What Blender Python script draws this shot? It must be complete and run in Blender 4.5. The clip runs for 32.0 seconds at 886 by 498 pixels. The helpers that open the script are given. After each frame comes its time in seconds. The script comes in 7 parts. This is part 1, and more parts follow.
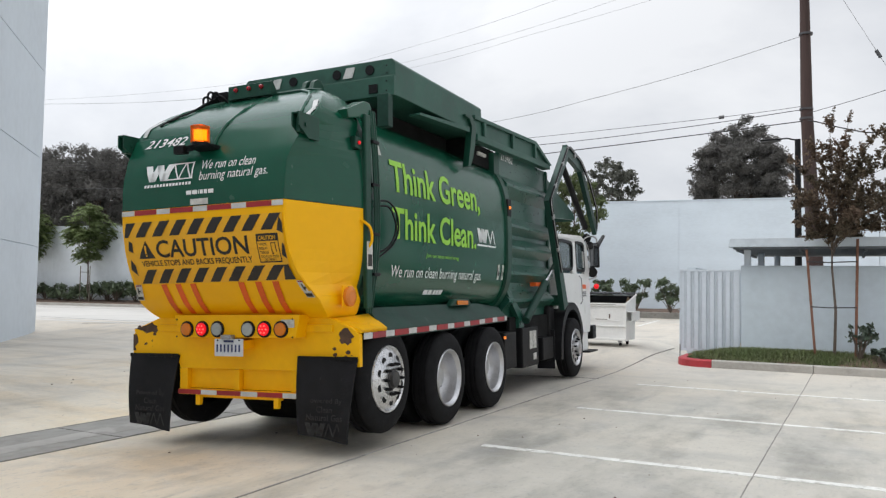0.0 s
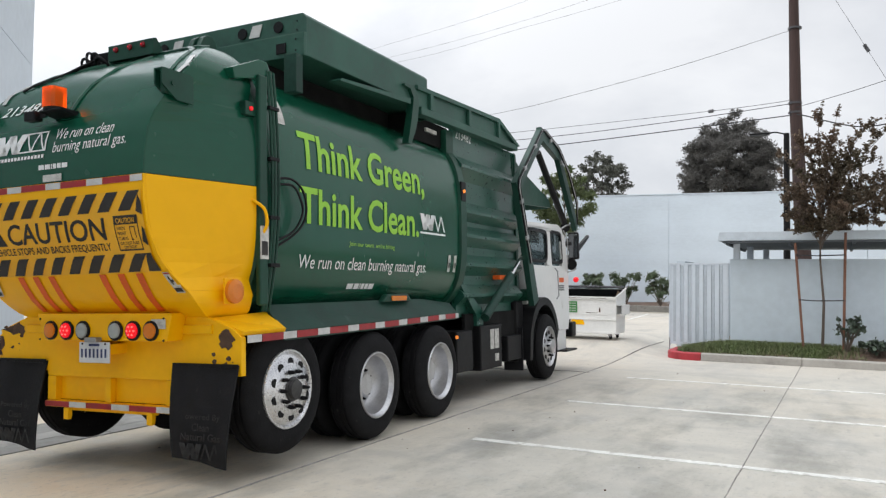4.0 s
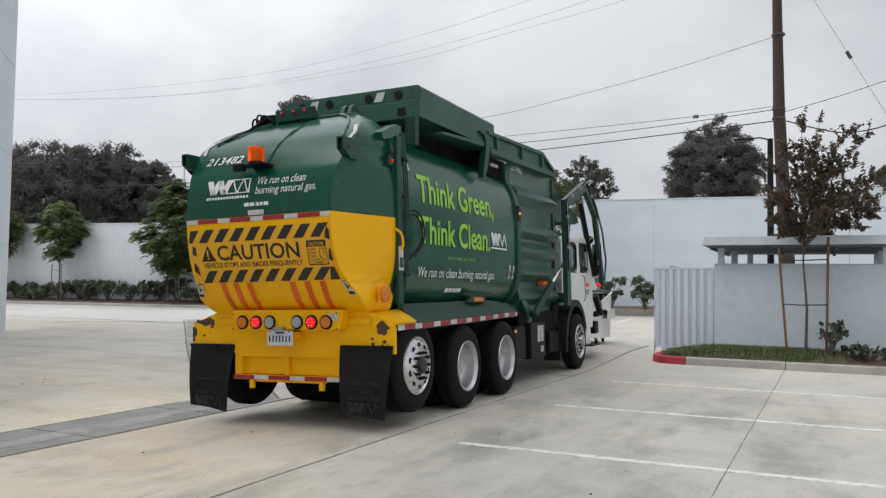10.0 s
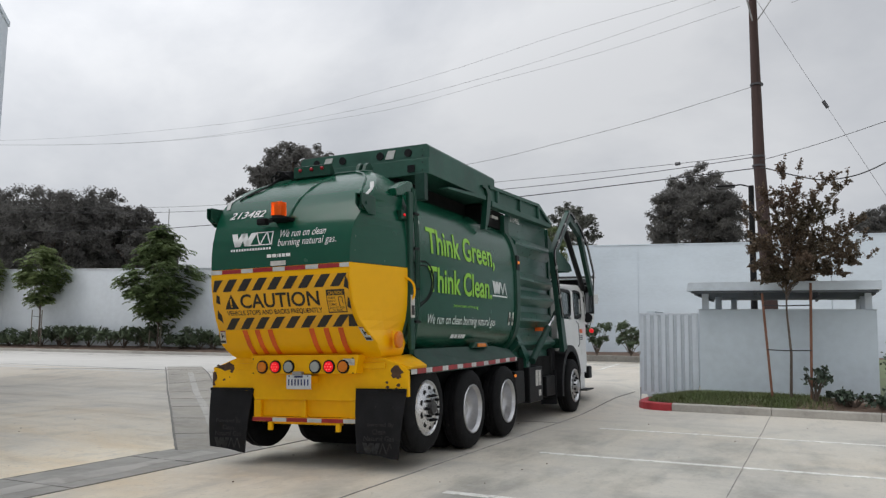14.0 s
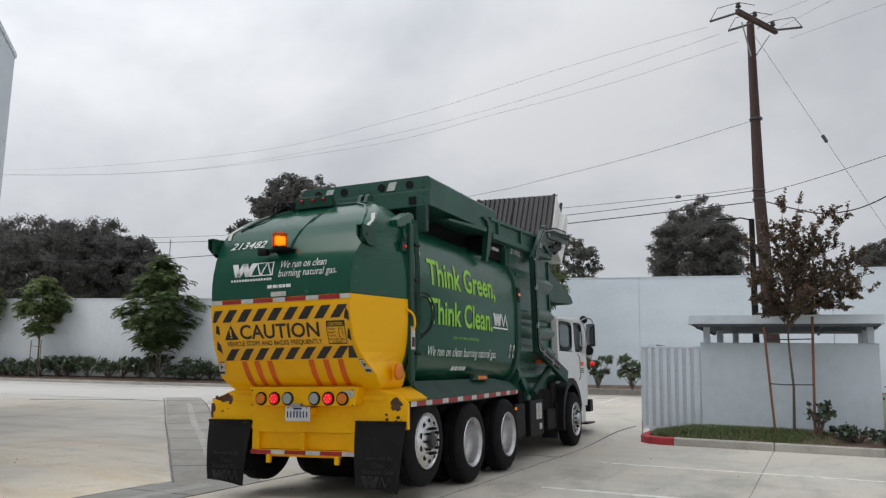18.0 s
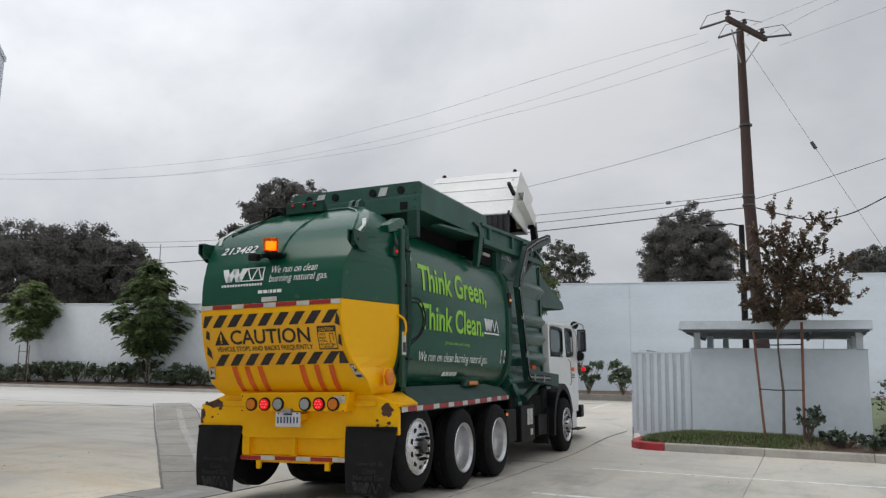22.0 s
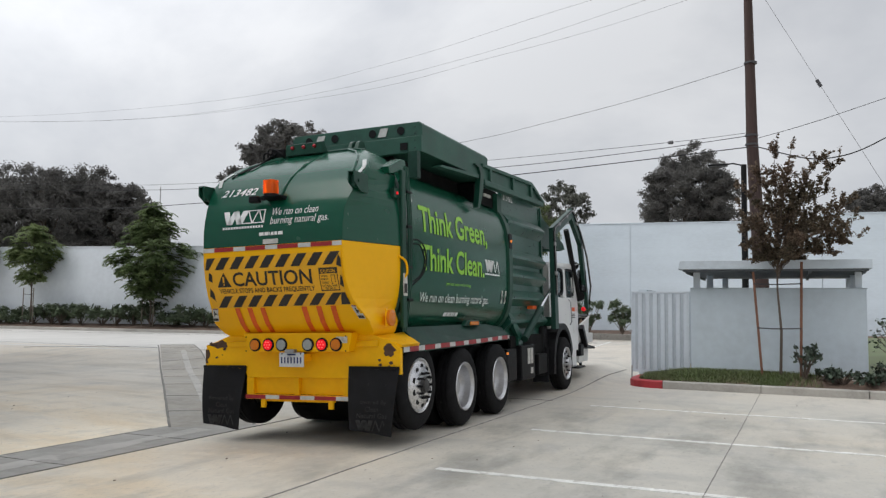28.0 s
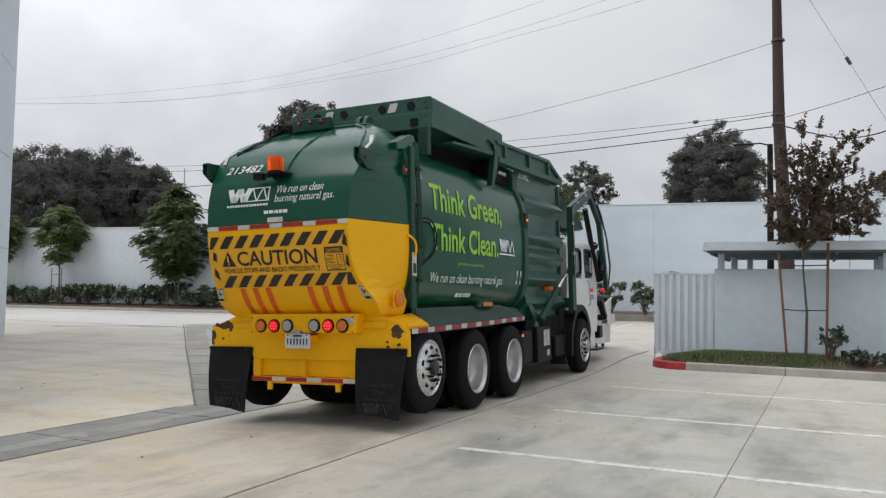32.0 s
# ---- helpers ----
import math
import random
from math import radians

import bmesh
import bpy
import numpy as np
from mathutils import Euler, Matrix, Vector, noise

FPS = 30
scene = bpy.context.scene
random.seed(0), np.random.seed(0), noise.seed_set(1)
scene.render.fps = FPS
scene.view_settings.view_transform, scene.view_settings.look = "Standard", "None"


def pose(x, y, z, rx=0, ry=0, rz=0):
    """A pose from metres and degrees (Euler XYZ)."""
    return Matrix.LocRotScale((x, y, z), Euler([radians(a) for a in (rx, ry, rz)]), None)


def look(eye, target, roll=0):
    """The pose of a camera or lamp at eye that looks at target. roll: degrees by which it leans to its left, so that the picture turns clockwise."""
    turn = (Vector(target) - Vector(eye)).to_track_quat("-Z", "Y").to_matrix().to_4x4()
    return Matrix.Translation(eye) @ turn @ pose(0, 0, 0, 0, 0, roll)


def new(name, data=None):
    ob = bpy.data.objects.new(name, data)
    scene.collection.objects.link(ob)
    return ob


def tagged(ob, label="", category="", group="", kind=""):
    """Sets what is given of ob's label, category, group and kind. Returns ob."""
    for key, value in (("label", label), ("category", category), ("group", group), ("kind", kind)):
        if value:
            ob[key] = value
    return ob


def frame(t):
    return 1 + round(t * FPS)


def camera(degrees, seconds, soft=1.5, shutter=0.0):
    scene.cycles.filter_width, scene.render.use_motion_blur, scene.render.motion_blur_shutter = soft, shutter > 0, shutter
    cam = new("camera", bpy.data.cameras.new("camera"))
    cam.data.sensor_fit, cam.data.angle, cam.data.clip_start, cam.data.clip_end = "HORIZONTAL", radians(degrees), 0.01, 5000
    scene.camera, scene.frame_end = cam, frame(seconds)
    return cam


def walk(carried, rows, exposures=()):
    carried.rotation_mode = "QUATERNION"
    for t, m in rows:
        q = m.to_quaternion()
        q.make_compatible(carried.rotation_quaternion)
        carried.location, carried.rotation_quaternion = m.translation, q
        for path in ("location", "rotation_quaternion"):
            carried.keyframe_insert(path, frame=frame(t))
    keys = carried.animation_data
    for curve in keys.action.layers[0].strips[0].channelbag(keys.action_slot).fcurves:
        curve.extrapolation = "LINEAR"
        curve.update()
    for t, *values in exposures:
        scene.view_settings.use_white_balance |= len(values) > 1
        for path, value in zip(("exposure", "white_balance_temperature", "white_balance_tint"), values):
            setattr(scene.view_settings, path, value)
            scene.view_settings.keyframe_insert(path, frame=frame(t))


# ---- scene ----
EYE = (5.199, -5.505, 1.510)
cam = camera(58.79, 32.0, soft=1.3)


def aim(yaw, pitch, roll):
    a, b = radians(yaw), radians(pitch)
    way = Vector((math.sin(a) * math.cos(b), math.cos(a) * math.cos(b), math.sin(b)))
    return look(EYE, Vector(EYE) + way, roll)


CAM_ROWS = (
    (0, -27.27, 2.77, 0.92), (0.5, -27.26, 2.63, 0.97), (1, -27.17, 2.41, 0.85), (1.5, -26.94, 2.21, 0.80), (2, -26.72, 2.13, 0.76),
    (2.5, -26.56, 2.15, 0.73), (3, -26.51, 2.18, 0.73), (3.5, -26.57, 2.22, 0.76), (5.5, -26.43, 2.75, 0.84), (6, -26.16, 2.61, 0.79),
    (6.5, -26.23, 2.64, 0.92), (7, -26.39, 2.65, 1.15), (7.5, -26.62, 2.49, 1.13), (8, -26.45, 2.26, 1.05), (8.5, -26.36, 2.19, 1.02),
    (9, -26.19, 2.25, 0.96), (9.5, -25.90, 2.33, 0.89), (10, -25.57, 2.65, 0.86), (10.5, -25.22, 3.37, 0.94), (11, -24.96, 4.15, 1.11),
    (11.5, -24.61, 4.62, 1.24), (12, -24.47, 4.86, 1.30), (12.5, -24.38, 5.02, 1.20), (13, -24.25, 5.09, 1.26), (13.5, -24.28, 5.37, 0.95),
    (14, -24.54, 5.99, 0.80), (14.5, -24.87, 6.63, 0.75), (16.5, -24.68, 7.83, 1.04), (17, -24.64, 8.02, 1.09), (17.5, -24.65, 8.16, 1.10),
    (18, -24.64, 8.29, 1.11), (18.5, -24.57, 8.43, 1.06), (19, -24.45, 8.61, 0.89), (19.5, -24.30, 8.76, 1.00), (20, -24.16, 8.86, 1.07),
    (20.5, -24.08, 8.89, 1.16), (21, -24.05, 8.93, 1.13), (21.5, -24.07, 8.88, 1.18), (22, -24.00, 8.69, 1.11), (22.5, -23.88, 8.41, 1.07),
    (23, -23.78, 8.15, 1.08), (23.5, -23.63, 7.95, 1.09), (24, -23.43, 7.67, 1.14), (24.5, -23.34, 7.27, 1.10), (25, -23.39, 6.76, 1.05),
    (25.5, -23.59, 6.21, 0.94), (27.5, -23.81, 4.56, 0.69), (28, -23.99, 4.42, 0.84), (28.5, -24.13, 4.25, 0.94), (29, -24.22, 3.97, 0.99),
    (29.5, -24.29, 3.57, 1.01), (30, -24.35, 3.15, 1.01), (30.5, -24.41, 2.96, 0.99), (31, -24.53, 2.88, 1.03), (31.5, -24.91, 2.85, 1.06),
    (32, -25.57, 3.00, 0.97),
)
TRUCK_ROWS = (
    (0, 0.161, 0.088, 2.46), (0.5, 0.162, 0.088, 2.46), (1, 0.154, 0.075, 2.50), (1.5, 0.162, -0.054, 2.32), (2, 0.143, -0.265, 2.01),
    (2.5, 0.145, -0.572, 1.72), (3, 0.124, -0.943, 1.28), (3.5, 0.104, -1.201, 0.98), (5.5, 0.094, -0.946, 0.91), (6, 0.076, -0.520, 0.73),
    (6.5, 0.061, -0.144, 0.51), (7, 0.065, 0.084, 0.37), (7.5, 0.070, 0.216, 0.35), (8, 0.065, 0.483, 0.27), (8.5, 0.067, 0.642, 0.52),
    (9, 0.060, 0.806, 0.41), (9.5, 0.047, 1.057, 0.49), (10, 0.052, 1.352, 0.55), (10.5, 0.051, 1.728, 0.54), (11, 0.051, 1.929, 0.54),
    (11.5, 0.053, 1.996, 0.56), (12, 0.051, 1.994, 0.54), (12.6, 0.050, 1.994, 0.52), (14.5, 0.048, 1.994, 0.50), (20, 0.047, 1.994, 0.49),
    (25.5, 0.047, 1.994, 0.49), (30.5, 0.047, 1.994, 0.49), (31, 0.047, 2.000, 0.48), (31.5, 0.046, 1.921, 0.48), (32, 0.044, 1.679, 0.44),
)

EXPOSURES = ((0, 0.33), (1.0, 0.36), (3.5, 0.38), (5.5, 0.34), (7, 0.24), (8, 0.17), (10, 0.08), (12, -0.02), (20, -0.10), (25, -0.08), (28, 0.02), (32, 0.0))
walk(cam, [(t, aim(a, b, c)) for t, a, b, c in CAM_ROWS], EXPOSURES)

# world: an overcast sky and a wide, weak sun
SUN_ELEV, SUN_TURN = 58, 215
world = bpy.data.worlds.new("world")
scene.world = world
world.use_nodes = True
wt = world.node_tree
wt.nodes.clear()


def wnode(kind, **values):
    n = wt.nodes.new(kind)
    for k, v in values.items():
        n.inputs[k].default_value = v
    return n


w_out, w_bg = wnode("ShaderNodeOutputWorld"), wnode("ShaderNodeBackground", Strength=1.0)
w_sky = wt.nodes.new("ShaderNodeTexSky")
w_sky.sky_type, w_sky.sun_disc = "NISHITA", False
w_sky.sun_elevation, w_sky.sun_rotation = radians(SUN_ELEV), radians(SUN_TURN)
w_dim = wnode("ShaderNodeVectorMath")
w_dim.operation = "SCALE"
w_dim.inputs["Scale"].default_value = 0.10
w_tc, w_map = wt.nodes.new("ShaderNodeTexCoord"), wnode("ShaderNodeMapping", Scale=(1.0, 1.0, 1.7))
w_n1 = wnode("ShaderNodeTexNoise", Scale=1.9, Detail=7.0, Roughness=0.55, Distortion=0.2)
w_r1 = wt.nodes.new("ShaderNodeValToRGB")
w_r1.color_ramp.elements[0].position, w_r1.color_ramp.elements[1].position = 0.37, 0.64
w_r1.color_ramp.elements[0].color = (0.47, 0.49, 0.53, 1)
w_r1.color_ramp.elements[1].color = (0.725, 0.735, 0.755, 1)
w_mix = wt.nodes.new("ShaderNodeMix")
w_mix.data_type = "RGBA"
w_mix.inputs["Factor"].default_value = 0.93
wt.links.new(w_sky.outputs["Color"], w_dim.inputs[0])
wt.links.new(w_tc.outputs["Generated"], w_map.inputs["Vector"])
wt.links.new(w_map.outputs["Vector"], w_n1.inputs["Vector"])
wt.links.new(w_n1.outputs["Fac"], w_r1.inputs["Fac"])
wt.links.new(w_dim.outputs["Vector"], w_mix.inputs["A"])
wt.links.new(w_r1.outputs["Color"], w_mix.inputs["B"])
# the cloud deck is brighter overhead and towards the hidden sun
w_dot = wnode("ShaderNodeVectorMath")
w_dot.operation = "DOT_PRODUCT"
w_dot.inputs[1].default_value = (-0.42, 0.0, 1.0)
w_lift = wnode("ShaderNodeMapRange")
w_lift.interpolation_type = "SMOOTHSTEP"
for name, value in (("From Min", 0.33), ("From Max", 1.15), ("To Min", 1.0), ("To Max", 2.45)):
    w_lift.inputs[name].default_value = value
w_mul = wnode("ShaderNodeVectorMath")
w_mul.operation = "SCALE"
wt.links.new(w_tc.outputs["Generated"], w_dot.inputs[0])
wt.links.new(w_dot.outputs["Value"], w_lift.inputs["Value"])
wt.links.new(w_mix.outputs["Result"], w_mul.inputs[0])
wt.links.new(w_lift.outputs["Result"], w_mul.inputs["Scale"])
wt.links.new(w_mul.outputs["Vector"], w_bg.inputs["Color"])
wt.links.new(w_bg.outputs["Background"], w_out.inputs["Surface"])
sun = new("sun", bpy.data.lights.new("sun", "SUN"))
sun.data.energy, sun.data.angle, sun.data.color = 0.9, radians(40), (1.0, 0.97, 0.93)
sun.matrix_world = pose(0, 0, 30, 90 - SUN_ELEV, 0, 180 - SUN_TURN)


# ---- materials ----
def material(name, color, rough=0.6, metal=0.0, vary=0.15, scale=3.0, bump=0.15, fine=60.0, tint=None, glow=0.0, coat=0.0,
             spots=None, spot_at=0.62, island=0.0, stretch=(1, 1, 1), random_tint=0.0, spec=0.5):
    m = bpy.data.materials.new(name)
    m.use_nodes = True
    nt = m.node_tree
    b = nt.nodes["Principled BSDF"]
    b.inputs["Roughness"].default_value, b.inputs["Metallic"].default_value = rough, metal
    b.inputs["Coat Weight"].default_value, b.inputs["Coat Roughness"].default_value = coat, 0.12
    b.inputs["Specular IOR Level"].default_value = spec
    tc = nt.nodes.new("ShaderNodeTexCoord")
    mp = nt.nodes.new("ShaderNodeMapping")
    mp.inputs["Scale"].default_value = stretch
    nt.links.new(tc.outputs["Object"], mp.inputs["Vector"])

    def tex(s, detail=5.0):
        n = nt.nodes.new("ShaderNodeTexNoise")
        n.inputs["Scale"].default_value, n.inputs["Detail"].default_value = s, detail
        nt.links.new(mp.outputs["Vector"], n.inputs["Vector"])
        return n.outputs["Fac"]

    def blend(fac, a, c, kind="MIX"):
        n = nt.nodes.new("ShaderNodeMix")
        n.data_type, n.blend_type = "RGBA", kind
        for value, socket in ((fac, "Factor"), (a, "A"), (c, "B")):
            s = n.inputs[socket]
            if hasattr(value, "is_output"):
                nt.links.new(value, s)
            else:
                s.default_value = value
        return n.outputs["Result"]

    def ramp(fac, lo, hi):
        n = nt.nodes.new("ShaderNodeMapRange")
        n.inputs["From Min"].default_value, n.inputs["From Max"].default_value = lo, hi
        nt.links.new(fac, n.inputs["Value"])
        return n.outputs["Result"]

    base = (*color, 1)
    dark = (*(tint or [c * (1 - 2.2 * vary) for c in color]), 1)
    big, small = tex(scale), tex(scale * 9.0, 3.0)
    out = blend(ramp(big, 0.32, 0.68), dark, base)
    lift = (*[min(1.0, c * (1 + vary)) for c in color], 1)
    n = nt.nodes.new("ShaderNodeMath")
    n.operation, n.inputs[1].default_value = "MULTIPLY", 0.45
    nt.links.new(ramp(small, 0.35, 0.7), n.inputs[0])
    out = blend(n.outputs[0], out, lift)
    if spots:
        out = blend(ramp(tex(scale * 2.3, 8.0), spot_at, spot_at + 0.07), out, (*spots, 1))
    if island or random_tint:
        g = nt.nodes.new("ShaderNodeNewGeometry") if island else nt.nodes.new("ShaderNodeObjectInfo")
        k = nt.nodes.new("ShaderNodeMapRange")
        a = island or random_tint
        k.inputs["To Min"].default_value, k.inputs["To Max"].default_value = 1 - a, 1 + a
        nt.links.new(g.outputs["Random Per Island" if island else "Random"], k.inputs["Value"])
        cc = nt.nodes.new("ShaderNodeCombineColor")
        for s in cc.inputs:
            nt.links.new(k.outputs["Result"], s)
        out = blend(1.0, out, cc.outputs["Color"], "MULTIPLY")
    nt.links.new(out, b.inputs["Base Color"])
    r = nt.nodes.new("ShaderNodeMapRange")
    r.inputs["To Min"].default_value, r.inputs["To Max"].default_value = max(0.03, rough - 0.1), min(1, rough + 0.12)
    nt.links.new(small, r.inputs["Value"])
    nt.links.new(r.outputs["Result"], b.inputs["Roughness"])
    if bump:
        bn = nt.nodes.new("ShaderNodeBump")
        bn.inputs["Strength"].default_value, bn.inputs["Distance"].default_value = bump, 0.01
        nt.links.new(tex(fine, 4.0), bn.inputs["Height"])
        nt.links.new(bn.outputs["Normal"], b.inputs["Normal"])
    if glow:
        b.inputs["Emission Color"].default_value, b.inputs["Emission Strength"].default_value = base, glow
    return m


def glass(name, color, rough=0.03, clear=1.0):
    m = bpy.data.materials.new(name)
    m.use_nodes = True
    b = m.node_tree.nodes["Principled BSDF"]
    b.inputs["Base Color"].default_value, b.inputs["Roughness"].default_value = (*color, 1), rough
    b.inputs["Transmission Weight"].default_value, b.inputs["IOR"].default_value = clear, 1.3
    return m


GREEN = material("green_paint", (0.004, 0.074, 0.040), 0.22, 0, 0.06, 0.7, 0.008, 12, spec=0.46)
HOPPER_GREEN = material("weathered_green_paint", (0.013, 0.082, 0.055), 0.30, 0, 0.18, 1.6, 0.05, 30, spec=0.6)
GREEN_DARK = material("dark_green_paint", (0.006, 0.056, 0.033), 0.40, 0, 0.2, 2.0, 0.10, 40, spec=0.35)
GREEN_DUSTY = material("dusty_green_paint", (0.011, 0.050, 0.035), 0.5, 0, 0.22, 2.5, 0.10, 50, spots=(0.035, 0.07, 0.055), spot_at=0.68, spec=0.28)
GREEN_TOP = material("roof_green_paint", (0.020, 0.090, 0.062), 0.5, 0, 0.2, 2.2, 0.1, 40)
YELLOW = material("yellow_paint", (0.95, 0.485, 0.001), 0.34, 0, 0.03, 0.9, 0.008, 12, spec=0.22)
YELLOW_WORN = material("worn_yellow_paint", (0.96, 0.50, 0.002), 0.42, 0, 0.06, 1.4, 0.08, 40, spots=(0.40, 0.19, 0.015), spot_at=0.75, spec=0.22)
ARM_GREEN = material("arm_green_paint", (0.009, 0.052, 0.036), 0.42, 0, 0.2, 2.5, 0.08, 40, spec=0.45)
RUST = material("rust_stain", (0.10, 0.055, 0.035), 0.85, 0, 0.3, 14.0, 0.4, 80)
SIGN_YELLOW = material("sign_yellow", (0.86, 0.43, 0.010), 0.5, 0, 0.05, 3.0, 0.03)
SIGN_BLACK = material("sign_black", (0.022, 0.018, 0.016), 0.55, 0, 0.2, 6.0, 0.03)
ORANGE = material("orange_tape", (0.78, 0.115, 0.004), 0.5, 0, 0.12, 4.0, 0.03)
LIME = material("lime_lettering", (0.30, 0.62, 0.045), 0.45, 0, 0.05, 3.0, 0.0)
WHITE_LETTER = material("white_lettering", (0.82, 0.83, 0.82), 0.45, 0, 0.05, 3.0, 0.0)
WHITE_PAINT = material("white_cab_paint", (0.80, 0.80, 0.78), 0.32, 0, 0.05, 1.5, 0.03, coat=0.4, spots=(0.62, 0.61, 0.57), spot_at=0.7)
REFLECT_RED = material("reflective_red", (0.36, 0.018, 0.022), 0.35, 0, 0.15, 9.0, 0.05)
REFLECT_WHITE = material("reflective_white", (0.60, 0.60, 0.58), 0.35, 0, 0.12, 9.0, 0.05)
RUBBER = material("tyre_rubber", (0.010, 0.010, 0.011), 0.82, 0, 0.25, 8.0, 0.35, 70, spots=(0.026, 0.025, 0.024), spot_at=0.66, spec=0.2)
FLAP = material("rubber_flap", (0.011, 0.011, 0.013), 0.62, 0, 0.25, 5.0, 0.25, 45, spots=(0.026, 0.026, 0.026), spot_at=0.68, spec=0.25)
FLAP_PRINT = material("faded_print", (0.030, 0.030, 0.031), 0.7, 0, 0.45, 22.0, 0.1)
BLACK_PART = material("black_metal", (0.008, 0.008, 0.009), 0.5, 0.0, 0.3, 5.0, 0.12, 50, spec=0.22)
UNDER = material("grimy_chassis", (0.012, 0.012, 0.012), 0.8, 0.0, 0.35, 5.0, 0.3, 40, spec=0.15)
ALU = material("polished_aluminium", (0.72, 0.72, 0.73), 0.28, 1.0, 0.10, 7.0, 0.05)
RIM_GREY = material("silver_rim_paint", (0.60, 0.60, 0.61), 0.33, 0.92, 0.12, 6.0, 0.08)
HUB_GREY = material("grimy_hub", (0.075, 0.073, 0.072), 0.55, 0.4, 0.3, 9.0, 0.2)
CHROME = material("chrome_rod", (0.80, 0.80, 0.80), 0.12, 1.0, 0.04, 5.0, 0.0)
STEEL = material("galvanised_steel", (0.42, 0.42, 0.42), 0.5, 0.6, 0.2, 8.0, 0.1)
RED_LENS = material("red_lens_lit", (0.75, 0.008, 0.016), 0.2, 0, 0.05, 8.0, 0, glow=0.45)
RED_DOT = material("red_lens_diode", (1.0, 0.10, 0.09), 0.2, 0, 0.0, 8.0, 0, glow=1.0)
RED_DIM = material("red_lens", (0.22, 0.010, 0.016), 0.2, 0, 0.05, 8.0, 0, glow=0.06)
AMBER_LENS = material("amber_lens", (0.70, 0.20, 0.012), 0.2, 0, 0.08, 8.0, 0.03)
AMBER_LIT = material("amber_lens_lit", (1.0, 0.28, 0.05), 0.2, 0, 0.0, 8.0, 0, glow=0.5)
GREY_LENS = material("clear_lens", (0.36, 0.39, 0.38), 0.18, 0, 0.1, 20.0, 0.05)
BEACON_GLOW = material("beacon_bulb", (1.0, 0.30, 0.01), 0.3, 0, 0.0, 5.0, 0, glow=3.6)
BEACON_LENS = glass("beacon_lens", (1.0, 0.24, 0.02), 0.3, 0.72)
GLASS = glass("window_glass", (0.16, 0.22, 0.23), 0.02, 0.75)
MIRROR_GLASS = material("mirror_glass", (0.20, 0.21, 0.22), 0.05, 1.0, 0.0, 3.0, 0)
INTERIOR = material("cab_interior", (0.035, 0.035, 0.038), 0.8, 0, 0.2, 4.0, 0.1)
PLATE = material("plate_white", (0.62, 0.64, 0.66), 0.5, 0, 0.1, 12.0, 0.05)
PLATE_INK = material("plate_ink", (0.03, 0.045, 0.14), 0.5, 0, 0.1, 12.0, 0)
STICKER = material("white_sticker", (0.62, 0.61, 0.57), 0.5, 0, 0.25, 16.0, 0.05)
CONCRETE = material("concrete_paving", (0.58, 0.54, 0.47), 0.78, 0, 0.08, 0.30, 0.25, 45, tint=(0.46, 0.435, 0.385), spots=(0.34, 0.325, 0.30), spot_at=0.70)
CONCRETE_PAVING_STAINS = ((0.16, (0.58, 0.505, 0.40), 0.46, 0.64, (1, 1, 1)), (0.5, (0.33, 0.325, 0.31), 0.52, 0.74, (1.3, 0.6, 1)), (0.9, (0.34, 0.335, 0.32), 0.54, 0.74, (0.55, 1.3, 1)), (1.1, (0.31, 0.305, 0.29), 0.56, 0.74, (1.8, 0.35, 1)), (4.0, (0.33, 0.32, 0.30), 0.62, 0.74, (1.3, 0.5, 1)), (1.7, (0.37, 0.36, 0.34), 0.56, 0.72, (1, 0.5, 1)), (7.0, (0.56, 0.54, 0.50), 0.55, 0.72, (1, 1, 1)), (22.0, (0.37, 0.355, 0.33), 0.56, 0.70, (1, 0.6, 1)), (70.0, (0.33, 0.32, 0.30), 0.60, 0.70, (1, 1, 1)))


def stain(m, layers, weight=0.5):
    """Broad, soft stains over a material's own colour."""
    nt = m.node_tree
    b = nt.nodes["Principled BSDF"]
    out = b.inputs["Base Color"].links[0].from_socket
    tc = nt.nodes.new("ShaderNodeTexCoord")
    for k, (scale, color, lo, hi, stretch) in enumerate(layers):
        mp, n, r, mix = nt.nodes.new("ShaderNodeMapping"), nt.nodes.new("ShaderNodeTexNoise"), nt.nodes.new("ShaderNodeMapRange"), nt.nodes.new("ShaderNodeMix")
        mp.inputs["Scale"].default_value, mp.inputs["Location"].default_value = stretch, (3.7 * k, 1.9 * k, 0)
        mp.inputs["Rotation"].default_value = (0, 0, (0, 0.25, 0.5, -0.12, 0.9, -0.4, 0.2)[k % 7])
        n.inputs["Scale"].default_value, n.inputs["Detail"].default_value, n.inputs["Roughness"].default_value = scale, 7.0, 0.6
        r.inputs["From Min"].default_value, r.inputs["From Max"].default_value, r.inputs["To Max"].default_value = lo, hi, weight
        mix.data_type = "RGBA"
        mix.inputs["B"].default_value = (*color, 1)
        nt.links.new(tc.outputs["Object"], mp.inputs["Vector"])
        nt.links.new(mp.outputs["Vector"], n.inputs["Vector"])
        nt.links.new(n.outputs["Fac"], r.inputs["Value"])
        nt.links.new(r.outputs["Result"], mix.inputs["Factor"])
        nt.links.new(out, mix.inputs["A"])
        out = mix.outputs["Result"]
    nt.links.new(out, b.inputs["Base Color"])


stain(CONCRETE, CONCRETE_PAVING_STAINS, 0.6)


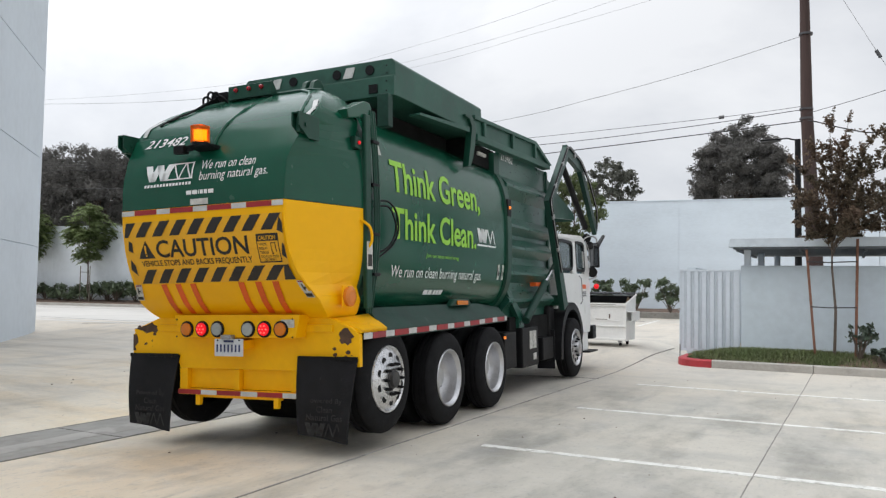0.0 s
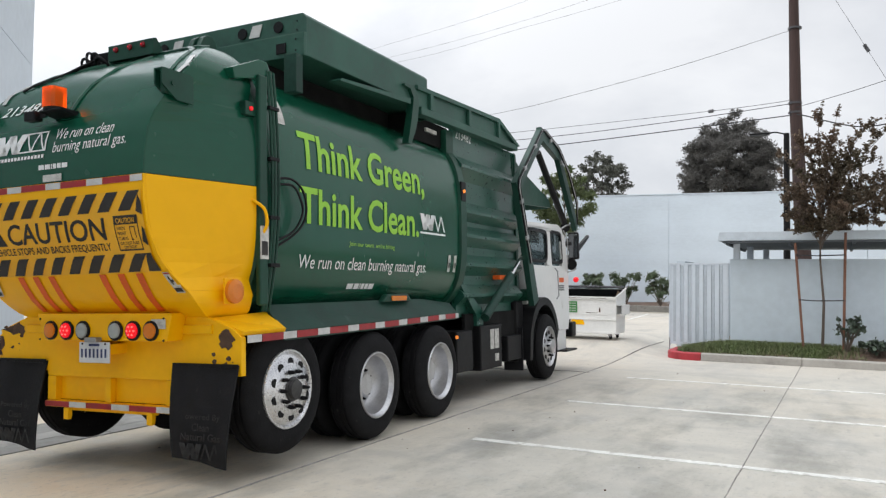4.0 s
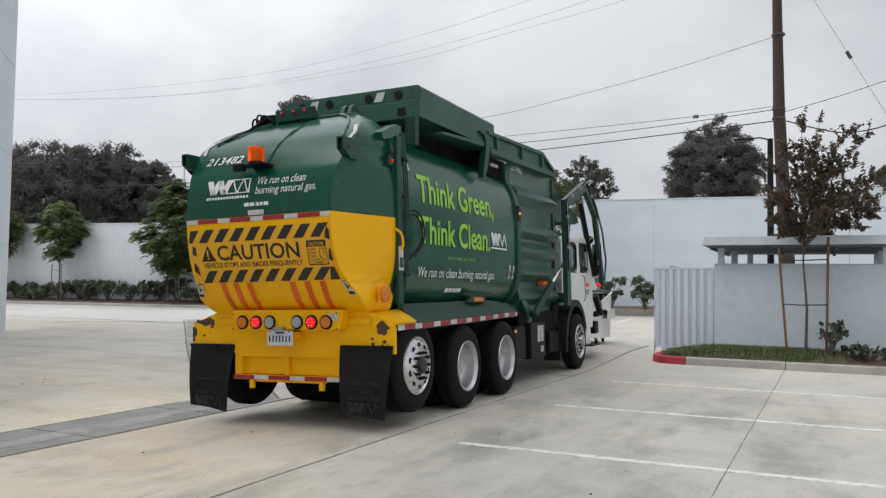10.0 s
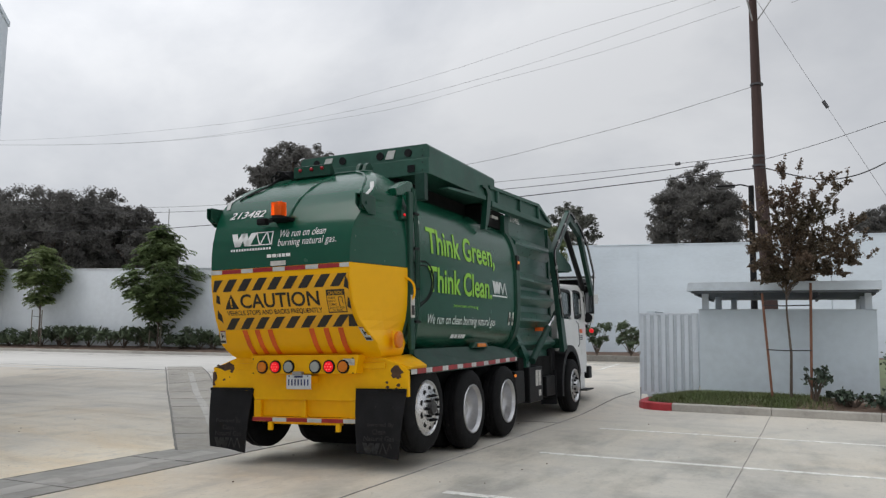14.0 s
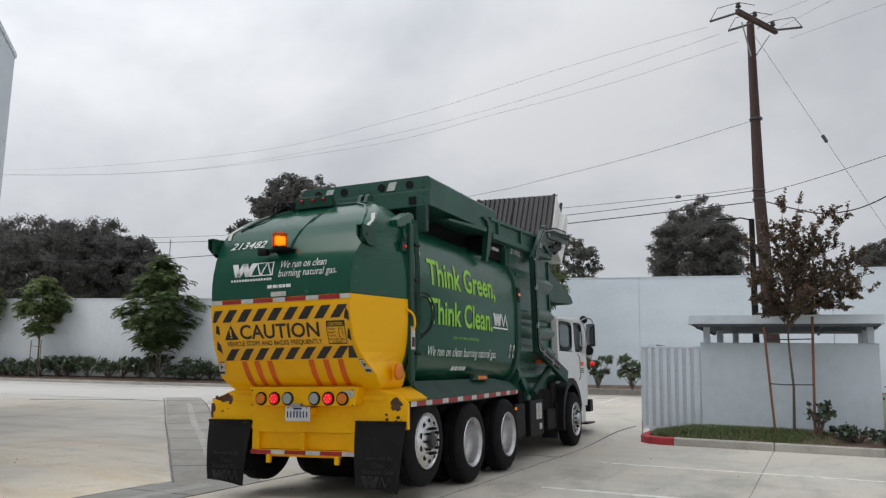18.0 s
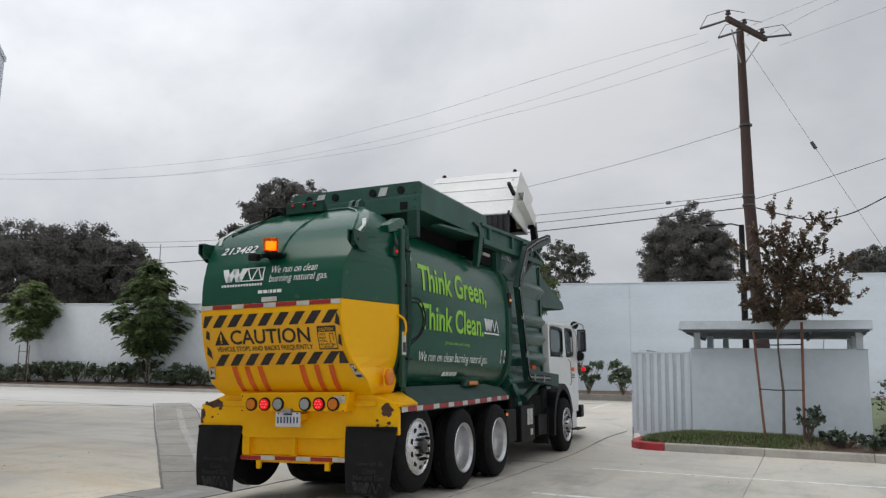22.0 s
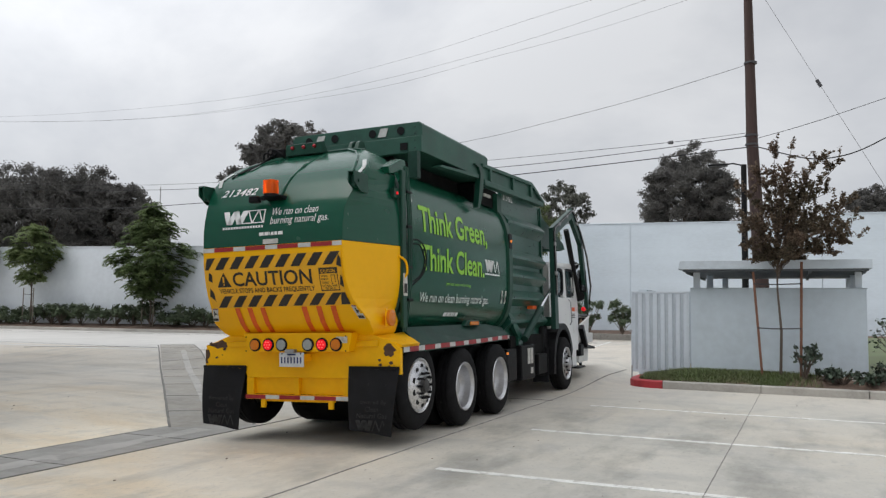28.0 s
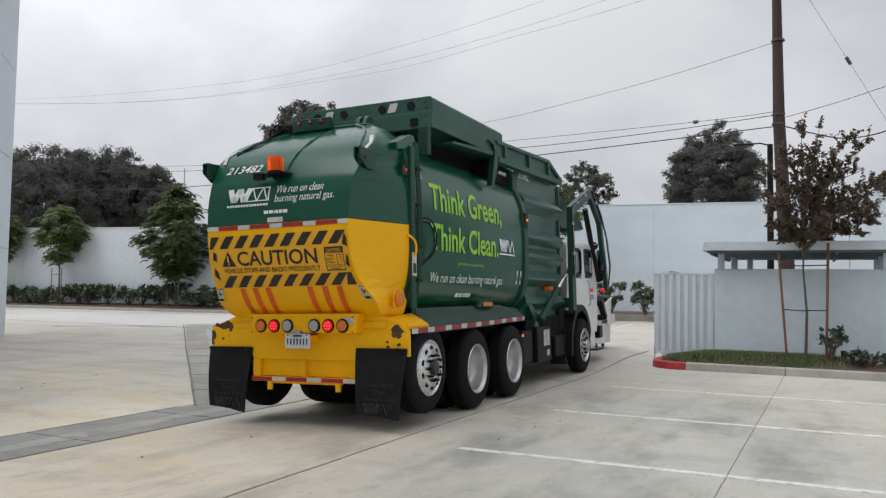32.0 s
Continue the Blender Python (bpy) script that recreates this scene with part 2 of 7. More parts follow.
def tint_area(m, x0, x1, y1, soft, color, edge=0.01, smear=None):
    """Tints the paving between x0 and x1, up to y1; smear breaks the tint up with noise."""
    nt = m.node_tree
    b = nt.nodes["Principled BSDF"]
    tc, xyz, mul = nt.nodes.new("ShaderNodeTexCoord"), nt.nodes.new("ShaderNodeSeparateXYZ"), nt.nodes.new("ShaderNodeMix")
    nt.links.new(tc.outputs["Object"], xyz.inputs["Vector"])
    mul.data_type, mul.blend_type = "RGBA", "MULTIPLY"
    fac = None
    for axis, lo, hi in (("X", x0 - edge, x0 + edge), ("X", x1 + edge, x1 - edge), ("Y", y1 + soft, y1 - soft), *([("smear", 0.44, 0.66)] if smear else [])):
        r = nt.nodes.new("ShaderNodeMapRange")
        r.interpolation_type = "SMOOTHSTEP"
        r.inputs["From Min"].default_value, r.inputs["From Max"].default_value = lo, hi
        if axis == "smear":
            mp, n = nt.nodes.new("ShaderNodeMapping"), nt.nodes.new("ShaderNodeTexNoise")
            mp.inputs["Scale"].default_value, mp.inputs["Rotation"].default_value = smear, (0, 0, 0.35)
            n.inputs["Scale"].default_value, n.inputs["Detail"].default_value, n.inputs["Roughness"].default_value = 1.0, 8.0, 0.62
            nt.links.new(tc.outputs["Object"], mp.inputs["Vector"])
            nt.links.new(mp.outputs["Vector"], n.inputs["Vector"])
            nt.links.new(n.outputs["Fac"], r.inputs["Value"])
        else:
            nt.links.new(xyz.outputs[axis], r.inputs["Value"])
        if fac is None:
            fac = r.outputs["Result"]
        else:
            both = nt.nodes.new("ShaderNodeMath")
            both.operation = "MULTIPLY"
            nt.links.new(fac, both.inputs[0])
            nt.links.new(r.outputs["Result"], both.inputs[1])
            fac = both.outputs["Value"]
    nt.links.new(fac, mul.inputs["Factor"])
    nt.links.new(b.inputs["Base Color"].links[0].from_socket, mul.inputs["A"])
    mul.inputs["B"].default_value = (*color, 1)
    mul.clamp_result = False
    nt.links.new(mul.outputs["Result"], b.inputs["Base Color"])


tint_area(CONCRETE, -3.2, 1.5, 3.2, 2.2, (1.36, 1.32, 1.24), 1.4)
tint_area(CONCRETE, 2.0, 30.0, 9.5, 2.0, (0.92, 0.94, 0.95), 1.5)
tint_area(CONCRETE, 0.6, 9.0, 7.0, 2.5, (0.66, 0.67, 0.67), 1.0, (1.1, 0.42, 1))
tint_area(CONCRETE, -14.0, 1.0, 6.0, 4.0, (0.93, 0.88, 0.80), 1.5, (0.45, 0.9, 1))
tint_area(CONCRETE, -30.0, -2.45, 4.5, 2.5, (1.22, 1.21, 1.18))
tint_area(CONCRETE, -17.0, -3.0, 10.8, 1.2, (0.84, 0.83, 0.81), 1.5, (0.25, 1.2, 1))
CONCRETE_FAR = material("pale_far_paving", (0.58, 0.565, 0.53), 0.78, 0, 0.08, 0.3, 0.2, 45, tint=(0.50, 0.485, 0.455))
stain(CONCRETE_FAR, CONCRETE_PAVING_STAINS[1:4], 0.25)
CONCRETE_BAND = material("grey_gutter_concrete", (0.40, 0.385, 0.35), 0.8, 0, 0.16, 0.9, 0.3, 50, spots=(0.33, 0.32, 0.29), spot_at=0.58)
CONCRETE_BRANCH = material("worn_gutter_concrete", (0.41, 0.384, 0.337), 0.85, 0, 0.16, 0.9, 0.3, 50, spots=(0.345, 0.33, 0.305), spot_at=0.58, spec=0.3)
CONCRETE_PALE = material("worn_pale_concrete", (0.47, 0.455, 0.42), 0.8, 0, 0.12, 1.2, 0.3, 50, spots=(0.35, 0.335, 0.305), spot_at=0.54)
stain(CONCRETE_BRANCH, CONCRETE_PAVING_STAINS[1:6], 0.45)
stain(CONCRETE_BAND, CONCRETE_PAVING_STAINS[1:4], 0.3)
KERB = material("kerb_concrete", (0.42, 0.40, 0.365), 0.8, 0, 0.14, 1.6, 0.3, 50, spots=(0.30, 0.285, 0.26), spot_at=0.62)
KERB_RED = material("red_kerb_paint", (0.42, 0.035, 0.045), 0.6, 0, 0.18, 4.0, 0.25, 50, spots=(0.20, 0.05, 0.05), spot_at=0.66)
LINE_WHITE = material("line_paint", (0.76, 0.76, 0.72), 0.7, 0, 0.14, 4.0, 0.2, spots=(0.50, 0.485, 0.45), spot_at=0.54)
JOINT = material("joint_filler", (0.24, 0.23, 0.21), 0.9, 0, 0.3, 6.0, 0.2)
JOINT_FINE = material("fine_joint_filler", (0.38, 0.365, 0.335), 0.9, 0, 0.3, 6.0, 0.2)
WALL_BLUE = material("pale_blue_block", (0.64, 0.715, 0.78), 0.85, 0, 0.05, 0.5, 0.25, 30, stretch=(1, 1, 2.5))
WALL_GREY = material("pale_grey_tilt_up", (0.63, 0.69, 0.745), 0.85, 0, 0.05, 0.4, 0.2, 30)
WALL_ENCLOSURE = material("pale_blue_plaster", (0.57, 0.645, 0.70), 0.85, 0, 0.06, 0.7, 0.25, 30)
WALL_WHITE = material("white_block_wall", (0.70, 0.74, 0.78), 0.85, 0, 0.06, 0.5, 0.25, 30)
GATE_GREY = material("pale_grey_gate", (0.62, 0.68, 0.74), 0.5, 0, 0.06, 1.2, 0.1)
GATE_SLOT = material("gate_recess", (0.48, 0.535, 0.585), 0.6, 0, 0.1, 2.0, 0.1)
ROOF_GREY = material("canopy_sheet", (0.55, 0.60, 0.64), 0.5, 0, 0.08, 1.2, 0.1)
# underside colour darkened to hold the shade below the canopy
SOFFIT_SHADE = material("canopy_soffit", (0.12, 0.135, 0.15), 0.7, 0, 0.12, 2.0, 0.15)
SOIL = material("bark_mulch", (0.17, 0.115, 0.085), 0.95, 0, 0.3, 3.0, 0.8, 30)
GRASS = material("grass_blade", (0.12, 0.165, 0.058), 0.6, 0, 0.2, 1.5, 0.0, island=0.5, tint=(0.10, 0.11, 0.042))
BARK = material("grey_bark", (0.13, 0.10, 0.08), 0.9, 0, 0.3, 9.0, 0.6, 40, stretch=(1, 1, 0.25))
STAKE = material("stake_wood", (0.20, 0.090, 0.055), 0.8, 0, 0.2, 6.0, 0.3, stretch=(1, 1, 0.1))
POLE_WOOD = material("creosoted_pole", (0.066, 0.040, 0.035), 0.9, 0, 0.25, 5.0, 0.5, 40, stretch=(1, 1, 0.06))
WIRE = material("black_cable", (0.03, 0.03, 0.032), 0.7, 0, 0.1, 3.0, 0)
WIRE_GREY = material("aluminium_cable", (0.26, 0.26, 0.27), 0.6, 0.2, 0.1, 3.0, 0)
INSULATOR = material("insulator", (0.06, 0.06, 0.065), 0.5, 0, 0.1, 5.0, 0)
STAKE_GREY = material("weathered_stake", (0.20, 0.17, 0.14), 0.85, 0, 0.2, 6.0, 0.3, stretch=(1, 1, 0.1))
CANOPY = material("canopy_paint", (0.60, 0.665, 0.72), 0.7, 0, 0.08, 1.0, 0.12, 30)
# dark grey-green leaf, its colour lifted to carry the haze of distance
LEAF_HAZY = material("eucalyptus_leaf", (0.185, 0.180, 0.170), 0.9, 0, 0.2, 0.5, 0, island=0.10, spec=0.04)
LEAF_GREY = material("olive_leaf", (0.16, 0.165, 0.14), 0.8, 0, 0.25, 0.6, 0, island=0.4)
LEAF_GREEN = material("fresh_leaf", (0.21, 0.26, 0.11), 0.6, 0, 0.25, 1.2, 0, island=0.4, tint=(0.13, 0.18, 0.075))
LEAF_DEEP = material("deep_green_leaf", (0.16, 0.21, 0.085), 0.6, 0, 0.25, 1.2, 0, island=0.4, tint=(0.08, 0.125, 0.05))
LEAF_OLIVE = material("olive_green_leaf", (0.125, 0.155, 0.065), 0.65, 0, 0.25, 1.2, 0, island=0.4, tint=(0.08, 0.105, 0.05))
LEAF_RED = material("russet_leaf", (0.15, 0.10, 0.072), 0.7, 0, 0.25, 1.2, 0, island=0.5, tint=(0.10, 0.095, 0.06))
LEAF_SHRUB = material("shrub_leaf", (0.09, 0.125, 0.065), 0.55, 0, 0.25, 1.5, 0, island=0.4)
LEAF_BROAD = material("broad_shrub_leaf", (0.050, 0.075, 0.048), 0.5, 0, 0.25, 1.5, 0, island=0.4)


def leafy(m, share):
    """Lets light pass through thin leaves."""
    nt = m.node_tree
    b, out = nt.nodes["Principled BSDF"], nt.nodes["Material Output"]
    tr, mix = nt.nodes.new("ShaderNodeBsdfTranslucent"), nt.nodes.new("ShaderNodeMixShader")
    src = b.inputs["Base Color"]
    if src.links:
        nt.links.new(src.links[0].from_socket, tr.inputs["Color"])
    else:
        tr.inputs["Color"].default_value = src.default_value
    mix.inputs["Fac"].default_value = share
    nt.links.new(b.outputs["BSDF"], mix.inputs[1])
    nt.links.new(tr.outputs["BSDF"], mix.inputs[2])
    nt.links.new(mix.outputs["Shader"], out.inputs["Surface"])


for m in (LEAF_HAZY, LEAF_GREY, LEAF_GREEN, LEAF_DEEP, LEAF_OLIVE, LEAF_RED):
    leafy(m, 0.45)
DECAL_GREEN = material("green_label", (0.05, 0.24, 0.06), 0.5, 0, 0.15, 9.0, 0.02)
CARD = material("brown_cardboard", (0.34, 0.24, 0.15), 0.85, 0, 0.12, 5.0, 0.1)
DUMP_WHITE = material("white_bin_paint", (0.80, 0.80, 0.78), 0.45, 0, 0.06, 2.0, 0.1, spots=(0.40, 0.36, 0.31), spot_at=0.70)
LID = material("black_plastic_lid", (0.035, 0.035, 0.040), 0.55, 0, 0.2, 3.0, 0.15)


# ---- mesh helpers ----
def part(name, bm, mat, parent=None, label="", smooth=False):
    """Links a bmesh as one mesh object, under a thing or a part."""
    bmesh.ops.recalc_face_normals(bm, faces=bm.faces[:])
    if smooth:
        for f in bm.faces:
            f.smooth = True
    me = bpy.data.meshes.new(name)
    bm.to_mesh(me)
    bm.free()
    for m in mat if isinstance(mat, (list, tuple)) else [mat]:
        me.materials.append(m)
    ob = new(name, me)
    if smooth:
        me.set_sharp_from_angle(angle=radians(38))
    if parent:
        ob.parent = parent
    if label:
        ob["label"] = label
    return ob


def lettering(name, bm, mat, parent, label=""):
    """Links a line of writing with every letter as a part of its own."""
    bm.verts.index_update()
    seen, groups = set(), []
    size = [max(v.co[k] for v in bm.verts) - min(v.co[k] for v in bm.verts) for k in (0, 1)]
    k = 0 if size[0] > size[1] else 1
    for v in bm.verts:
        if v.index in seen:
            continue
        stack, isle = [v], []
        seen.add(v.index)
        while stack:
            q = stack.pop()
            isle.append(q)
            for e in q.link_edges:
                o = e.other_vert(q)
                if o.index not in seen:
                    seen.add(o.index)
                    stack.append(o)
        groups.append([min(q.co[k] for q in isle), max(q.co[k] for q in isle), isle])
    groups.sort(key=lambda g: g[0])
    letters = []
    for lo, hi, isle in groups:
        if letters and min(hi, letters[-1][1]) - max(lo, letters[-1][0]) > 0.4 * min(hi - lo, letters[-1][1] - letters[-1][0]):
            letters[-1] = [min(lo, letters[-1][0]), max(hi, letters[-1][1]), letters[-1][2] + isle]
        else:
            letters.append([lo, hi, isle])
    for lo, hi, isle in letters:
        one, index = bmesh.new(), {}
        for q in isle:
            index[q.index] = one.verts.new(q.co)
        for f in {f for q in isle for f in q.link_faces}:
            one.faces.new([index[q.index] for q in f.verts])
        part(name, one, mat, parent, label)
    bm.free()


def thing(name, label, category, m=None, group="", kind=""):
    ob = new(name)
    ob.empty_display_size = 0.2
    if m is not None:
        ob.matrix_world = m
    return tagged(ob, label, category, group, kind)


def box(bm, x0, x1, y0, y1, z0, z1, bevel=0.0, m=None):
    r = bmesh.ops.create_cube(bm, size=1.0)
    vs = r["verts"]
    for v in vs:
        v.co = Vector((x0 + (v.co.x + 0.5) * (x1 - x0), y0 + (v.co.y + 0.5) * (y1 - y0), z0 + (v.co.z + 0.5) * (z1 - z0)))
    if bevel:
        es = list({e for v in vs for e in v.link_edges})
        r = bmesh.ops.bevel(bm, geom=es, offset=bevel, segments=2, affect="EDGES", profile=0.6)
        vs = r["verts"] if m is not None else vs
    if m is not None:
        bmesh.ops.transform(bm, matrix=m, verts=list(set(vs)))
    return bm


def B(*a, **k):
    return box(bmesh.new(), *a, **k)


def prism(bm, outline, a0, a1, axis="x", bevel=0.0):
    """An outline in the plane across the axis, pushed from a0 to a1 along it."""
    def at(u, v, a):
        return (a, u, v) if axis == "x" else (u, a, v) if axis == "y" else (u, v, a)
    lo = [bm.verts.new(at(u, v, a0)) for u, v in outline]
    hi = [bm.verts.new(at(u, v, a1)) for u, v in outline]
    fs = [bm.faces.new(lo), bm.faces.new(hi[::-1])]
    n = len(outline)
    for i in range(n):
        fs.append(bm.faces.new((lo[i], lo[(i + 1) % n], hi[(i + 1) % n], hi[i])))
    if bevel:
        bmesh.ops.bevel(bm, geom=list({e for f in fs for e in f.edges}), offset=bevel, segments=2, affect="EDGES", profile=0.6)
    return bm


def P(*a, **k):
    return prism(bmesh.new(), *a, **k)


def tube(bm, points, radius, n=8, caps=True):
    """A round bar along points; radius: one value or one for each point."""
    pts = [Vector(p) for p in points]
    rs = radius if isinstance(radius, (list, tuple)) else [radius] * len(pts)
    rings = []
    side = None
    for i, p in enumerate(pts):
        t = (pts[min(i + 1, len(pts) - 1)] - pts[max(i - 1, 0)]).normalized()
        if side is None:
            side = t.orthogonal().normalized()
        side = (side - t * side.dot(t)).normalized()
        up = t.cross(side)
        rings.append([bm.verts.new(p + (side * math.cos(2 * math.pi * k / n) + up * math.sin(2 * math.pi * k / n)) * rs[i]) for k in range(n)])
    for a, b in zip(rings, rings[1:]):
        for k in range(n):
            bm.faces.new((a[k], a[(k + 1) % n], b[(k + 1) % n], b[k]))
    if caps:
        bm.faces.new(rings[0][::-1])
        bm.faces.new(rings[-1])
    return bm


def TS(points, radius, n=8):
    """A round bar along a smooth curve through points."""
    pts = [Vector(p) for p in points]
    path = []
    for a, b, c, d in zip([pts[0], *pts[:-2]], pts[:-1], pts[1:], [*pts[2:], pts[-1]]):
        for s in (0.0, 0.2, 0.4, 0.6, 0.8):
            path.append(0.5 * ((2 * b) + (c - a) * s + (2 * a - 5 * b + 4 * c - d) * s * s + (3 * b - a - 3 * c + d) * s ** 3))
    return tube(bmesh.new(), path + [pts[-1]], radius, n)


def T(*a, **k):
    return tube(bmesh.new(), *a, **k)


def lathe(bm, profile, n=32, axis="x", centre=(0, 0, 0), first=True, last=True):
    """A profile of (along the axis, radius), turned about the axis."""
    rings = []
    for a, r in profile:
        ring = []
        for k in range(n):
            c, s = math.cos(2 * math.pi * k / n) * r, math.sin(2 * math.pi * k / n) * r
            co = (a, c, s) if axis == "x" else (c, a, s) if axis == "y" else (c, s, a)
            ring.append(bm.verts.new(Vector(co) + Vector(centre)))
        rings.append(ring)
    for a, b in zip(rings, rings[1:]):
        for k in range(n):
            bm.faces.new((a[k], a[(k + 1) % n], b[(k + 1) % n], b[k]))
    if first:
        bm.faces.new(rings[0])
    if last:
        bm.faces.new(rings[-1][::-1])
    return bm


def L(*a, **k):
    return lathe(bmesh.new(), *a, **k)


def sheet(bm, rows):
    """A skin over rows of points."""
    vs = [[bm.verts.new(p) for p in r] for r in rows]
    for a, b in zip(vs, vs[1:]):
        for i in range(len(a) - 1):
            bm.faces.new((a[i], a[i + 1], b[i + 1], b[i]))
    return bm


def thick(bm, depth):
    bmesh.ops.recalc_face_normals(bm, faces=bm.faces[:])
    bmesh.ops.solidify(bm, geom=bm.faces[:], thickness=depth)
    return bm


def words(body, width, height, shear=0.0, bold=0.0):
    """Lettering as a flat mesh in x and z, from (0, 0) to (width, height)."""
    cu = bpy.data.curves.new("words", "FONT")
    cu.body, cu.shear, cu.offset, cu.resolution_u = body, shear, bold, 3
    ob = new("words", cu)
    bpy.context.view_layer.update()
    me = bpy.data.meshes.new_from_object(ob.evaluated_get(bpy.context.evaluated_depsgraph_get()))
    bm = bmesh.new()
    bm.from_mesh(me)
    bpy.data.objects.remove(ob)
    bpy.data.meshes.remove(me)
    xs, ys = [v.co.x for v in bm.verts], [v.co.y for v in bm.verts]
    x0, x1, y0, y1 = min(xs), max(xs), min(ys), max(ys)
    for v in bm.verts:
        v.co = Vector(((v.co.x - x0) / (x1 - x0) * width, 0, (v.co.y - y0) / (y1 - y0) * height))
    return bm


def cut_rows(bm, step, axis="z"):
    """Cuts a flat mesh into bands, so that it can follow a curved skin."""
    k = "xyz".index(axis)
    lo, hi = min(v.co[k] for v in bm.verts), max(v.co[k] for v in bm.verts)
    no = Vector((0, 0, 0))
    no[k] = 1
    a = lo + step
    while a < hi:
        bmesh.ops.bisect_plane(bm, geom=bm.verts[:] + bm.edges[:] + bm.faces[:], plane_co=no * a, plane_no=no)
        a += step
    return bm


def table(pairs):
    xs, ys = [p[0] for p in pairs], [p[1] for p in pairs]
    return lambda v: float(np.interp(v, xs, ys))


def smooth_step(v):
    v = min(1.0, max(0.0, v))
    return v * v * (3 - 2 * v)


def gz(x, y):
    """The height of the paving: falling to the gutter, rising a little towards the far side of the yard."""
    fall = 0.035 * min(2.55, max(0.0, 1.0 - x)) * smooth_step((x + 6.0) / 3.5) * (1 - smooth_step((y - 8.5) / 4.0))
    return 0.27 * smooth_step((y - 8.5) / 4.0) * max(smooth_step((1.9 - x) / 1.0), smooth_step((y - 13) / 3.0)) - fall


# ---- ground and paving ----
def grid_line(lo, hi, near_lo, near_hi, fine, coarse):
    a = list(np.arange(near_lo, near_hi + 1e-6, fine))
    left = [near_lo - coarse * k for k in range(1, 12)]
    right = [near_hi + coarse * k for k in range(1, 12)]
    return sorted([lo] + [v for v in left if v > lo] + a + [v for v in right if v < hi] + [hi])


xs, ys = grid_line(-2500, 2500, -20, 12, 0.5, 6.0), grid_line(-2500, 2500, -8, 20, 0.5, 6.0)
verts = [(x, y, gz(x, y)) for y in ys for x in xs]
nx = len(xs)
quads = [(j * nx + i, j * nx + i + 1, (j + 1) * nx + i + 1, (j + 1) * nx + i) for j in range(len(ys) - 1) for i in range(nx - 1)]
me = bpy.data.meshes.new("ground")
me.from_pydata(verts, [], quads)
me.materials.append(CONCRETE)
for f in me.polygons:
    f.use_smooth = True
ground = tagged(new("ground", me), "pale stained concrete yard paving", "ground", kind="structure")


def strip(name, p, q, width, mat, lift=0.004, parent=None, wobble=0.0, seed=1):
    """A flat strip on the paving from p to q."""
    rnd = random.Random(seed)
    p, q = Vector((*p, 0)), Vector((*q, 0))
    n = max(2, int((q - p).length / 0.3))
    side = (q - p).normalized().cross(Vector((0, 0, 1))) * width / 2
    rows = []
    for i in range(n + 1):
        c = p.lerp(q, i / n)
        w = side * (1 + rnd.uniform(-wobble, wobble))
        off = side.normalized() * rnd.uniform(-1, 1) * wobble * 0.03
        row = [(*(c + s * w + off).xy, gz(*(c + s * w).xy) + lift) for s in ((-1, 1) if width < 0.3 else (-1, -0.5, 0, 0.5, 1))]
        # the edges reach down into the paving
        rows.append([(row[0][0], row[0][1], row[0][2] - lift - 0.004), *row, (row[-1][0], row[-1][1], row[-1][2] - lift - 0.004)])
    return part(name, sheet(bmesh.new(), rows), mat, parent)


# valley gutter of grey concrete, straight behind the truck and then off at an angle
gutter = strip("gutter", (-1.93, -40), (-1.93, 3.38), 1.02, CONCRETE_BAND, 0.005)
tagged(gutter, "grey concrete valley gutter in the yard paving", "gutter", kind="structure")
gutter_2 = strip("gutter_branch", (-1.93, 3.0), (-12.65, 14.03), 1.06, CONCRETE_BRANCH, 0.007)
tagged(gutter_2, "grey concrete gutter running off at an angle", "gutter", kind="structure")
for a, b, w in (((-1.41, -40), (-1.41, 12), 0.018), ((-2.45, -40), (-2.45, 2.45), 0.012), ((-2.31, 2.63), (-13.1, 13.65), 0.035),
                ((-1.53, 3.39), (-12.3, 14.4), 0.035), ((1.33, -12.0), (1.36, 2.9), 0.012), ((1.36, 2.9), (1.50, 22), 0.012), ((4.25, -20), (4.60, 10.85), 0.007),
                ((-16, 11.2), (-5.0, 15.2), 0.02), ((-30, 18.4), (-2.0, 26.0), 0.02), ((-2.46, -1.2), (-12, -1.4), 0.012),
                ((-5.2, -1.0), (-13, 6.0), 0.014), ((1.45, -2.2), (12, -2.0), 0.012), ((-1.1, 7.6), (1.45, 7.6), 0.012), ((-8.0, 12.42), (-19.5, 12.3), 0.016)):
    strip("joint", a, b, w, JOINT if w > 0.014 else JOINT_FINE, 0.008, ground, 0.12, 3)
# cross joints and the paler worn middle of the gutters
ub = Vector((-0.697, 0.717))
for k in range(9):
    c = Vector((-1.93, 3.0)) + ub * (1.6 + 1.75 * k)
    n2 = Vector((ub.y, -ub.x)) * 0.52
    strip("joint", c - n2, c + n2, 0.028, JOINT, 0.010, ground, 0.3, k)
for k in range(9):
    strip("joint", (-2.44, -12 + 1.75 * k), (-1.42, -12 + 1.75 * k), 0.012, JOINT, 0.0085, ground, 0.3, k)
strip("worn_strip", (-1.86, -30), (-1.86, 2.75), 0.28, CONCRETE_PALE, 0.0075, ground, 0.25, 3)
strip("worn_strip", (-2.06, 3.25), (-10.5, 11.9), 0.14, CONCRETE_PALE, 0.0095, ground, 0.12, 4)
for y, x0 in ((1.46, 2.07), (4.28, 2.12), (7.22, 2.18)):
    strip("parking_line", (x0, y), (14, y + 0.25), 0.105, LINE_WHITE, 0.005, ground, 0.03, 5)
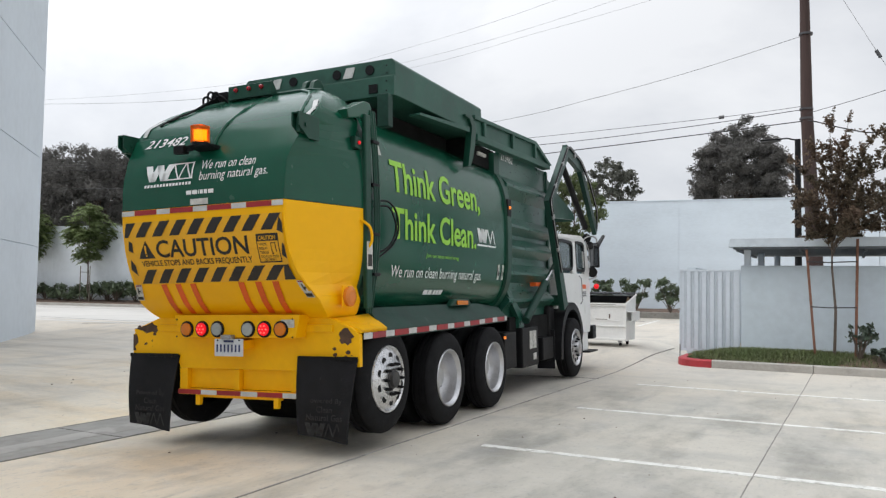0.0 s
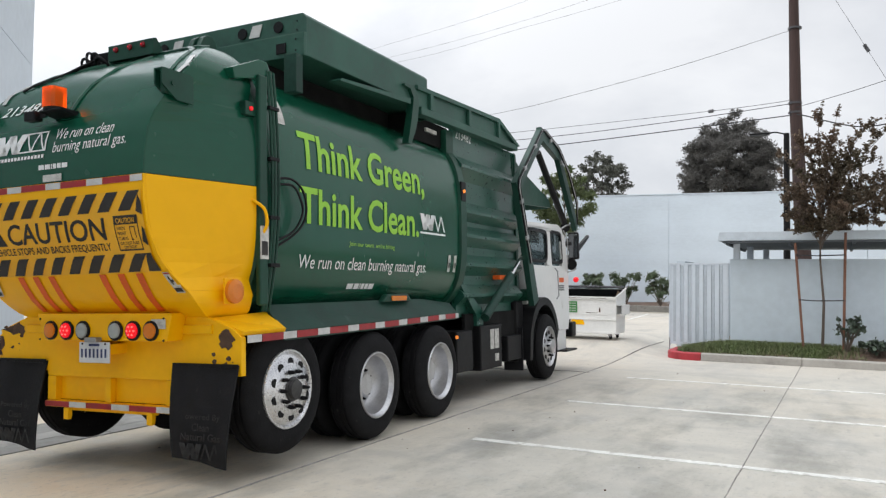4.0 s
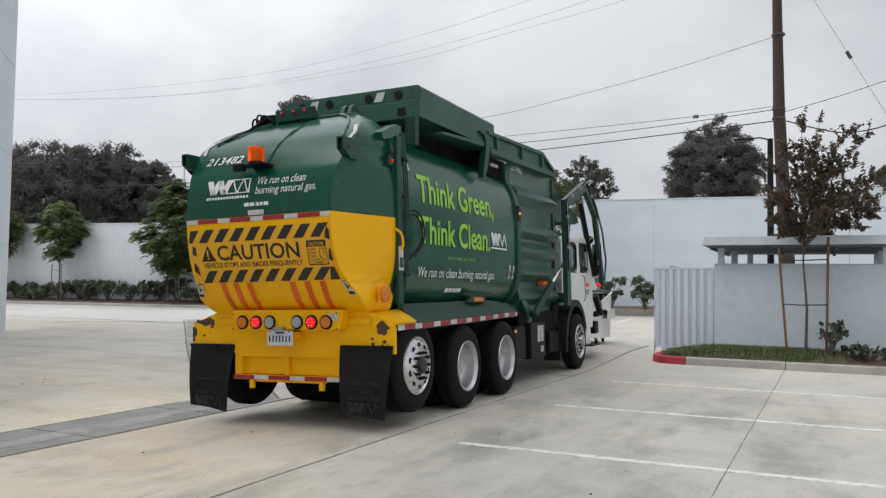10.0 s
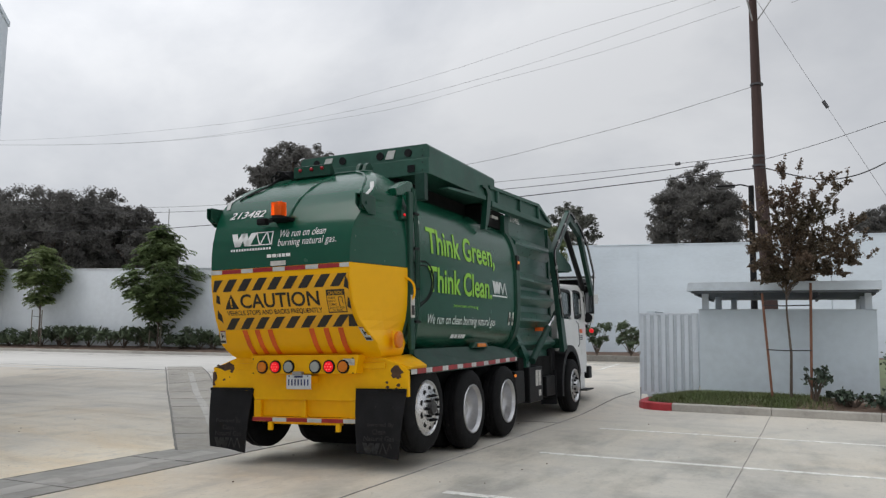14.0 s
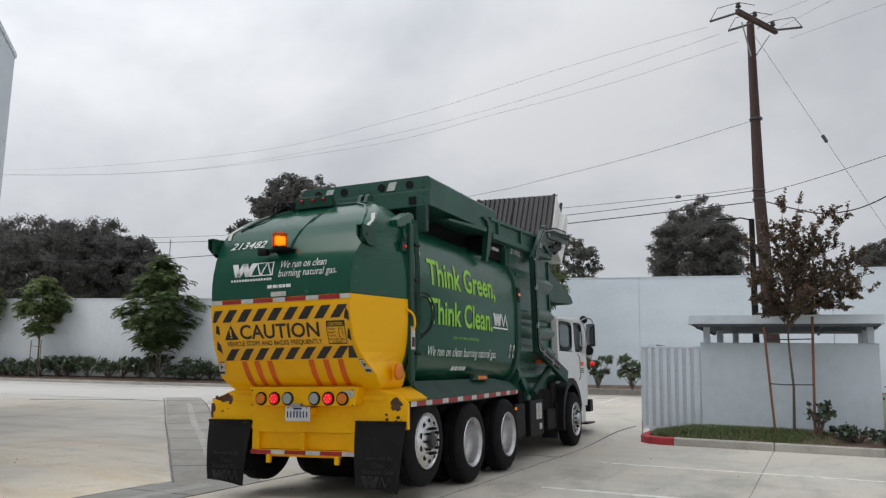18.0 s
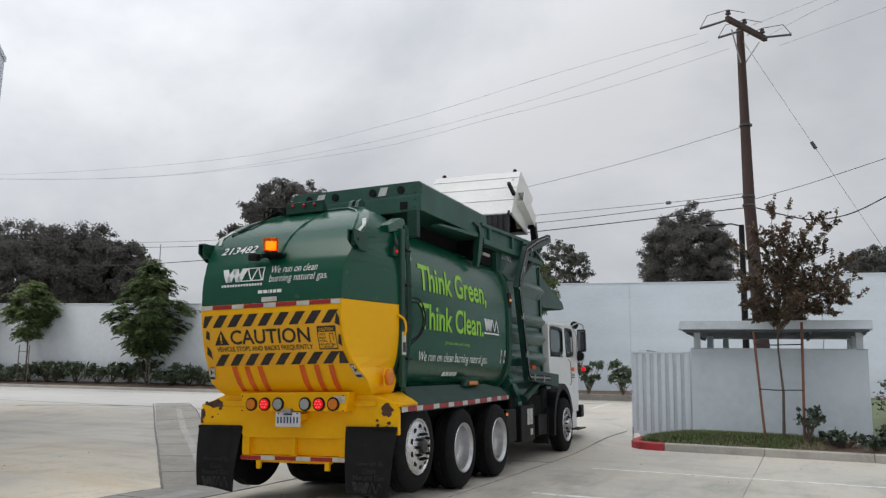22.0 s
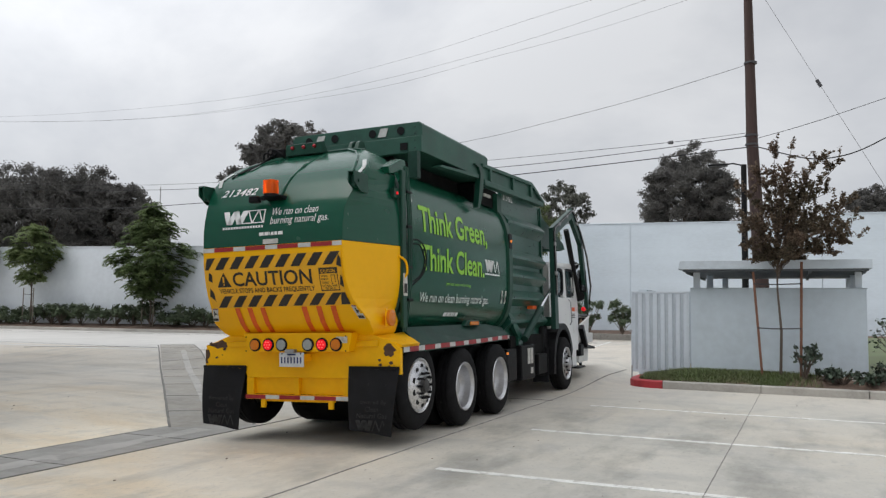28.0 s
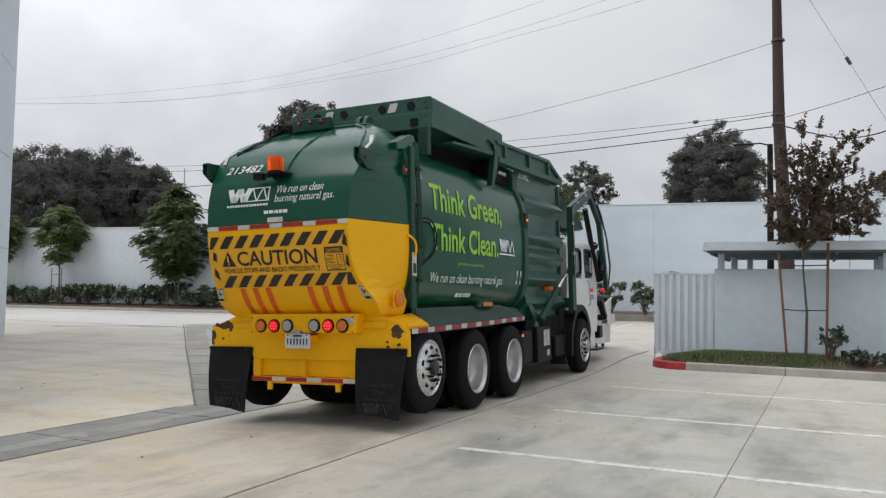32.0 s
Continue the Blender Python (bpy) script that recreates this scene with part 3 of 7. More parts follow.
for k in range(4):
    strip("parking_line", (-1.2 + 2.9 * k, 21.5), (-1.75 + 2.9 * k, 27.4), 0.11, LINE_WHITE, 0.009, ground, 0.06, 6)
rs = random.Random(11)
bm = bmesh.new()
for k in range(90):
    x, y = rs.uniform(-9, 9), rs.uniform(-3.5, 11)
    s = rs.uniform(0.004, 0.013)
    bmesh.ops.create_icosphere(bm, subdivisions=1, radius=s, matrix=Matrix.Translation((x, y, gz(x, y) + s * 0.3)) @ Matrix.Diagonal((1, 1.3, 0.6, 1)))
tagged(part("grit", bm, SOIL), "scattered dry leaves and grit on the paving", "debris", kind="stuff")


# ---- planter island with kerb ----
def kerb_piece(bm, path, width=0.16, height=0.15, base=0.0):
    """A kerb along a path, its face on the path's right-hand side."""
    pts = [Vector((*p, 0)) for p in path]
    prof = ((0, -0.05), (0, height - 0.02), (0.02, height), (width, height), (width, -0.05))
    rings = []
    for i, p in enumerate(pts):
        t = (pts[min(i + 1, len(pts) - 1)] - pts[max(i - 1, 0)]).normalized()
        inn = Vector((-t.y, t.x, 0))
        z = gz(p.x, p.y) if base is None else base
        rings.append([bm.verts.new(p + inn * a + Vector((0, 0, z + h))) for a, h in prof])
    for a, b in zip(rings, rings[1:]):
        for k in range(len(prof)):
            bm.faces.new((a[k], a[(k + 1) % len(prof)], b[(k + 1) % len(prof)], b[k]))
    bm.faces.new(rings[0])
    bm.faces.new(rings[-1][::-1])
    return bm


kerb = thing("kerb", "concrete kerb round the grass island, its end painted red", "kerb", kind="structure")
corner = [(2.04 + 0.62 * (1 - math.sin(a)), 11.45 - 0.62 * math.cos(a)) for a in np.linspace(math.pi / 2, 0, 8)]
part("red_kerb", kerb_piece(bmesh.new(), [(2.04, 12.35), (2.04, 11.9)] + corner + [(2.78, 10.83)]), KERB_RED, kerb, "kerb stone painted red")
prev = 2.79
for k, x in enumerate((4.62, 6.45, 8.3, 10.2, 12.1, 14.0)):
    part("kerb_stone", kerb_piece(bmesh.new(), [(prev, 10.83), (x - 0.012, 10.84)]), KERB, kerb)
    prev = x
bm = bmesh.new()
soil_rows = []
for j in range(8):
    y = 10.98 + j * 0.2
    soil_rows.append([(2.18 + (x - 2.18) if y < 12.3 else x, y, 0.13 + 0.16 * smooth_step((y - 10.95) / 0.9) * smooth_step((x - 1.9) / 1.4) + 0.01 * math.sin(x * 5)) for x in np.linspace(2.35, 16, 40)])
island = tagged(part("island_soil", sheet(bm, soil_rows), SOIL, smooth=True), "low mulch bed behind the kerb", "soil", kind="structure")


def blades(name, spots, mat, label, lo, hi, lean=0.5, seed=4, wide=0.008):
    rnd = np.random.RandomState(seed)
    spots = np.array(spots)
    n = len(spots)
    h, a, tilt = rnd.uniform(lo, hi, n), rnd.uniform(0, 2 * np.pi, n), rnd.uniform(0, lean, n)
    d = np.stack([np.cos(a) * tilt, np.sin(a) * tilt, np.ones(n)], 1) * h[:, None]
    s = np.stack([-np.sin(a), np.cos(a), np.zeros(n)], 1) * wide
    v = np.stack([spots - s, spots + s, spots + d * 0.6 + s * 0.7, spots + d + s * 0.05, spots + d * 0.6 - s * 0.7], 1).reshape(-1, 3)
    f = (np.arange(n)[:, None] * 5 + np.arange(5)).tolist()
    g = bpy.data.meshes.new(name)
    g.from_pydata(v.tolist(), [], f)
    g.materials.append(mat)
    return tagged(new(name, g), label, name, kind="stuff")


rg = random.Random(8)
spots = []
while len(spots) < 16000:
    x, y = rg.uniform(2.25, 5.7), rg.uniform(10.98, 12.3)
    if (x < 2.7 and (x - 2.7) ** 2 + (y - 11.45) ** 2 > 0.2 and y < 11.5) or rg.random() < smooth_step((x - 4.7) / 1.2):
        continue
    thin = smooth_step((y - 10.9 + 0.06 * math.sin(7 * x) + 0.05 * math.sin(17 * x)) / 0.45)
    if rg.random() > 0.12 + 0.88 * thin:
        continue
    spots.append((x, y, 0.125 + 0.16 * smooth_step((y - 10.95) / 0.9) * smooth_step((x - 1.9) / 1.4)))
blades("grass", spots, GRASS, "short patchy green grass on the island", 0.02, 0.10, 1.5, wide=0.005)

# ---- trash enclosure with gate and canopy ----
enclosure = thing("enclosure", "pale blue block enclosure with a sheet-metal gate and flat canopy", "enclosure", kind="structure")
part("front_wall", B(3.16, 6.56, 12.40, 12.60, 0.0, 2.06, 0.008), WALL_ENCLOSURE, enclosure)
part("side_wall", B(6.36, 6.555, 12.61, 15.6, 0.0, 2.05, 0.008), WALL_ENCLOSURE, enclosure)
part("side_wall", B(1.90, 2.09, 13.2, 15.6, 0.0, 2.05, 0.008), WALL_ENCLOSURE, enclosure)
part("back_wall", B(2.10, 6.35, 15.4, 15.6, 0.0, 2.05, 0.008), WALL_ENCLOSURE, enclosure)
part("wall_cap", B(3.14, 6.58, 12.38, 12.62, 2.061, 2.072, 0.003), WALL_GREY, enclosure)
gate = part("gate", B(1.875, 3.13, 12.43, 12.47, 0.20, 1.985, 0.004), GATE_GREY, enclosure, "pale grey sheet-metal gate with upright ribs")
for a in (1.875, 3.095):
    part("gate_stile", B(a, a + 0.035, 12.415, 12.429, 0.16, 1.985, 0.003), GATE_GREY, gate)
for z in (0.20, 1.945):
    part("gate_rail", B(1.912, 3.093, 12.412, 12.428, z, z + 0.04, 0.003), GATE_GREY, gate)
for k in range(7):
    x = 1.965 + k * 0.1635
    part("gate_recess", B(x, x + 0.052, 12.4235, 12.4295, 0.26, 1.93), GATE_SLOT, gate)
    part("gate_rib", P([(x + 0.054, 12.4295), (x + 0.066, 12.408), (x + 0.150, 12.408), (x + 0.162, 12.4295)], 0.245, 1.94, axis="z"), GATE_GREY, gate)
part("gate_pin", T([(1.89, 12.40, 0.0), (1.89, 12.40, 0.34)], 0.012), STEEL, gate)
part("gate_latch", B(1.845, 1.90, 12.39, 12.41, 1.08, 1.13, 0.004), STEEL, gate)
canopy = part("canopy", P([(2.96, 2.445), (6.64, 2.445), (6.64, 2.625), (3.00, 2.625)], 11.95, 15.9, axis="y", bevel=0.006), CANOPY, enclosure, "flat pale canopy roof with a deep fascia")
part("soffit", B(3.05, 6.58, 12.0, 15.86, 2.405, 2.442), SOFFIT_SHADE, enclosure)
for x in (3.10, 4.3, 5.5, 6.48):
    part("rafter", B(x, x + 0.06, 12.1, 15.8, 2.36, 2.404, 0.004), SOFFIT_SHADE, enclosure)
for x in (3.22, 6.36):
    part("column", B(x, x + 0.13, 12.45, 12.56, 2.074, 2.404, 0.004), WALL_GREY, enclosure)
for x, y in ((3.36, 13.9), (3.60, 15.3), (6.36, 13.9), (6.36, 15.3)):
    part("column", B(x, x + 0.13, y, y + 0.13, 2.052, 2.404, 0.004), WALL_GREY, enclosure)

# ---- big walls and the corner building ----
def wall_run(name, p, q, z0, z1, depth, mat, label, seams=(), cap=True):
    p, q = Vector((*p, 0)), Vector((*q, 0))
    u = (q - p).normalized()
    m = Matrix.Translation(p) @ Matrix.Rotation(math.atan2(u.y, u.x), 4, "Z")
    n = (q - p).length
    holder = thing(name, label, "wall", m, kind="structure")
    edges = [0.0, *[s for s in seams], n]
    for a, b in zip(edges, edges[1:]):
        part("wall_panel", B(a + 0.006, b - 0.006, 0, depth, z0, z1, 0.006), mat, holder)
    part("wall_core", B(0.02, n - 0.02, 0.03, depth - 0.03, z0, z1 - 0.02), mat, holder)
    if cap:
        part("coping", B(-0.02, n + 0.02, -0.03, depth + 0.03, z1 + 0.003, z1 + 0.05, 0.008), mat, holder)
    return holder


ul = Vector((math.cos(radians(10)), math.sin(radians(10)), 0))
nl = Vector((-ul.y, ul.x, 0))
base_l = Vector((-24.31, 24.27, 0))


def on_left(s, d):
    """A place by the left wall: s along it, d in front of it."""
    return base_l + ul * s - nl * d


wall_run("wall_west", on_left(-45, 0).xy, on_left(13.5, 0).xy, 0.2, 4.42, 0.3, WALL_WHITE, "long white-painted block wall behind the hedge", seams=[9 + 9 * k for k in range(5)])
ur = Vector((math.cos(radians(7)), math.sin(radians(7)), 0))
nr = Vector((-ur.y, ur.x, 0))
base_r = Vector((-1.82, 32.21, 0))


def on_right(s, d):
    return base_r + ur * s - nr * d


wall_run("wall_north", on_right(-9, 0).xy, on_right(8.3, 0).xy, 0.2, 5.72, 0.3, WALL_BLUE, "tall pale blue block building wall with fine courses", seams=[9.0])
wall_run("wall_east", on_right(8.31, -0.05).xy, on_right(60, -0.05).xy, 0.2, 6.02, 0.3, WALL_BLUE, "taller stretch of pale blue block wall", seams=[16.0, 30.0])
for s in range(24):
    ob = part("course_line", B(-8.9, 8.2, -0.004, 0.002, 0.62 + s * 0.203, 0.626 + s * 0.203), WALL_GREY, bpy.data.objects["wall_north"])

# the paler paving beyond the cross joint
rows = []
for x in np.linspace(-32, -2.5, 40):
    y0 = 11.55 + 0.03 * (x + 14)
    y1 = (base_l + ul * ((x - base_l.x) / ul.x) - nl * 2.0).y + 0.35
    rows.append([(x, y0 + (y1 - y0) * f, gz(x, y0 + (y1 - y0) * f) + 0.004) for f in np.linspace(0, 1, 16)])
part("far_slab", sheet(bmesh.new(), rows), CONCRETE_FAR, ground, "paler concrete slab")

# planter beds in front of both walls
for name, put, a, b in (("planter_west", on_left, -45, 13), ("planter_north", on_right, -10, 12)):
    bed = thing(name, "raised mulch bed behind a concrete kerb", "planter", kind="structure")
    n = 10
    step = (b - a) / n
    for i in range(n):
        p, q = put(a + i * step, 2.0), put(a + (i + 1) * step - 0.012, 2.0)
        part("kerb_stone", kerb_piece(bmesh.new(), [p.xy, q.xy], 0.17, 0.14 if put is on_left else 0.27, 0.27), KERB, bed)
    rows = []
    for j in range(5):
        d = 1.83 - j * 0.455
        rows.append([(*put(a + i * step, d).xy, (0.40 if put is on_left else 0.50) + 0.16 * j / 4 * (1 + 0.2 * math.sin(i * 2.1 + j))) for i in range(n + 1)])
    part("mulch", sheet(bmesh.new(), rows), SOIL, bed, "brown bark mulch")

ub = Vector((-math.sin(radians(43.6)), math.cos(radians(43.6)), 0))
cb = Vector((-15.64, 9.32, 0.0))
start_b = cb - ub * 26
mb = Matrix.Translation(start_b) @ Matrix.Rotation(math.atan2(ub.y, ub.x), 4, "Z")
warehouse = thing("warehouse", "tall pale grey tilt-up concrete warehouse with fine panel grooves", "building", mb, kind="structure")
z0 = -0.1
for z1 in (2.48, 5.05, 7.6, 10.25):
    for a in (0.0, 8.67, 17.34):
        part("wall_panel", B(a + 0.012, a + 8.658, 0, 0.25, z0 + 0.012, z1 - 0.012, 0.01), WALL_GREY, warehouse)
    z0 = z1
part("wall_core", B(0.02, 25.98, 0.03, 12, -0.1, 10.20), WALL_GREY, warehouse)
part("end_wall", B(26.0, 26.2, 0.01, 12, -0.1, 10.25, 0.01), WALL_GREY, warehouse)
part("roof", B(0.0, 26.2, 0.3, 12, 10.26, 10.34), ROOF_GREY, warehouse)
part("parapet", B(-0.05, 26.25, -0.03, 0.28, 10.255, 10.40, 0.01), WALL_GREY, warehouse)


# ---- plants ----
def polar(az, d):
    return Vector((EYE[0] + d * math.sin(radians(az)), EYE[1] + d * math.cos(radians(az)), 0))


def leaves(name, clumps, count, size, mat, parent, seed, droop=0.0, long=1.7, label=""):
    """Many small leaves, gathered in clumps of (centre, radius)."""
    rnd = np.random.RandomState(seed)
    c = np.array([(*p, r) for p, r in clumps])
    w = c[:, 3] ** 2
    pick = rnd.choice(len(c), count, p=w / w.sum())
    d = rnd.normal(size=(count, 3))
    d /= np.linalg.norm(d, axis=1)[:, None]
    at = c[pick, :3] + d * (c[pick, 3] * np.minimum(np.abs(rnd.normal(0.0, 0.72, count)), 1.15))[:, None] * np.array((1, 1, 0.75))
    a = rnd.normal(size=(count, 3)) * (1, 1, 0.7) + np.array((0, 0, -droop))
    a /= np.linalg.norm(a, axis=1)[:, None]
    b = np.cross(a, rnd.normal(size=(count, 3)))
    b /= np.linalg.norm(b, axis=1)[:, None]
    s = (size * rnd.uniform(0.6, 1.35, count))[:, None]
    a, b = a * s * long / 2, b * s / 2
    v = np.stack([at - a, at + b - a * 0.1, at + a, at - b - a * 0.1], 1).reshape(-1, 3)
    g = bpy.data.meshes.new(name)
    g.from_pydata(v.tolist(), [], (np.arange(count)[:, None] * 4 + np.arange(4)).tolist())
    g.materials.append(mat)
    ob = new(name, g)
    ob.parent = parent
    if label:
        ob["label"] = label
    return ob


def tree(name, label, base, crown, radii, top_r, clump_n, clump_r, leaf_n, leaf, mat, seed, bark=BARK, droop=0.3, stems=1, shell=0.35, long=1.7, lobes=0, full=False):
    """A tapered trunk with limbs to the clumps of an uneven crown. crown: centre of the crown above the base."""
    rnd = random.Random(seed)
    t = thing(name, label, "tree", Matrix.Translation(base))
    def inside(lo):
        d = Vector((rnd.gauss(0, 1), rnd.gauss(0, 1), rnd.gauss(0, 1))).normalized() * (rnd.uniform(lo, 1) ** 0.6)
        if full and d.z < 0.1:
            a, r = rnd.uniform(0, 2 * math.pi), rnd.uniform(0.3, 1) ** 0.5
            d.x, d.y = r * math.cos(a), r * math.sin(a)
        return Vector(crown) + Vector((d.x * radii[0], d.y * radii[1], d.z * radii[2]))
    heads = []
    for i in range(lobes):
        z = 1 - 2 * (i + 0.5) / lobes
        a, f = i * 2.39996 + rnd.uniform(-0.3, 0.3), rnd.uniform(0.56, 0.82)
        w = 1.0 if full and z < 0.3 else max(0.75 if full and z < 0.75 else 0.0, math.sqrt(1 - z * z))
        heads.append((Vector(crown) + Vector((w * math.cos(a) * radii[0], w * math.sin(a) * radii[1], z * radii[2])) * f, min(radii) * rnd.uniform(0.24, 0.38)))
    clumps = []
    while len(clumps) < clump_n:
        if heads and rnd.random() < 0.8:
            c, r = rnd.choice(heads)
            d = Vector((rnd.gauss(0, 1), rnd.gauss(0, 1), rnd.gauss(0, 1))).normalized()
            p = c + d * r * rnd.uniform(0.35, 1.0)
        else:
            p = inside(shell)
        clumps.append((p, clump_r * rnd.uniform(0.6, 1.25)))
    bm = bmesh.new()
    low = Vector(crown) - Vector((0, 0, radii[2] * 0.75))
    for s in range(stems):
        foot = Vector((rnd.uniform(-1, 1) * 0.05 * (stems > 1), rnd.uniform(-1, 1) * 0.05 * (stems > 1), -0.1))
        head = Vector(crown) + Vector((rnd.uniform(-1, 1) * radii[0] * 0.3 * (stems > 1), rnd.uniform(-1, 1) * 0.2, radii[2] * 0.5))
        mid = foot.lerp(head, 0.45) + Vector((rnd.uniform(-1, 1), rnd.uniform(-1, 1), 0)) * top_r * 1.5
        tube(bm, [foot, foot.lerp(mid, 0.5) + Vector((top_r * 0.4, 0, 0)), mid, head], [top_r * 1.25, top_r, top_r * 0.8, top_r * 0.2], 8)
    for p, r in clumps[:min(len(clumps), 20)]:
        a = Vector((0, 0, 0)).lerp(low, rnd.uniform(0.75, 1.0)) if rnd.random() < 0.4 else low.lerp(Vector(crown), rnd.uniform(0, 0.8))
        b = a.lerp(p, 0.5) + Vector((0, 0, -0.08 * (p - a).length))
        tube(bm, [a, b, p], [top_r * 0.3, top_r * 0.2, top_r * 0.06], 5)
    part("trunk", bm, bark, t)
    leaves("crown", clumps, leaf_n, leaf, mat, t, seed, droop, long)
    return t


k = 0
for az, d, el, wide in ((-57.5, 52, 8.4, 3.4), (-54.0, 55, 8.9, 3.6), (-51.2, 50, 9.6, 3.3), (-48.6, 54, 9.3, 3.2), (-46.6, 50, 8.5, 2.4), (-44.9, 52, 6.9, 1.7)):
    p, h = polar(az, d), d * math.tan(radians(el)) + 1.5
    tree("eucalyptus_tree", "tall dark grey-green eucalyptus behind the white wall", (p.x, p.y, 0.2), (0, 0, h - 0.2 - wide * 1.05), (wide * 0.95, wide * 0.95, wide), 0.2, 420, wide * 0.13, 90000, 0.078, LEAF_HAZY, 20 + k, lobes=38, full=True, droop=0.9)
    k += 1
p = polar(-35.6, 46)
tree("eucalyptus_tree", "open-crowned dark eucalyptus behind the wall", (p.x, p.y, 0.2), (0, 0, 10.1), (2.85, 2.7, 2.2), 0.2, 230, 0.34, 40000, 0.085, LEAF_HAZY, 31, lobes=22)
p = polar(-38.0, 47)
tree("eucalyptus_tree", "open-crowned dark eucalyptus behind the wall", (p.x, p.y, 0.2), (0, 0, 8.3), (1.7, 1.9, 1.7), 0.2, 130, 0.32, 24000, 0.085, LEAF_HAZY, 32, lobes=12)
p = polar(-33.0, 48)
tree("eucalyptus_tree", "open-crowned dark eucalyptus behind the wall", (p.x, p.y, 0.2), (0, 0, 9.6), (1.5, 1.9, 1.7), 0.2, 110, 0.28, 17000, 0.08, LEAF_HAZY, 30, lobes=12)
p = polar(-15.15, 48)
tree("planter_tree", "airy grey-green tree standing behind the blue wall", (p.x, p.y, 0.2), (0, 0, 7.05), (1.65, 1.6, 2.2), 0.10, 150, 0.26, 17000, 0.085, LEAF_GREY, 33)
p = polar(-17.8, 35.6)
tree("planter_tree", "yellow-green young tree standing in the bed by the blue wall", (p.x, p.y, 0.5), (0, 0, 4.75), (1.35, 1.1, 1.45), 0.06, 70, 0.25, 9500, 0.06, LEAF_OLIVE, 34, droop=0.8, long=4.0)
p = polar(-6.6, 56)
tree("dark_tree", "big dense dark round-topped tree beyond the blue wall", (p.x, p.y, 0.2), (0, 0, 8.9), (3.45, 3.2, 4.0), 0.3, 700, 0.40, 200000, 0.070, LEAF_HAZY, 35, shell=0.3, lobes=64, full=True)
for az, d, el, wide in ((4.7, 60, 8.3, 2.0), (7.4, 62, 8.9, 3.0), (11.5, 64, 8.6, 3.5)):
    p, h = polar(az, d), d * math.tan(radians(el)) + 1.5
    tree("dark_tree", "dark rounded tree beyond the blue wall", (p.x, p.y, 0.2), (0, 0, h - 0.2 - wide * 0.9), (wide, wide, wide * 0.9), 0.2, 260, wide * 0.14, 42000, 0.095, LEAF_HAZY, 40 + int(d), lobes=28, full=True)
def feather_tree(label, base, profile, sprays, mat, seed):
    """A slender stem with drooping feathered sprays of long leaflets. profile: (height over the base, radius)."""
    rnd = random.Random(seed)
    t = thing("young_tree", label, "tree", Matrix.Translation(base))
    wide = table(profile)
    z_lo, z_hi = profile[0][0], profile[-1][0]
    limb, leaf = bmesh.new(), bmesh.new()
    tube(limb, [(0, 0, -0.1), (0.04, 0, z_lo * 0.5), (-0.03, 0.02, z_lo + 0.2), (0, 0, z_hi - 0.25)], [0.045, 0.04, 0.034, 0.008], 7)
    most = max(r for z, r in profile)
    tips = []
    while len(tips) < sprays // 14:
        z = rnd.uniform(z_lo, z_hi)
        if rnd.random() < 0.2 + 0.8 * wide(z) / most:
            a = 2.4 * len(tips) + rnd.uniform(-0.4, 0.4)
            r = wide(z) * rnd.uniform(0.04, 0.82) ** 0.6
            tips.append(Vector((math.cos(a) * r, math.sin(a) * r, z)))
            tube(limb, [(0, 0, max(z_lo * 0.8, z - 0.6 * r - 0.2)), tips[-1] * 0.55 + Vector((0, 0, z * 0.40)), tips[-1]], [0.010, 0.007, 0.003], 4)
    for k in range(sprays):
        tip = tips[k % len(tips)]
        a = math.atan2(tip.y, tip.x) + rnd.gauss(0, 0.9)
        out = Vector((math.cos(a), math.sin(a), 0))
        length = rnd.uniform(0.35, 0.65)
        p = tip + Vector((rnd.gauss(0, 0.15), rnd.gauss(0, 0.15), rnd.gauss(0.06, 0.15))) - out * 0.22
        side = out.cross(Vector((0, 0, 1)))
        n = 8
        for i in range(n):
            g = (i + 1) / n
            q = p + out * length * g * (1 - 0.25 * g) + Vector((0, 0, 0.12 * g - 0.42 * length * g * g))
            for sg in (-1, 1):
                d = (side * sg * 0.8 + out * rnd.uniform(0.3, 0.7) + Vector((0, 0, rnd.uniform(-0.7, -0.15)))).normalized()
                w = d.cross(Vector((0, 0, 1))).normalized() * rnd.uniform(0.026, 0.044)
                size = rnd.uniform(0.14, 0.24) * (1.1 - 0.4 * abs(g - 0.5))
                leaf.faces.new([leaf.verts.new(v) for v in (q, q + d * size * 0.5 + w, q + d * size, q + d * size * 0.5 - w)])
    part("trunk", limb, BARK, t)
    part("crown", leaf, mat, t)
    return t


TALL = ((1.35, 0.75), (2.1, 1.25), (2.6, 1.9), (3.2, 2.5), (3.7, 2.2), (4.2, 1.35), (4.7, 0.95), (5.2, 0.6), (5.7, 0.15))
SMALL = ((2.2, 0.7), (2.8, 1.15), (3.5, 1.25), (4.1, 1.15), (4.5, 0.85), (4.75, 0.4))
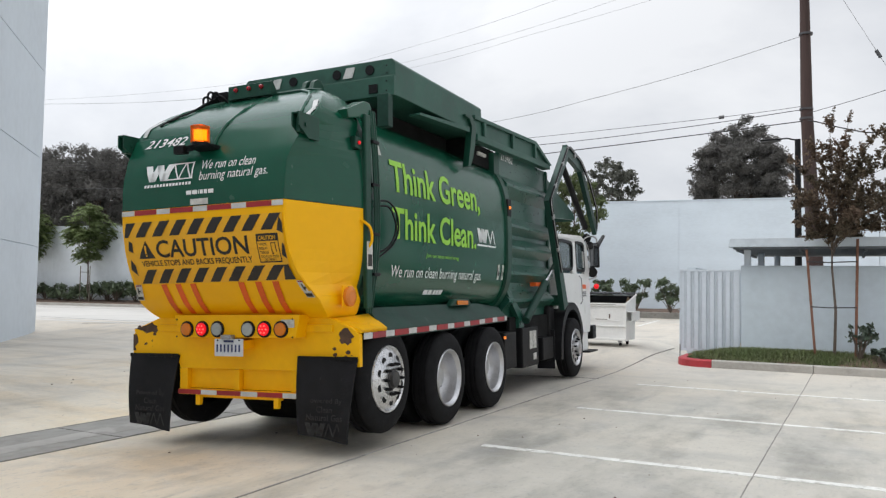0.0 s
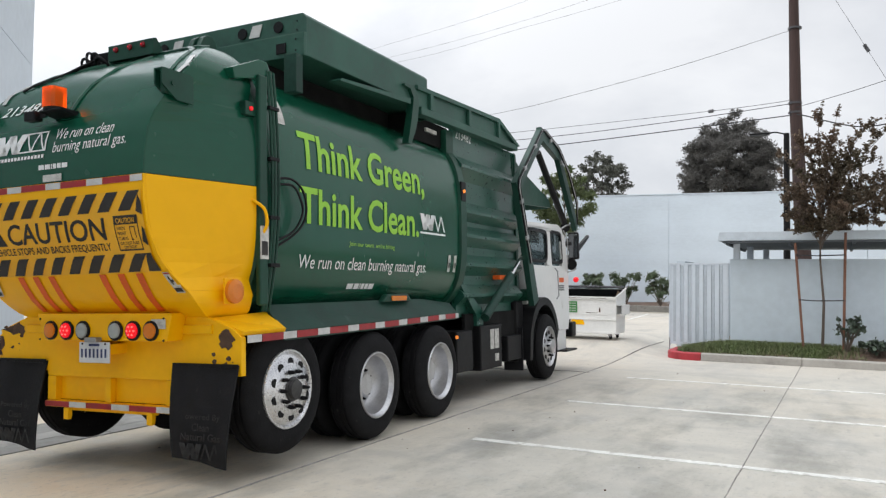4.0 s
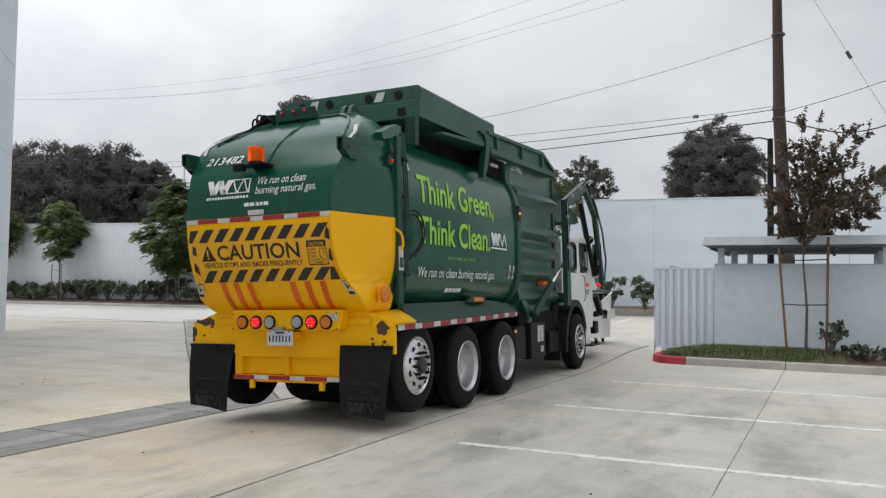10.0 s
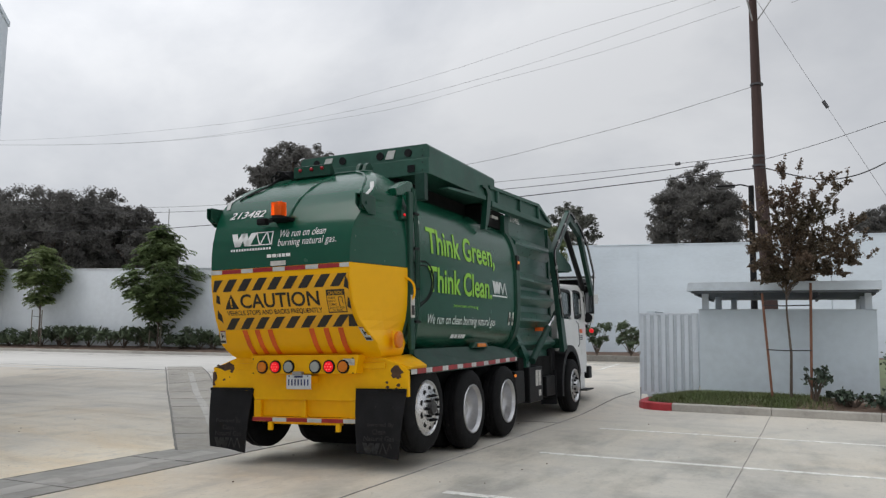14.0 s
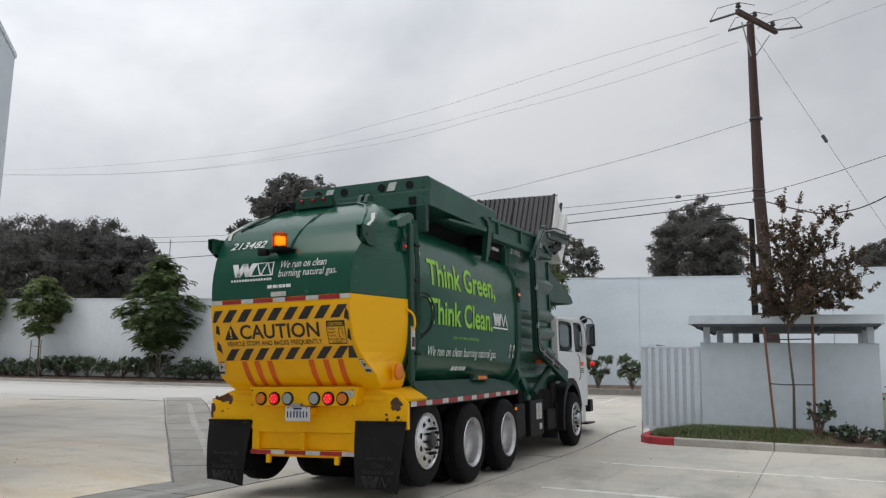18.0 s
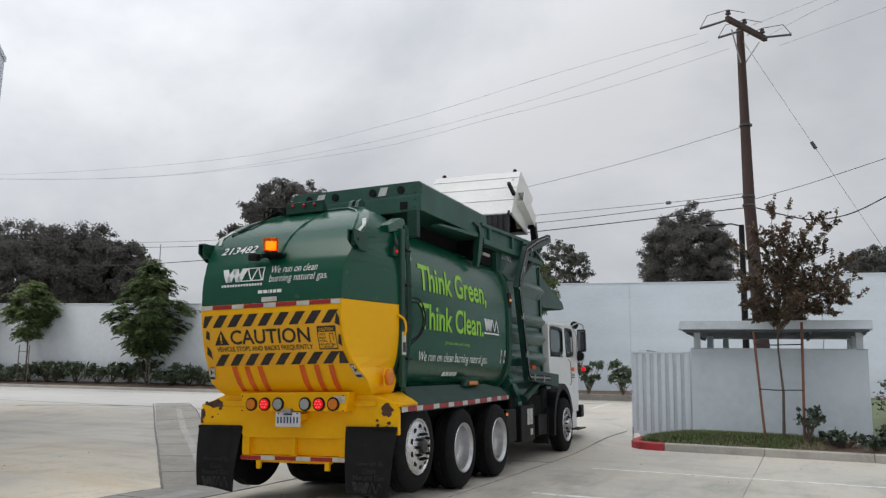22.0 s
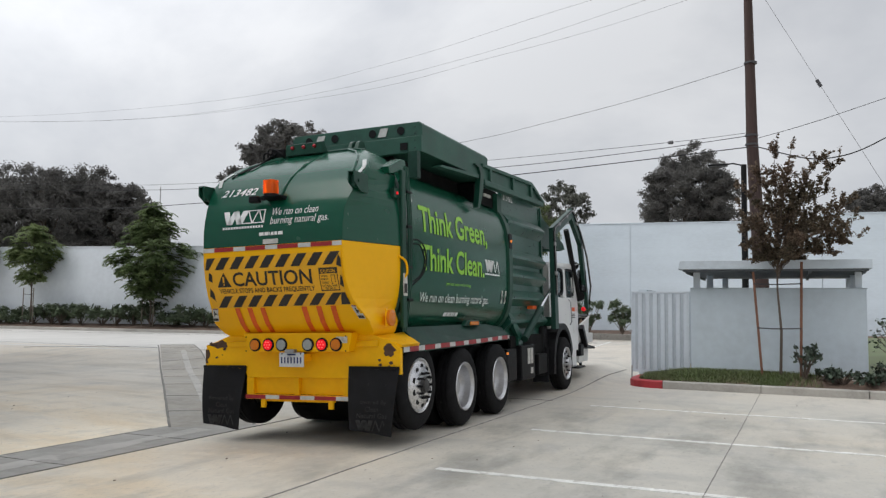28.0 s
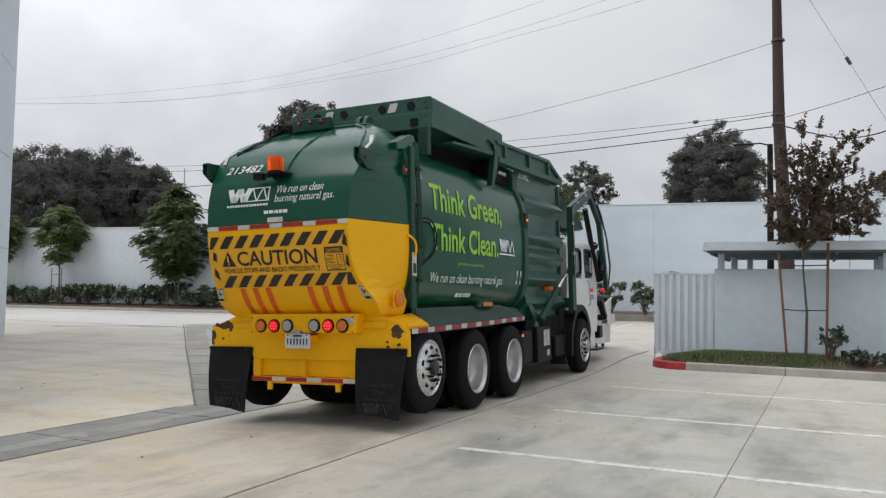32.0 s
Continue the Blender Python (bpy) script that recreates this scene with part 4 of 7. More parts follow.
for az, s, mat, seed, n, shape in ((-51.55, 1.0, LEAF_GREEN, 51, 800, SMALL), (-44.3, 0.9, LEAF_DEEP, 52, 2100, TALL), (-55.0, 1.0, LEAF_GREEN, 53, 800, SMALL)):
    a = radians(az)
    way = Vector((math.sin(a), math.cos(a), 0))
    q = on_left(0, s)
    d = (q - Vector((EYE[0], EYE[1], 0))).dot(nl) / way.dot(nl)
    p = polar(az, d)
    t = feather_tree("young feathery green tree tied to stakes by the white wall", (p.x, p.y, 0.55), shape, n, mat, seed)
    for sx in (-0.42, 0.3):
        part("stake", T([(sx, -0.1, -0.1), (sx, -0.1, 1.75)], 0.024, 6), STAKE_GREY, t)
    part("tie", T([(-0.42, -0.1, 1.45), (0.0, -0.02, 1.42), (0.3, -0.1, 1.45)], 0.012, 5), WIRE, t)

# the young tree on the island, with stakes and ties
rt = random.Random(61)
t = thing("young_tree", "young russet-leaved tree between two stakes on the island", "tree", Matrix.Translation((4.95, 11.75, 0.27)))
wood, clumps = bmesh.new(), []
tube(wood, [(0, 0, -0.1), (0.03, 0, 0.9), (-0.03, 0.02, 1.75), (-0.02, 0, 3.2)], [0.030, 0.025, 0.018, 0.008], 8)
for x, z in ((-0.76, 3.9), (-0.68, 3.2), (-0.62, 2.9), (-0.40, 4.1), (-0.12, 3.4), (-0.05, 4.7), (0.15, 4.1), (0.28, 4.5), (0.42, 2.6), (0.50, 3.3), (0.62, 3.9), (0.66, 2.9), (0.78, 3.45), (0.88, 4.4), (0.92, 3.1), (1.02, 3.7), (1.16, 4.2), (1.18, 3.3), (1.42, 3.55), (1.48, 3.1), (0.80, 2.5), (-0.45, 2.3), (-0.25, 2.35), (1.10, 2.85), (1.00, 2.45), (1.28, 2.65), (1.50, 2.85), (-0.60, 2.55), (0.30, 2.35), (0.55, 2.3)):
    y = rt.uniform(-0.65, 0.65)
    tip = Vector((x, y, z))
    root = Vector((-0.02, 0.01, min(z - 0.25, rt.uniform(1.95, 3.0))))
    mid = root.lerp(tip, 0.45) + Vector((-0.12 * x, 0, 0.16))
    tube(wood, [root, mid, tip], [0.011, 0.008, 0.003], 5)
    for k in range(20):
        f = rt.uniform(0.25, 1.0)
        c = root.lerp(mid, f / 0.45) if f < 0.45 else mid.lerp(tip, (f - 0.45) / 0.55)
        e = c + Vector((rt.gauss(0, 0.11), rt.gauss(0, 0.13), rt.uniform(0.02, 0.36)))
        tube(wood, [c, e], [0.004, 0.002], 3)
        for q in (0.2, 0.4, 0.6, 0.8, 1.0):
            clumps.append((c.lerp(e, q), rt.uniform(0.03, 0.07)))
    clumps.append((tip, 0.06))
part("trunk", wood, BARK, t)
leaves("crown", clumps, 48000, 0.030, LEAF_RED, t, 61, 0.3)
part("stake", T([(-0.33, -0.05, -0.1), (-0.48, -0.05, 2.1)], 0.024, 8), STAKE, t, "reddish wooden stake, leaning")
part("stake", T([(0.37, -0.05, -0.1), (0.42, -0.05, 2.3)], 0.026, 8), STAKE, t, "reddish wooden stake")
for z, a, b in ((0.97, -0.42, 0.40), (1.86, -0.47, 0.41)):
    part("tie", T([(a, -0.08, z), (-0.1, -0.06, z - 0.015), (b, -0.08, z)], 0.012, 6), WIRE, t, "black rubber tie")


def shrub(base, r, h, mat, seed, n, leaf, label, group=""):
    rnd = random.Random(seed)
    t = thing("shrub", label, "shrub", Matrix.Translation(base), group)
    clumps = [(Vector((rnd.uniform(-r, r), rnd.uniform(-r, r) * 0.8, rnd.uniform(0.3, 0.9) * h)), r * rnd.uniform(0.26, 0.42)) for _ in range(14)]
    bm = bmesh.new()
    for p, q in clumps:
        tube(bm, [(0, 0, -0.05), p * 0.5 + Vector((0, 0, 0.05)), p], [0.02, 0.014, 0.006], 5)
    part("stem", bm, BARK, t)
    leaves("foliage", clumps, n, leaf, mat, t, seed, -0.5, 1.8 if mat is LEAF_BROAD else 3.4)
    return t


rh = random.Random(70)
for i in range(34):
    s = -22 + i * 1.0 + rh.uniform(-0.2, 0.2)
    p = on_left(s, rh.uniform(0.45, 0.75))
    shrub((p.x, p.y, 0.52), rh.uniform(0.5, 0.72), rh.uniform(0.75, 1.2), LEAF_SHRUB, 300 + i, 700, 0.075, "dark green strap-leaved shrub in the mulch bed", "hedge by the white wall")
for i, (az, r, h) in enumerate(((-15.75, 0.45, 1.5), (-13.45, 0.55, 1.55), (-11.1, 0.55, 1.45), (-18.6, 0.5, 1.2))):
    p = polar(az, 35.6)
    shrub((p.x, p.y, 0.6), r, h, LEAF_SHRUB, 360 + i, 1500, 0.06, "bushy dark green shrub below the blue wall", "shrubs by the blue wall")
for i, (x, y, r, h) in enumerate(((5.38, 11.6, 0.26, 0.78), (5.82, 11.5, 0.2, 0.32), (6.05, 11.4, 0.3, 0.28), (6.5, 11.3, 0.32, 0.26), (7.0, 11.6, 0.45, 0.4), (7.6, 11.9, 0.5, 0.6), (8.3, 11.6, 0.45, 0.5), (7.7, 18.0, 0.6, 1.4), (8.8, 18.4, 0.7, 1.3))):
    shrub((x, y, 0.22), r, h, LEAF_BROAD, 380 + i, 300, 0.055, "small dark green shrub on the island", "island shrubs")
tagged(part("sign_stone", B(6.22, 6.36, 11.62, 11.66, 0.25, 0.42, 0.01, ), STICKER), "small white marker standing in the mulch", "marker")
tagged(part("lawn_bank", sheet(bmesh.new(), [[(x, y, 0.15 + 0.05 * (y - 12.7)) for x in (6.7, 9, 12, 15)] for y in (12.7, 16, 20, 25)]), GRASS), "green grass bank beside the enclosure", "lawn", kind="structure")

# ---- utility pole, street lamp and cables ----
PX, PY = 4.33, 17.0
pole = thing("utility_pole", "brown creosoted wooden utility pole with a crossarm", "pole", Matrix.Translation((PX, PY, 0.2)))
part("shaft", T([(0.15, 0, -0.3), (0.12, 0, 2.0), (-0.06, 0, 6.0), (-0.12, 0, 10.95)], [0.20, 0.19, 0.15, 0.10], 16), POLE_WOOD, pole)
arm_a, arm_b = Vector((3.92 - PX, 15.76 - PY, 10.72)), Vector((4.80 - PX, 17.5 - PY, 10.72))
way = (arm_b - arm_a).normalized()
m = Matrix.Translation((arm_a + arm_b) / 2 + Vector((0.05, -0.1, 0))) @ Matrix.Rotation(math.atan2(way.y, way.x), 4, "Z")
part("crossarm", B(-1.0, 1.0, -0.055, 0.055, -0.07, 0.07, 0.008, m), POLE_WOOD, pole)
for f in (0.03, 0.45, 0.93):
    q = arm_a.lerp(arm_b, f) + Vector((0.04, -0.1, 0.07))
    part("insulator", lathe(bmesh.new(), [(0, 0.02), (0.06, 0.025), (0.07, 0.07), (0.10, 0.075), (0.12, 0.03), (0.15, 0.06), (0.18, 0.055), (0.2, 0.02)], 12, "z", q), INSULATOR, pole)
for sgn, f in ((-1, 0.04), (-1, 0.5), (1, 0.93)):
    q = arm_a.lerp(arm_b, f) + Vector((0.04, -0.1, 0.0))
    part("strain_insulator", T([q, q + Vector((sgn * 0.75, -sgn * 0.12, -0.08))], [0.03, 0.035], 8), INSULATOR, pole)
    part("jumper", T([q + Vector((sgn * 0.75, -sgn * 0.12, -0.08)), q + Vector((sgn * 0.55, -sgn * 0.1, 0.25)), q + Vector((0, 0, 0.28)), q + Vector((-sgn * 0.4, 0.05, 0.15))], 0.010, 5), WIRE, pole)
part("brace", T([(-0.1, 0, 9.8), (0.35, 0.45, 10.66)], 0.02, 6), STEEL, pole)
part("brace", T([(-0.1, 0, 9.8), (-0.3, -0.75, 10.66)], 0.02, 6), STEEL, pole)
for z in (5.85, 6.1, 8.1):
    part("band", lathe(bmesh.new(), [(z, 0.17), (z + 0.05, 0.17)], 12, "z", (-0.07, 0, 0)), INSULATOR, pole)


def cable(name, label, pts, r, mat=WIRE):
    """A cable through places (azimuth, elevation) on the vertical plane of the pole line."""
    out = []
    for az, el in pts:
        a = radians(az)
        kk = (15.9 + 0.16 * 3.92 - EYE[1] - 0.16 * EYE[0] + 0.9) / (math.cos(a) + 0.16 * math.sin(a))
        out.append(Vector((EYE[0] + kk * math.sin(a), EYE[1] + kk * math.cos(a), EYE[2] + kk * math.tan(radians(el)))))
    path = []
    for a, b, c, d in zip([out[0], *out[:-2]], out[:-1], out[1:], [*out[2:], out[-1]]):
        for s in np.linspace(0, 1, 6, endpoint=False):
            path.append(0.5 * ((2 * b) + (c - a) * s + (2 * a - 5 * b + 4 * c - d) * s * s + (3 * b - a - 3 * c + d) * s ** 3))
    path.append(out[-1])
    return tagged(part(name, T(path, r, 5), mat), label, "cable")


cable("power_cable", "thin grey overhead power cable", ((-5.4, 23.19), (-15.42, 21.29), (-28.17, 17.62), (-40.38, 14.3), (-54.5, 11.66), (-62, 10.9)), 0.0045, WIRE_GREY)
cable("power_cable", "thin grey overhead power cable", ((-4.64, 22.63), (-19.66, 18.84), (-32.32, 15.56), (-44.14, 12.83), (-54.47, 11.37), (-62, 10.6)), 0.0045, WIRE_GREY)
cable("power_cable", "thin grey overhead power cable", ((-3.3, 22.0), (-12, 20.05), (-20.5, 18.15), (-32, 15.25), (-48, 12.2), (-62, 10.5)), 0.0045, WIRE_GREY)
cable("power_cable", "thin grey overhead power cable", ((-1.76, 23.29), (1.93, 24.13), (8, 25.2), (16, 25.4)), 0.0045, WIRE_GREY)
cable("power_cable", "thin grey overhead power cable", ((-0.87, 22.45), (3.32, 23.89), (9, 25.0), (16, 25.2)), 0.0045, WIRE_GREY)
cable("power_cable", "thin grey overhead power cable", ((0.01, 21.78), (6.24, 23.0), (12, 23.9), (18, 24.0)), 0.0045, WIRE_GREY)
cable("service_cable", "thin dark service cable", ((-2.6, 16.75), (-10, 15.0), (-17.04, 13.42), (-22.37, 12.23), (-34, 9.9)), 0.006)
cable("telephone_cable", "thin dark overhead cable", ((-2.59, 12.28), (-7.62, 11.91), (-20.54, 10.9), (-34, 9.4), (-46.22, 8.07), (-58, 7.2)), 0.007)
cable("telephone_cable", "slack dark overhead telephone cable", ((-2.59, 12.06), (-10.5, 11.3), (-20.12, 10.37), (-34, 9.0), (-46, 7.75), (-58, 6.9)), 0.010)
cable("telephone_cable", "thick black overhead cable", ((-2.59, 11.31), (-10.5, 10.68), (-18.49, 9.88), (-30, 8.5), (-41.18, 7.18), (-48, 6.4), (-58, 5.7)), 0.014)
cable("telephone_cable", "thick black overhead cable, sagging", ((-2.3, 11.34), (-1.77, 11.21), (-0.19, 10.68), (1.4, 10.28), (3.0, 10.33), (4.42, 10.72), (6.44, 11.68), (9, 12.9), (14, 14.4)), 0.016)
cable("telephone_cable", "thin dark overhead cable", ((-2.35, 11.78), (-1.84, 11.9), (1.5, 12.66), (6.56, 13.96), (12, 15.1)), 0.008)
for az, el in ((-7.73, 11.89),):
    cable("cable_clamp", "small dark clamp on the overhead cable", ((az - 0.16, el - 0.015), (az, el), (az + 0.16, el + 0.015)), 0.05, INSULATOR)
guy = thing("guy_wire", "straight steel guy wire with an insulator and yellow guard", "cable")
g0, g1 = Vector((PX - 0.05, PY - 0.1, 10.75)), Vector((9.75, PY, 0.2))
part("wire", T([g0, g1], 0.006, 5), WIRE_GREY, guy)
part("insulator", T([g0.lerp(g1, 0.292), g0.lerp(g1, 0.310)], [0.045, 0.045], 8), INSULATOR, guy)
part("guard", T([g0.lerp(g1, 0.67), g0.lerp(g1, 0.99)], 0.03, 8), YELLOW, guy, "yellow plastic guard")
lamp = thing("street_lamp", "dark street lamp post with a short arm and flat head", "street lamp", Matrix.Translation((4.0, 17.6, 0.2)))
part("post", T([(0.02, 0, -0.2), (0.02, 0, 5.45)], [0.10, 0.075], 12), BLACK_PART, lamp)
part("arm", T([(0.02, 0, 5.42), (-0.25, 0, 5.5), (-0.5, 0, 5.48)], 0.02, 8), BLACK_PART, lamp)
part("head", B(-0.92, -0.40, -0.13, 0.13, 5.44, 5.49, 0.02), BLACK_PART, lamp)
p = polar(-43.95, 44)
mast = thing("antenna_mast", "thin grey mast standing beyond the wall", "mast", Matrix.Translation((p.x, p.y, 0.2)))
part("rod", T([(0, 0, -0.2), (0, 0, 7.6)], [0.04, 0.025], 8), STEEL, mast)


# ---- the refuse truck: its own space has y forward, x to its right, the rear sheet at y = 0.08 ----
truck = thing("garbage_truck", "green and yellow front-loading garbage truck with a white cab", "truck")
BODY_W, ZC, HZ = 1.05, 2.24, 1.10
back_y = table(((1.14, 0.26), (1.21, 0.11), (1.28, -0.02), (1.37, -0.13), (1.5, -0.235), (1.65, -0.335), (1.85, -0.41), (2.05, -0.445), (2.2, -0.45), (2.40, -0.45), (2.55, -0.43), (2.68, -0.385), (2.80, -0.315), (2.91, -0.25), (3.0, -0.18), (3.07, -0.115), (3.16, 0.0), (3.23, 0.105), (3.28, 0.195), (3.33, 0.30), (3.38, 0.40), (3.41, 0.455), (3.43, 0.50)))
flat_w = table(((1.14, 0.86), (1.27, 0.98), (1.39, 1.01), (1.5, 0.955), (1.56, 0.925), (1.65, 0.895), (1.85, 0.868), (2.05, 0.86), (2.3, 0.86), (2.6, 0.88), (2.8, 0.93), (2.95, 0.98), (3.03, 0.995), (3.10, 0.975), (3.18, 0.93), (3.25, 0.865), (3.32, 0.77), (3.38, 0.65), (3.43, 0.47)))


flat_l = table(((1.14, 0.93), (1.27, 1.02), (1.40, 1.04), (1.5, 1.0), (1.6, 0.975), (1.9, 0.955), (2.6, 0.955), (2.85, 0.99), (2.98, 1.0), (3.06, 0.985), (3.16, 0.95), (3.23, 0.89), (3.30, 0.80), (3.37, 0.67), (3.43, 0.47)))


def body_x(z):
    u = min(1.0, abs((z - ZC) / HZ))
    n = 3.6 if z < ZC else 3.2
    return BODY_W * max(0.0, 1 - u ** n) ** (1 / n)


def section(y, k=1.0, n=56, lift=1.0):
    pts = []
    for i in range(n):
        a = 2 * math.pi * i / n
        c, s = math.cos(a), math.sin(a)
        e = 2 / (3.6 if s < 0 else 3.2)
        pts.append(Vector((BODY_W * k * math.copysign(abs(c) ** e, c), y, ZC + HZ * k * (lift if s > 0 else 1.0) * math.copysign(abs(s) ** e, s))))
    return pts


def hull(bm, rings, ends=True):
    vs = [[bm.verts.new(p) for p in r] for r in rings]
    for a, b in zip(vs, vs[1:]):
        for i in range(len(a)):
            bm.faces.new((a[i], a[(i + 1) % len(a)], b[(i + 1) % len(a)], b[i]))
    if ends:
        bm.faces.new(vs[0])
        bm.faces.new(vs[-1][::-1])
    return bm


def tail_pt(x, z, off=0.0):
    """A place on the tailgate's skin."""
    w, yb = flat_w(z) if x > 0 else flat_l(z), back_y(z)
    wide = max(body_x(z) * 1.015, w + 0.02)
    y = yb if abs(x) <= w else yb + (0.5 - yb) * min(1.0, (abs(x) - w) / (wide - w))
    return Vector((x, y - off, z))


def tail_rows(z0, z1, n):
    rows = []
    for i in range(n + 1):
        z = z0 + (z1 - z0) * i / n
        w, wl = flat_w(z), flat_l(z)
        wide, wide_l = max(body_x(z) * 1.015, w + 0.02), max(body_x(z) * 1.015, wl + 0.02)
        cols = [-wide_l, -(wl + (wide_l - wl) * 0.5), -wl, *np.linspace(-wl * 0.8, w * 0.8, 7), w, w + (wide - w) * 0.5, wide]
        rows.append([tail_pt(float(x), z) for x in cols])
    return rows


def tail_side(s, f, z, off):
    w = flat_w(z) if s > 0 else flat_l(z)
    return tail_pt(s * (w + f * (max(body_x(z) * 1.015, w + 0.02) - w)), z, off)


def on_tail(bm, x0, z0, off=0.006):
    """Wraps a flat mesh in x and z onto the tailgate."""
    for v in bm.verts:
        v.co = tail_pt(v.co.x + x0, v.co.z + z0, off)
    return bm


def patch(w, h, nx=2, nz=4):
    return sheet(bmesh.new(), [[(w * i / nx, 0, h * j / nz) for i in range(nx + 1)] for j in range(nz + 1)])


def slanted(x0, x1, z0, z1, lean, nz=4):
    return sheet(bmesh.new(), [[(x0 + lean * j / nz, 0, z0 + (z1 - z0) * j / nz), (x1 + lean * j / nz, 0, z0 + (z1 - z0) * j / nz)] for j in range(nz + 1)])


# body and tailgate
part("body", hull(bmesh.new(), [section(0.62), section(2.4), section(4.36)]), GREEN, truck, "rounded green steel body", True)
part("tailgate_seal", hull(bmesh.new(), [section(0.50, 1.02, lift=1.05), section(0.51, 1.035, lift=1.05), section(0.60, 1.035, lift=1.05), section(0.615, 1.01, lift=1.02)]), GREEN_DARK, truck, smooth=True)
part("front_ring", hull(bmesh.new(), [section(4.37, 1.0), section(4.38, 1.03), section(4.54, 1.03), section(4.55, 1.0)]), GREEN_DARK, truck, smooth=True)
gate_top = part("tailgate", sheet(bmesh.new(), tail_rows(2.232, 3.43, 30)), GREEN, truck, "domed green upper tailgate", True)
gate_low = part("lower_tailgate", sheet(bmesh.new(), tail_rows(1.14, 2.228, 18)), YELLOW, truck, "yellow lower tailgate", True)
part("tail_floor", B(-0.9, 0.9, 0.1, 0.6, 1.10, 1.15, 0.01), YELLOW_WORN, truck)
for s in (-1, 1):
    # raised side panel of darker green and the yellow one below it
    bm = thick(sheet(bmesh.new(), [[tail_side(s, f, z, 0.012) for f in (0.02, 0.5, 0.93)] for z in np.linspace(2.24, 3.02, 12)]), 0.012)
    part("side_panel", bm, GREEN, gate_top)
    bm = thick(sheet(bmesh.new(), [[tail_side(s, f, z, 0.010) for f in (0.03, 0.5, 0.9)] for z in np.linspace(1.42, 2.222, 9)]), 0.010)
    part("side_panel", bm, YELLOW, gate_low)
    # pressed rib up the dome, and the reflective chevron
    arc = [tail_pt(s * x, z, 0.01) for x, z in ((0.84, 2.90), (0.84, 3.02), (0.80, 3.14), (0.74, 3.24), (0.62, 3.33), (0.44, 3.40))]
    part("pressed_rib", T(arc if s > 0 else arc[2:], 0.018, 6), GREEN, gate_top)
    dx = 0.012 if s > 0 else 0.0
    for (xa, za), (xb, zb) in (((0.915 + dx, 2.96), (0.955 + dx, 3.06)), ((0.955 + dx, 3.055), (0.885 + dx, 3.16))):
        bm = sheet(bmesh.new(), [[tail_pt(s * (xa + (xb - xa) * j / 4 + d), za + (zb - za) * j / 4, 0.012) for d in (-0.026, 0.0, 0.024)] for j in range(5)])
        part("reflector_tape", bm, REFLECT_WHITE, gate_top)
    # hinged latch bracket on the shoulder
    x = 0.905 if s > 0 else -1.08
    shape = [(-0.40, 2.965), (-0.10, 2.965), (-0.10, 2.76), (-0.26, 2.76), (-0.40, 2.85)]
    bm = P(shape, x, x + 0.016, bevel=0.003)
    prism(bm, shape, x + 0.065, x + 0.08)
    box(bm, x + 0.017, x + 0.064, -0.40, -0.10, 2.95, 2.964, 0.003)
    box(bm, x + 0.017, x + 0.064, -0.36, -0.12, 2.80, 2.93, 0.01)
    part("latch_bracket", bm, GREEN_DARK, truck)
    part("latch_pin", T([(x - 0.01, -0.30, 2.87), (x + 0.09, -0.30, 2.87)], 0.018, 10), GREEN_DARK, truck)
    # hoist arm at the top corner, with its ram and hoses
    part("hoist_arm", P([(0.25, 3.03), (0.60, 3.11), (0.67, 3.19), (0.64, 3.25), (0.54, 3.25), (0.22, 3.11)], 0.94 * s, 1.07 * s, bevel=0.01), GREEN, truck)
    part("ram_cover", B(min(1.055 * s, 1.10 * s), max(1.055 * s, 1.10 * s), 0.50, 0.60, 1.30, 3.12, 0.015), GREEN_DARK, truck)
    for dy, hr in ((0.63, 0.012), (0.665, 0.016), (0.71, 0.012)):
        part("hose", TS([(1.07 * s, dy, 3.18), (1.095 * s, dy + 0.02, 2.7), (1.10 * s, dy + 0.03, 2.2), (1.09 * s, dy + 0.01, 1.75), (1.03 * s, dy - 0.02, 1.25)], hr, 6), GREEN_DARK if hr > 0.01 else BLACK_PART, truck)
    for k in range(2):
        d = 0.05 * k
        part("hose", TS([(1.07 * s, 0.74, 2.32 - d), (1.11 * s, 0.90, 2.33 - d), (1.13 * s, 1.03 - d, 2.24 - d), (1.13 * s, 1.07 - d, 2.06), (1.11 * s, 0.97 - d, 1.90), (1.07 * s, 0.72, 1.76 + d)], 0.010, 8), BLACK_PART, truck)
    part("pale_line", TS([(0.99 * s, 0.72, 3.02), (1.055 * s, 0.74, 2.80), (1.085 * s, 0.75, 2.3), (1.07 * s, 0.74, 1.75), (0.97 * s, 0.70, 1.36)], 0.006, 6), STEEL, truck, "thin pale hydraulic line")
    for z in (2.86, 2.45, 1.98, 1.60):
        part("hose_clamp", B(min(1.06 * s, 1.115 * s), max(1.06 * s, 1.115 * s), 0.615, 0.735, z, z + 0.03, 0.005), BLACK_PART, truck)
    part("marker_lamp", L([(0.0, 0.018), (0.012, 0.018), (0.018, 0.008)], 12, "x", (1.062 * s if s > 0 else -1.08, 0.44, 2.835)), RED_LENS, truck, "small lit red marker lamp")
    part("marker_housing", B(min(1.0 * s, 1.062 * s), max(1.0 * s, 1.062 * s), 0.38, 0.51, 2.78, 2.89, 0.01), GREEN_DARK, truck)
    part("grab_handle", TS([(1.06 * s, 0.46, 2.12), (1.12 * s, 0.53, 2.05), (1.125 * s, 0.55, 1.92), (1.07 * s, 0.53, 1.84)], 0.014, 8), YELLOW, truck, "yellow grab handle")
